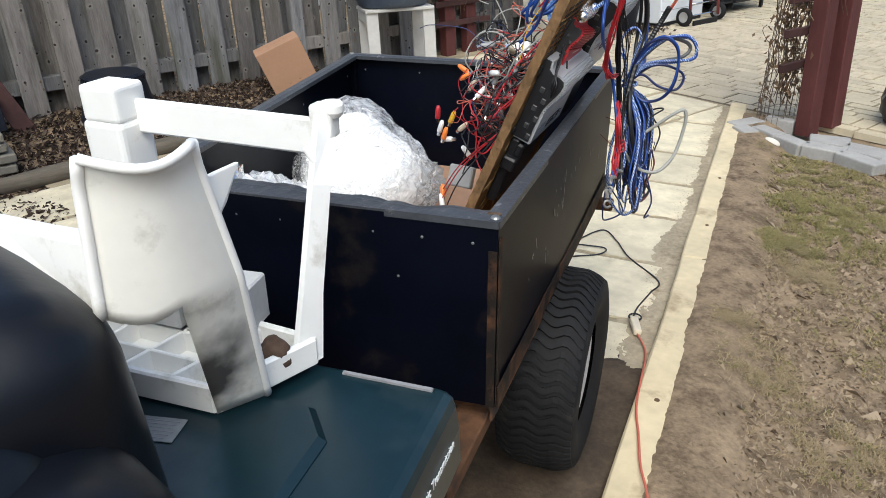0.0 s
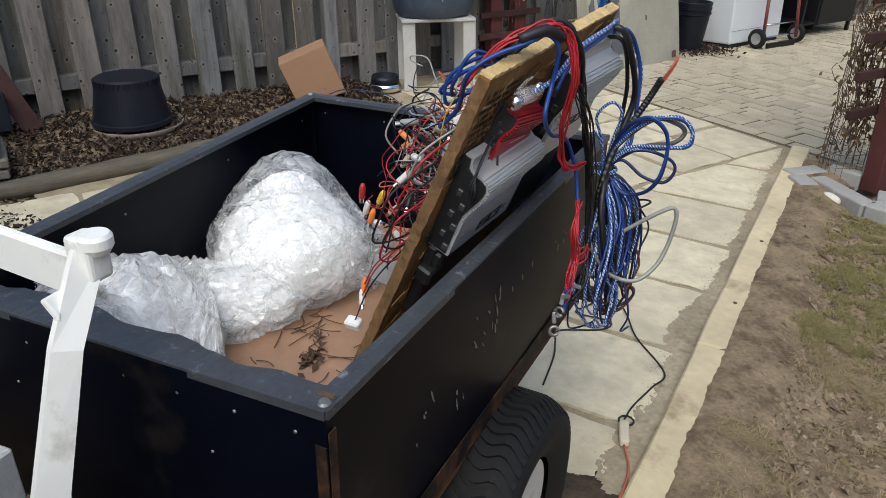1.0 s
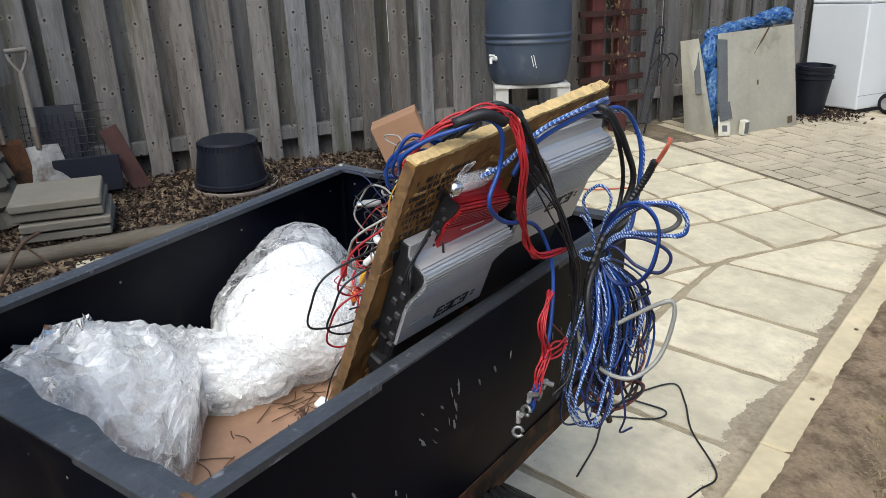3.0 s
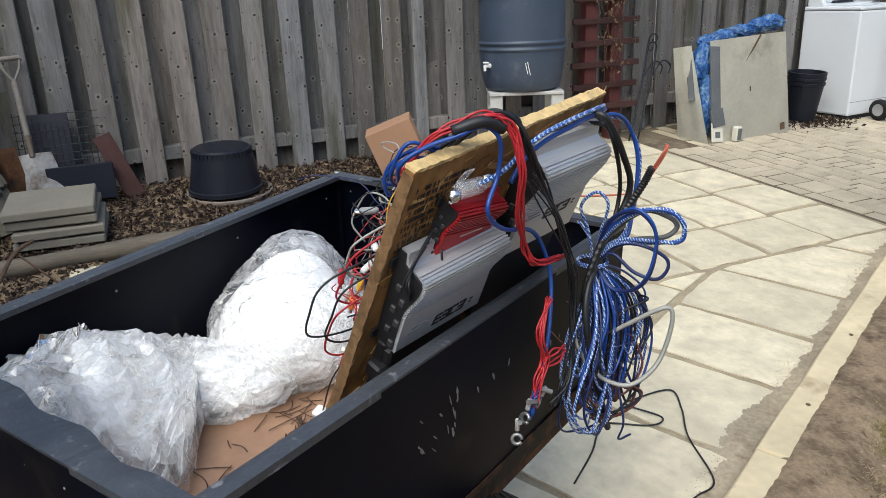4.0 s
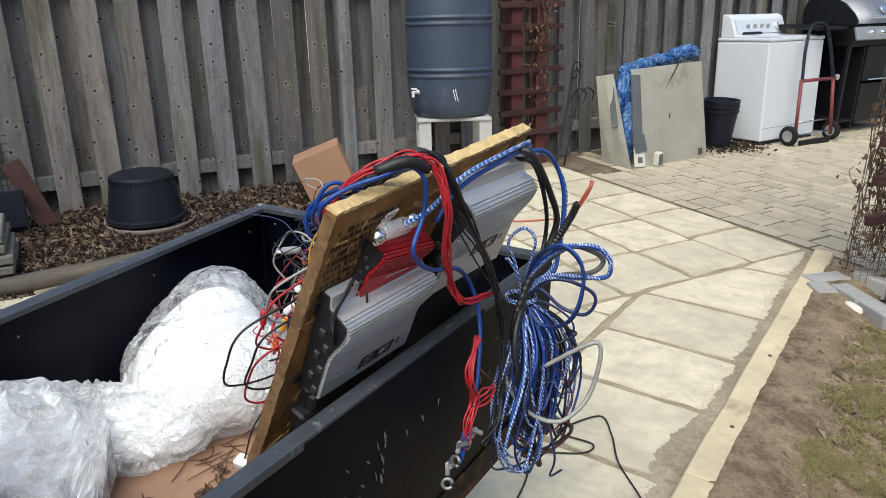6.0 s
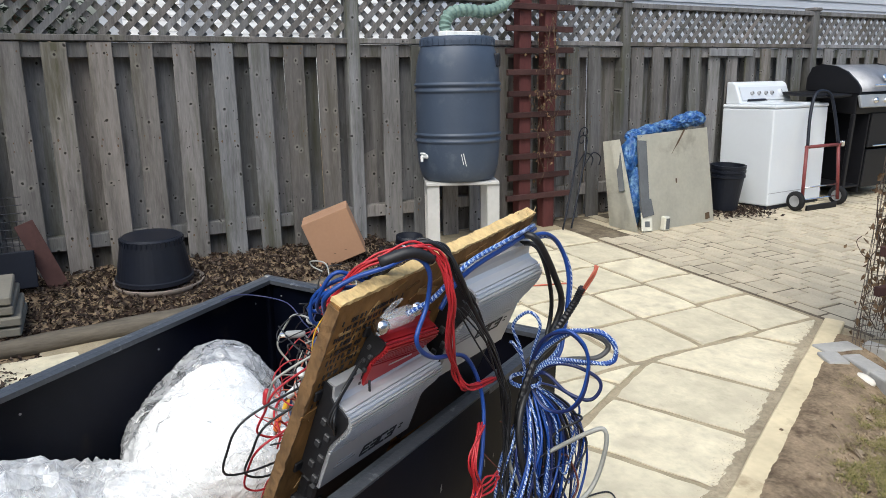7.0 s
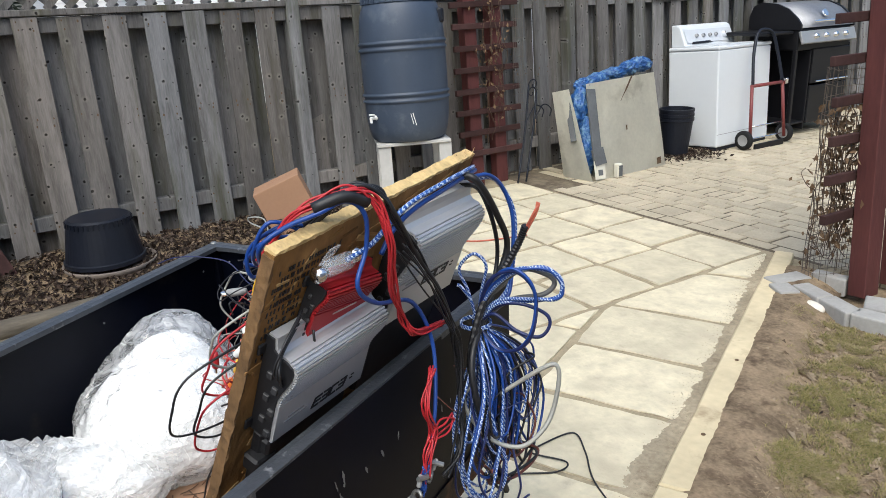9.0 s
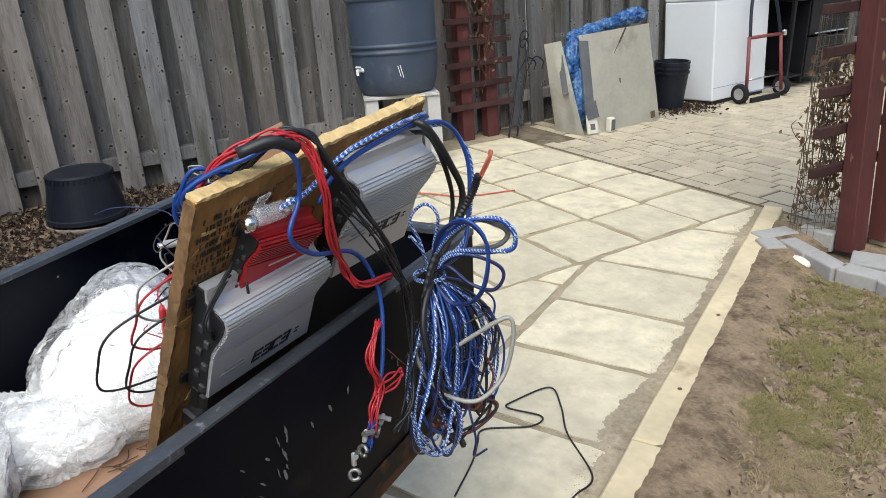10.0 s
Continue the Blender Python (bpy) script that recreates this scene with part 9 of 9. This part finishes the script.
def tuft_shape(p):
    """A flattened tuft of thin blades leaning outward from one root."""
    vs, fs = [], []
    for _ in range(rl.randint(5, 9)):
        h, a, b = rl.uniform(0.005, 0.018), rl.uniform(0, 6.28), rl.uniform(0.6, 2.6)
        root = p + Vector((rl.gauss(0, 0.006), rl.gauss(0, 0.006), 0))
        lean = Vector((math.cos(a), math.sin(a), 0)) * h * b
        w = Vector((-math.sin(a), math.cos(a), 0)) * 0.0011
        mid = root + lean * 0.4 + UP * h * 0.7
        k = len(vs)
        vs += [root - w, root + w, mid + w * 0.7, mid - w * 0.7, root + lean + UP * h * 0.8]
        fs += [(k, k + 1, k + 2, k + 3), (k + 3, k + 2, k + 4)]
    return vs, fs


def tuft_place(green):
    def place():
        x0, y0, r, g = PATCHES[rl.randrange(len(PATCHES))]
        if (rl.random() < g) != green:
            return None
        x, y = x0 + rl.gauss(0, r * 0.62), y0 + rl.gauss(0, r * 0.62)
        if noise.noise((x * 14, y * 14, 3)) < -0.05 or y > 1.0 or (x - K0[0]) * 0.897 + (y - K0[1]) * 0.4415 < 0.13:
            return None
        return x, y, ground_height(x, y)
    return place


scatter("grass", 26000, tuft_place(True), tuft_shape, M_GRASS, "thin patchy green grass on bare soil", "grass")
scatter("dry_grass", 15000, tuft_place(False), tuft_shape, M_STRAW, "straw-coloured dead grass tufts on bare soil", "dry grass")


def debris_shape(p):
    """Curled dead leaf scrap or root bit on the soil."""
    s = rl.uniform(0.004, 0.012)
    m = Euler((rl.gauss(0, 0.35), rl.gauss(0, 0.35), rl.uniform(0, 6.28))).to_matrix()
    q = [p + m @ Vector(c) + UP * 0.003 for c in ((-s, 0, 0), (0, -0.35 * s, 0.2 * s), (s * 1.4, 0, 0.1 * s), (0, 0.35 * s, 0.25 * s))]
    return q, [(0, 1, 2), (0, 2, 3)]


def clump_place():
    p = yard_place()
    if p is None or noise.noise((p[0] * 5, p[1] * 5, 8)) < 0.02:
        return None
    return p


scatter("leaf_scraps", 5200, clump_place, debris_shape, M_LITTER, "dark leaf scraps strewn over the bare soil", "leaf scraps")

# ---- the fence and what stands along it lean back a little ----
LEAN = 3.4


def lean_back(names, pivot):
    turn = at(*pivot) @ rot(-LEAN, "Y") @ at(-pivot[0], -pivot[1], -pivot[2])
    for ob in names:
        ob.matrix_world = turn @ ob.matrix_basis


lean_back([fence], (0.0, 0.0, 0.6))
lean_back([stand, barrel, brick, hs], (0.36, 0.62, 0.0))
lean_back([tr1], (0.16, 1.41, 0.0))
lean_back([tr2], (3.125, 1.52, 0.0))
lean_back([wa, hb], (0.56, 3.9, 0.0))
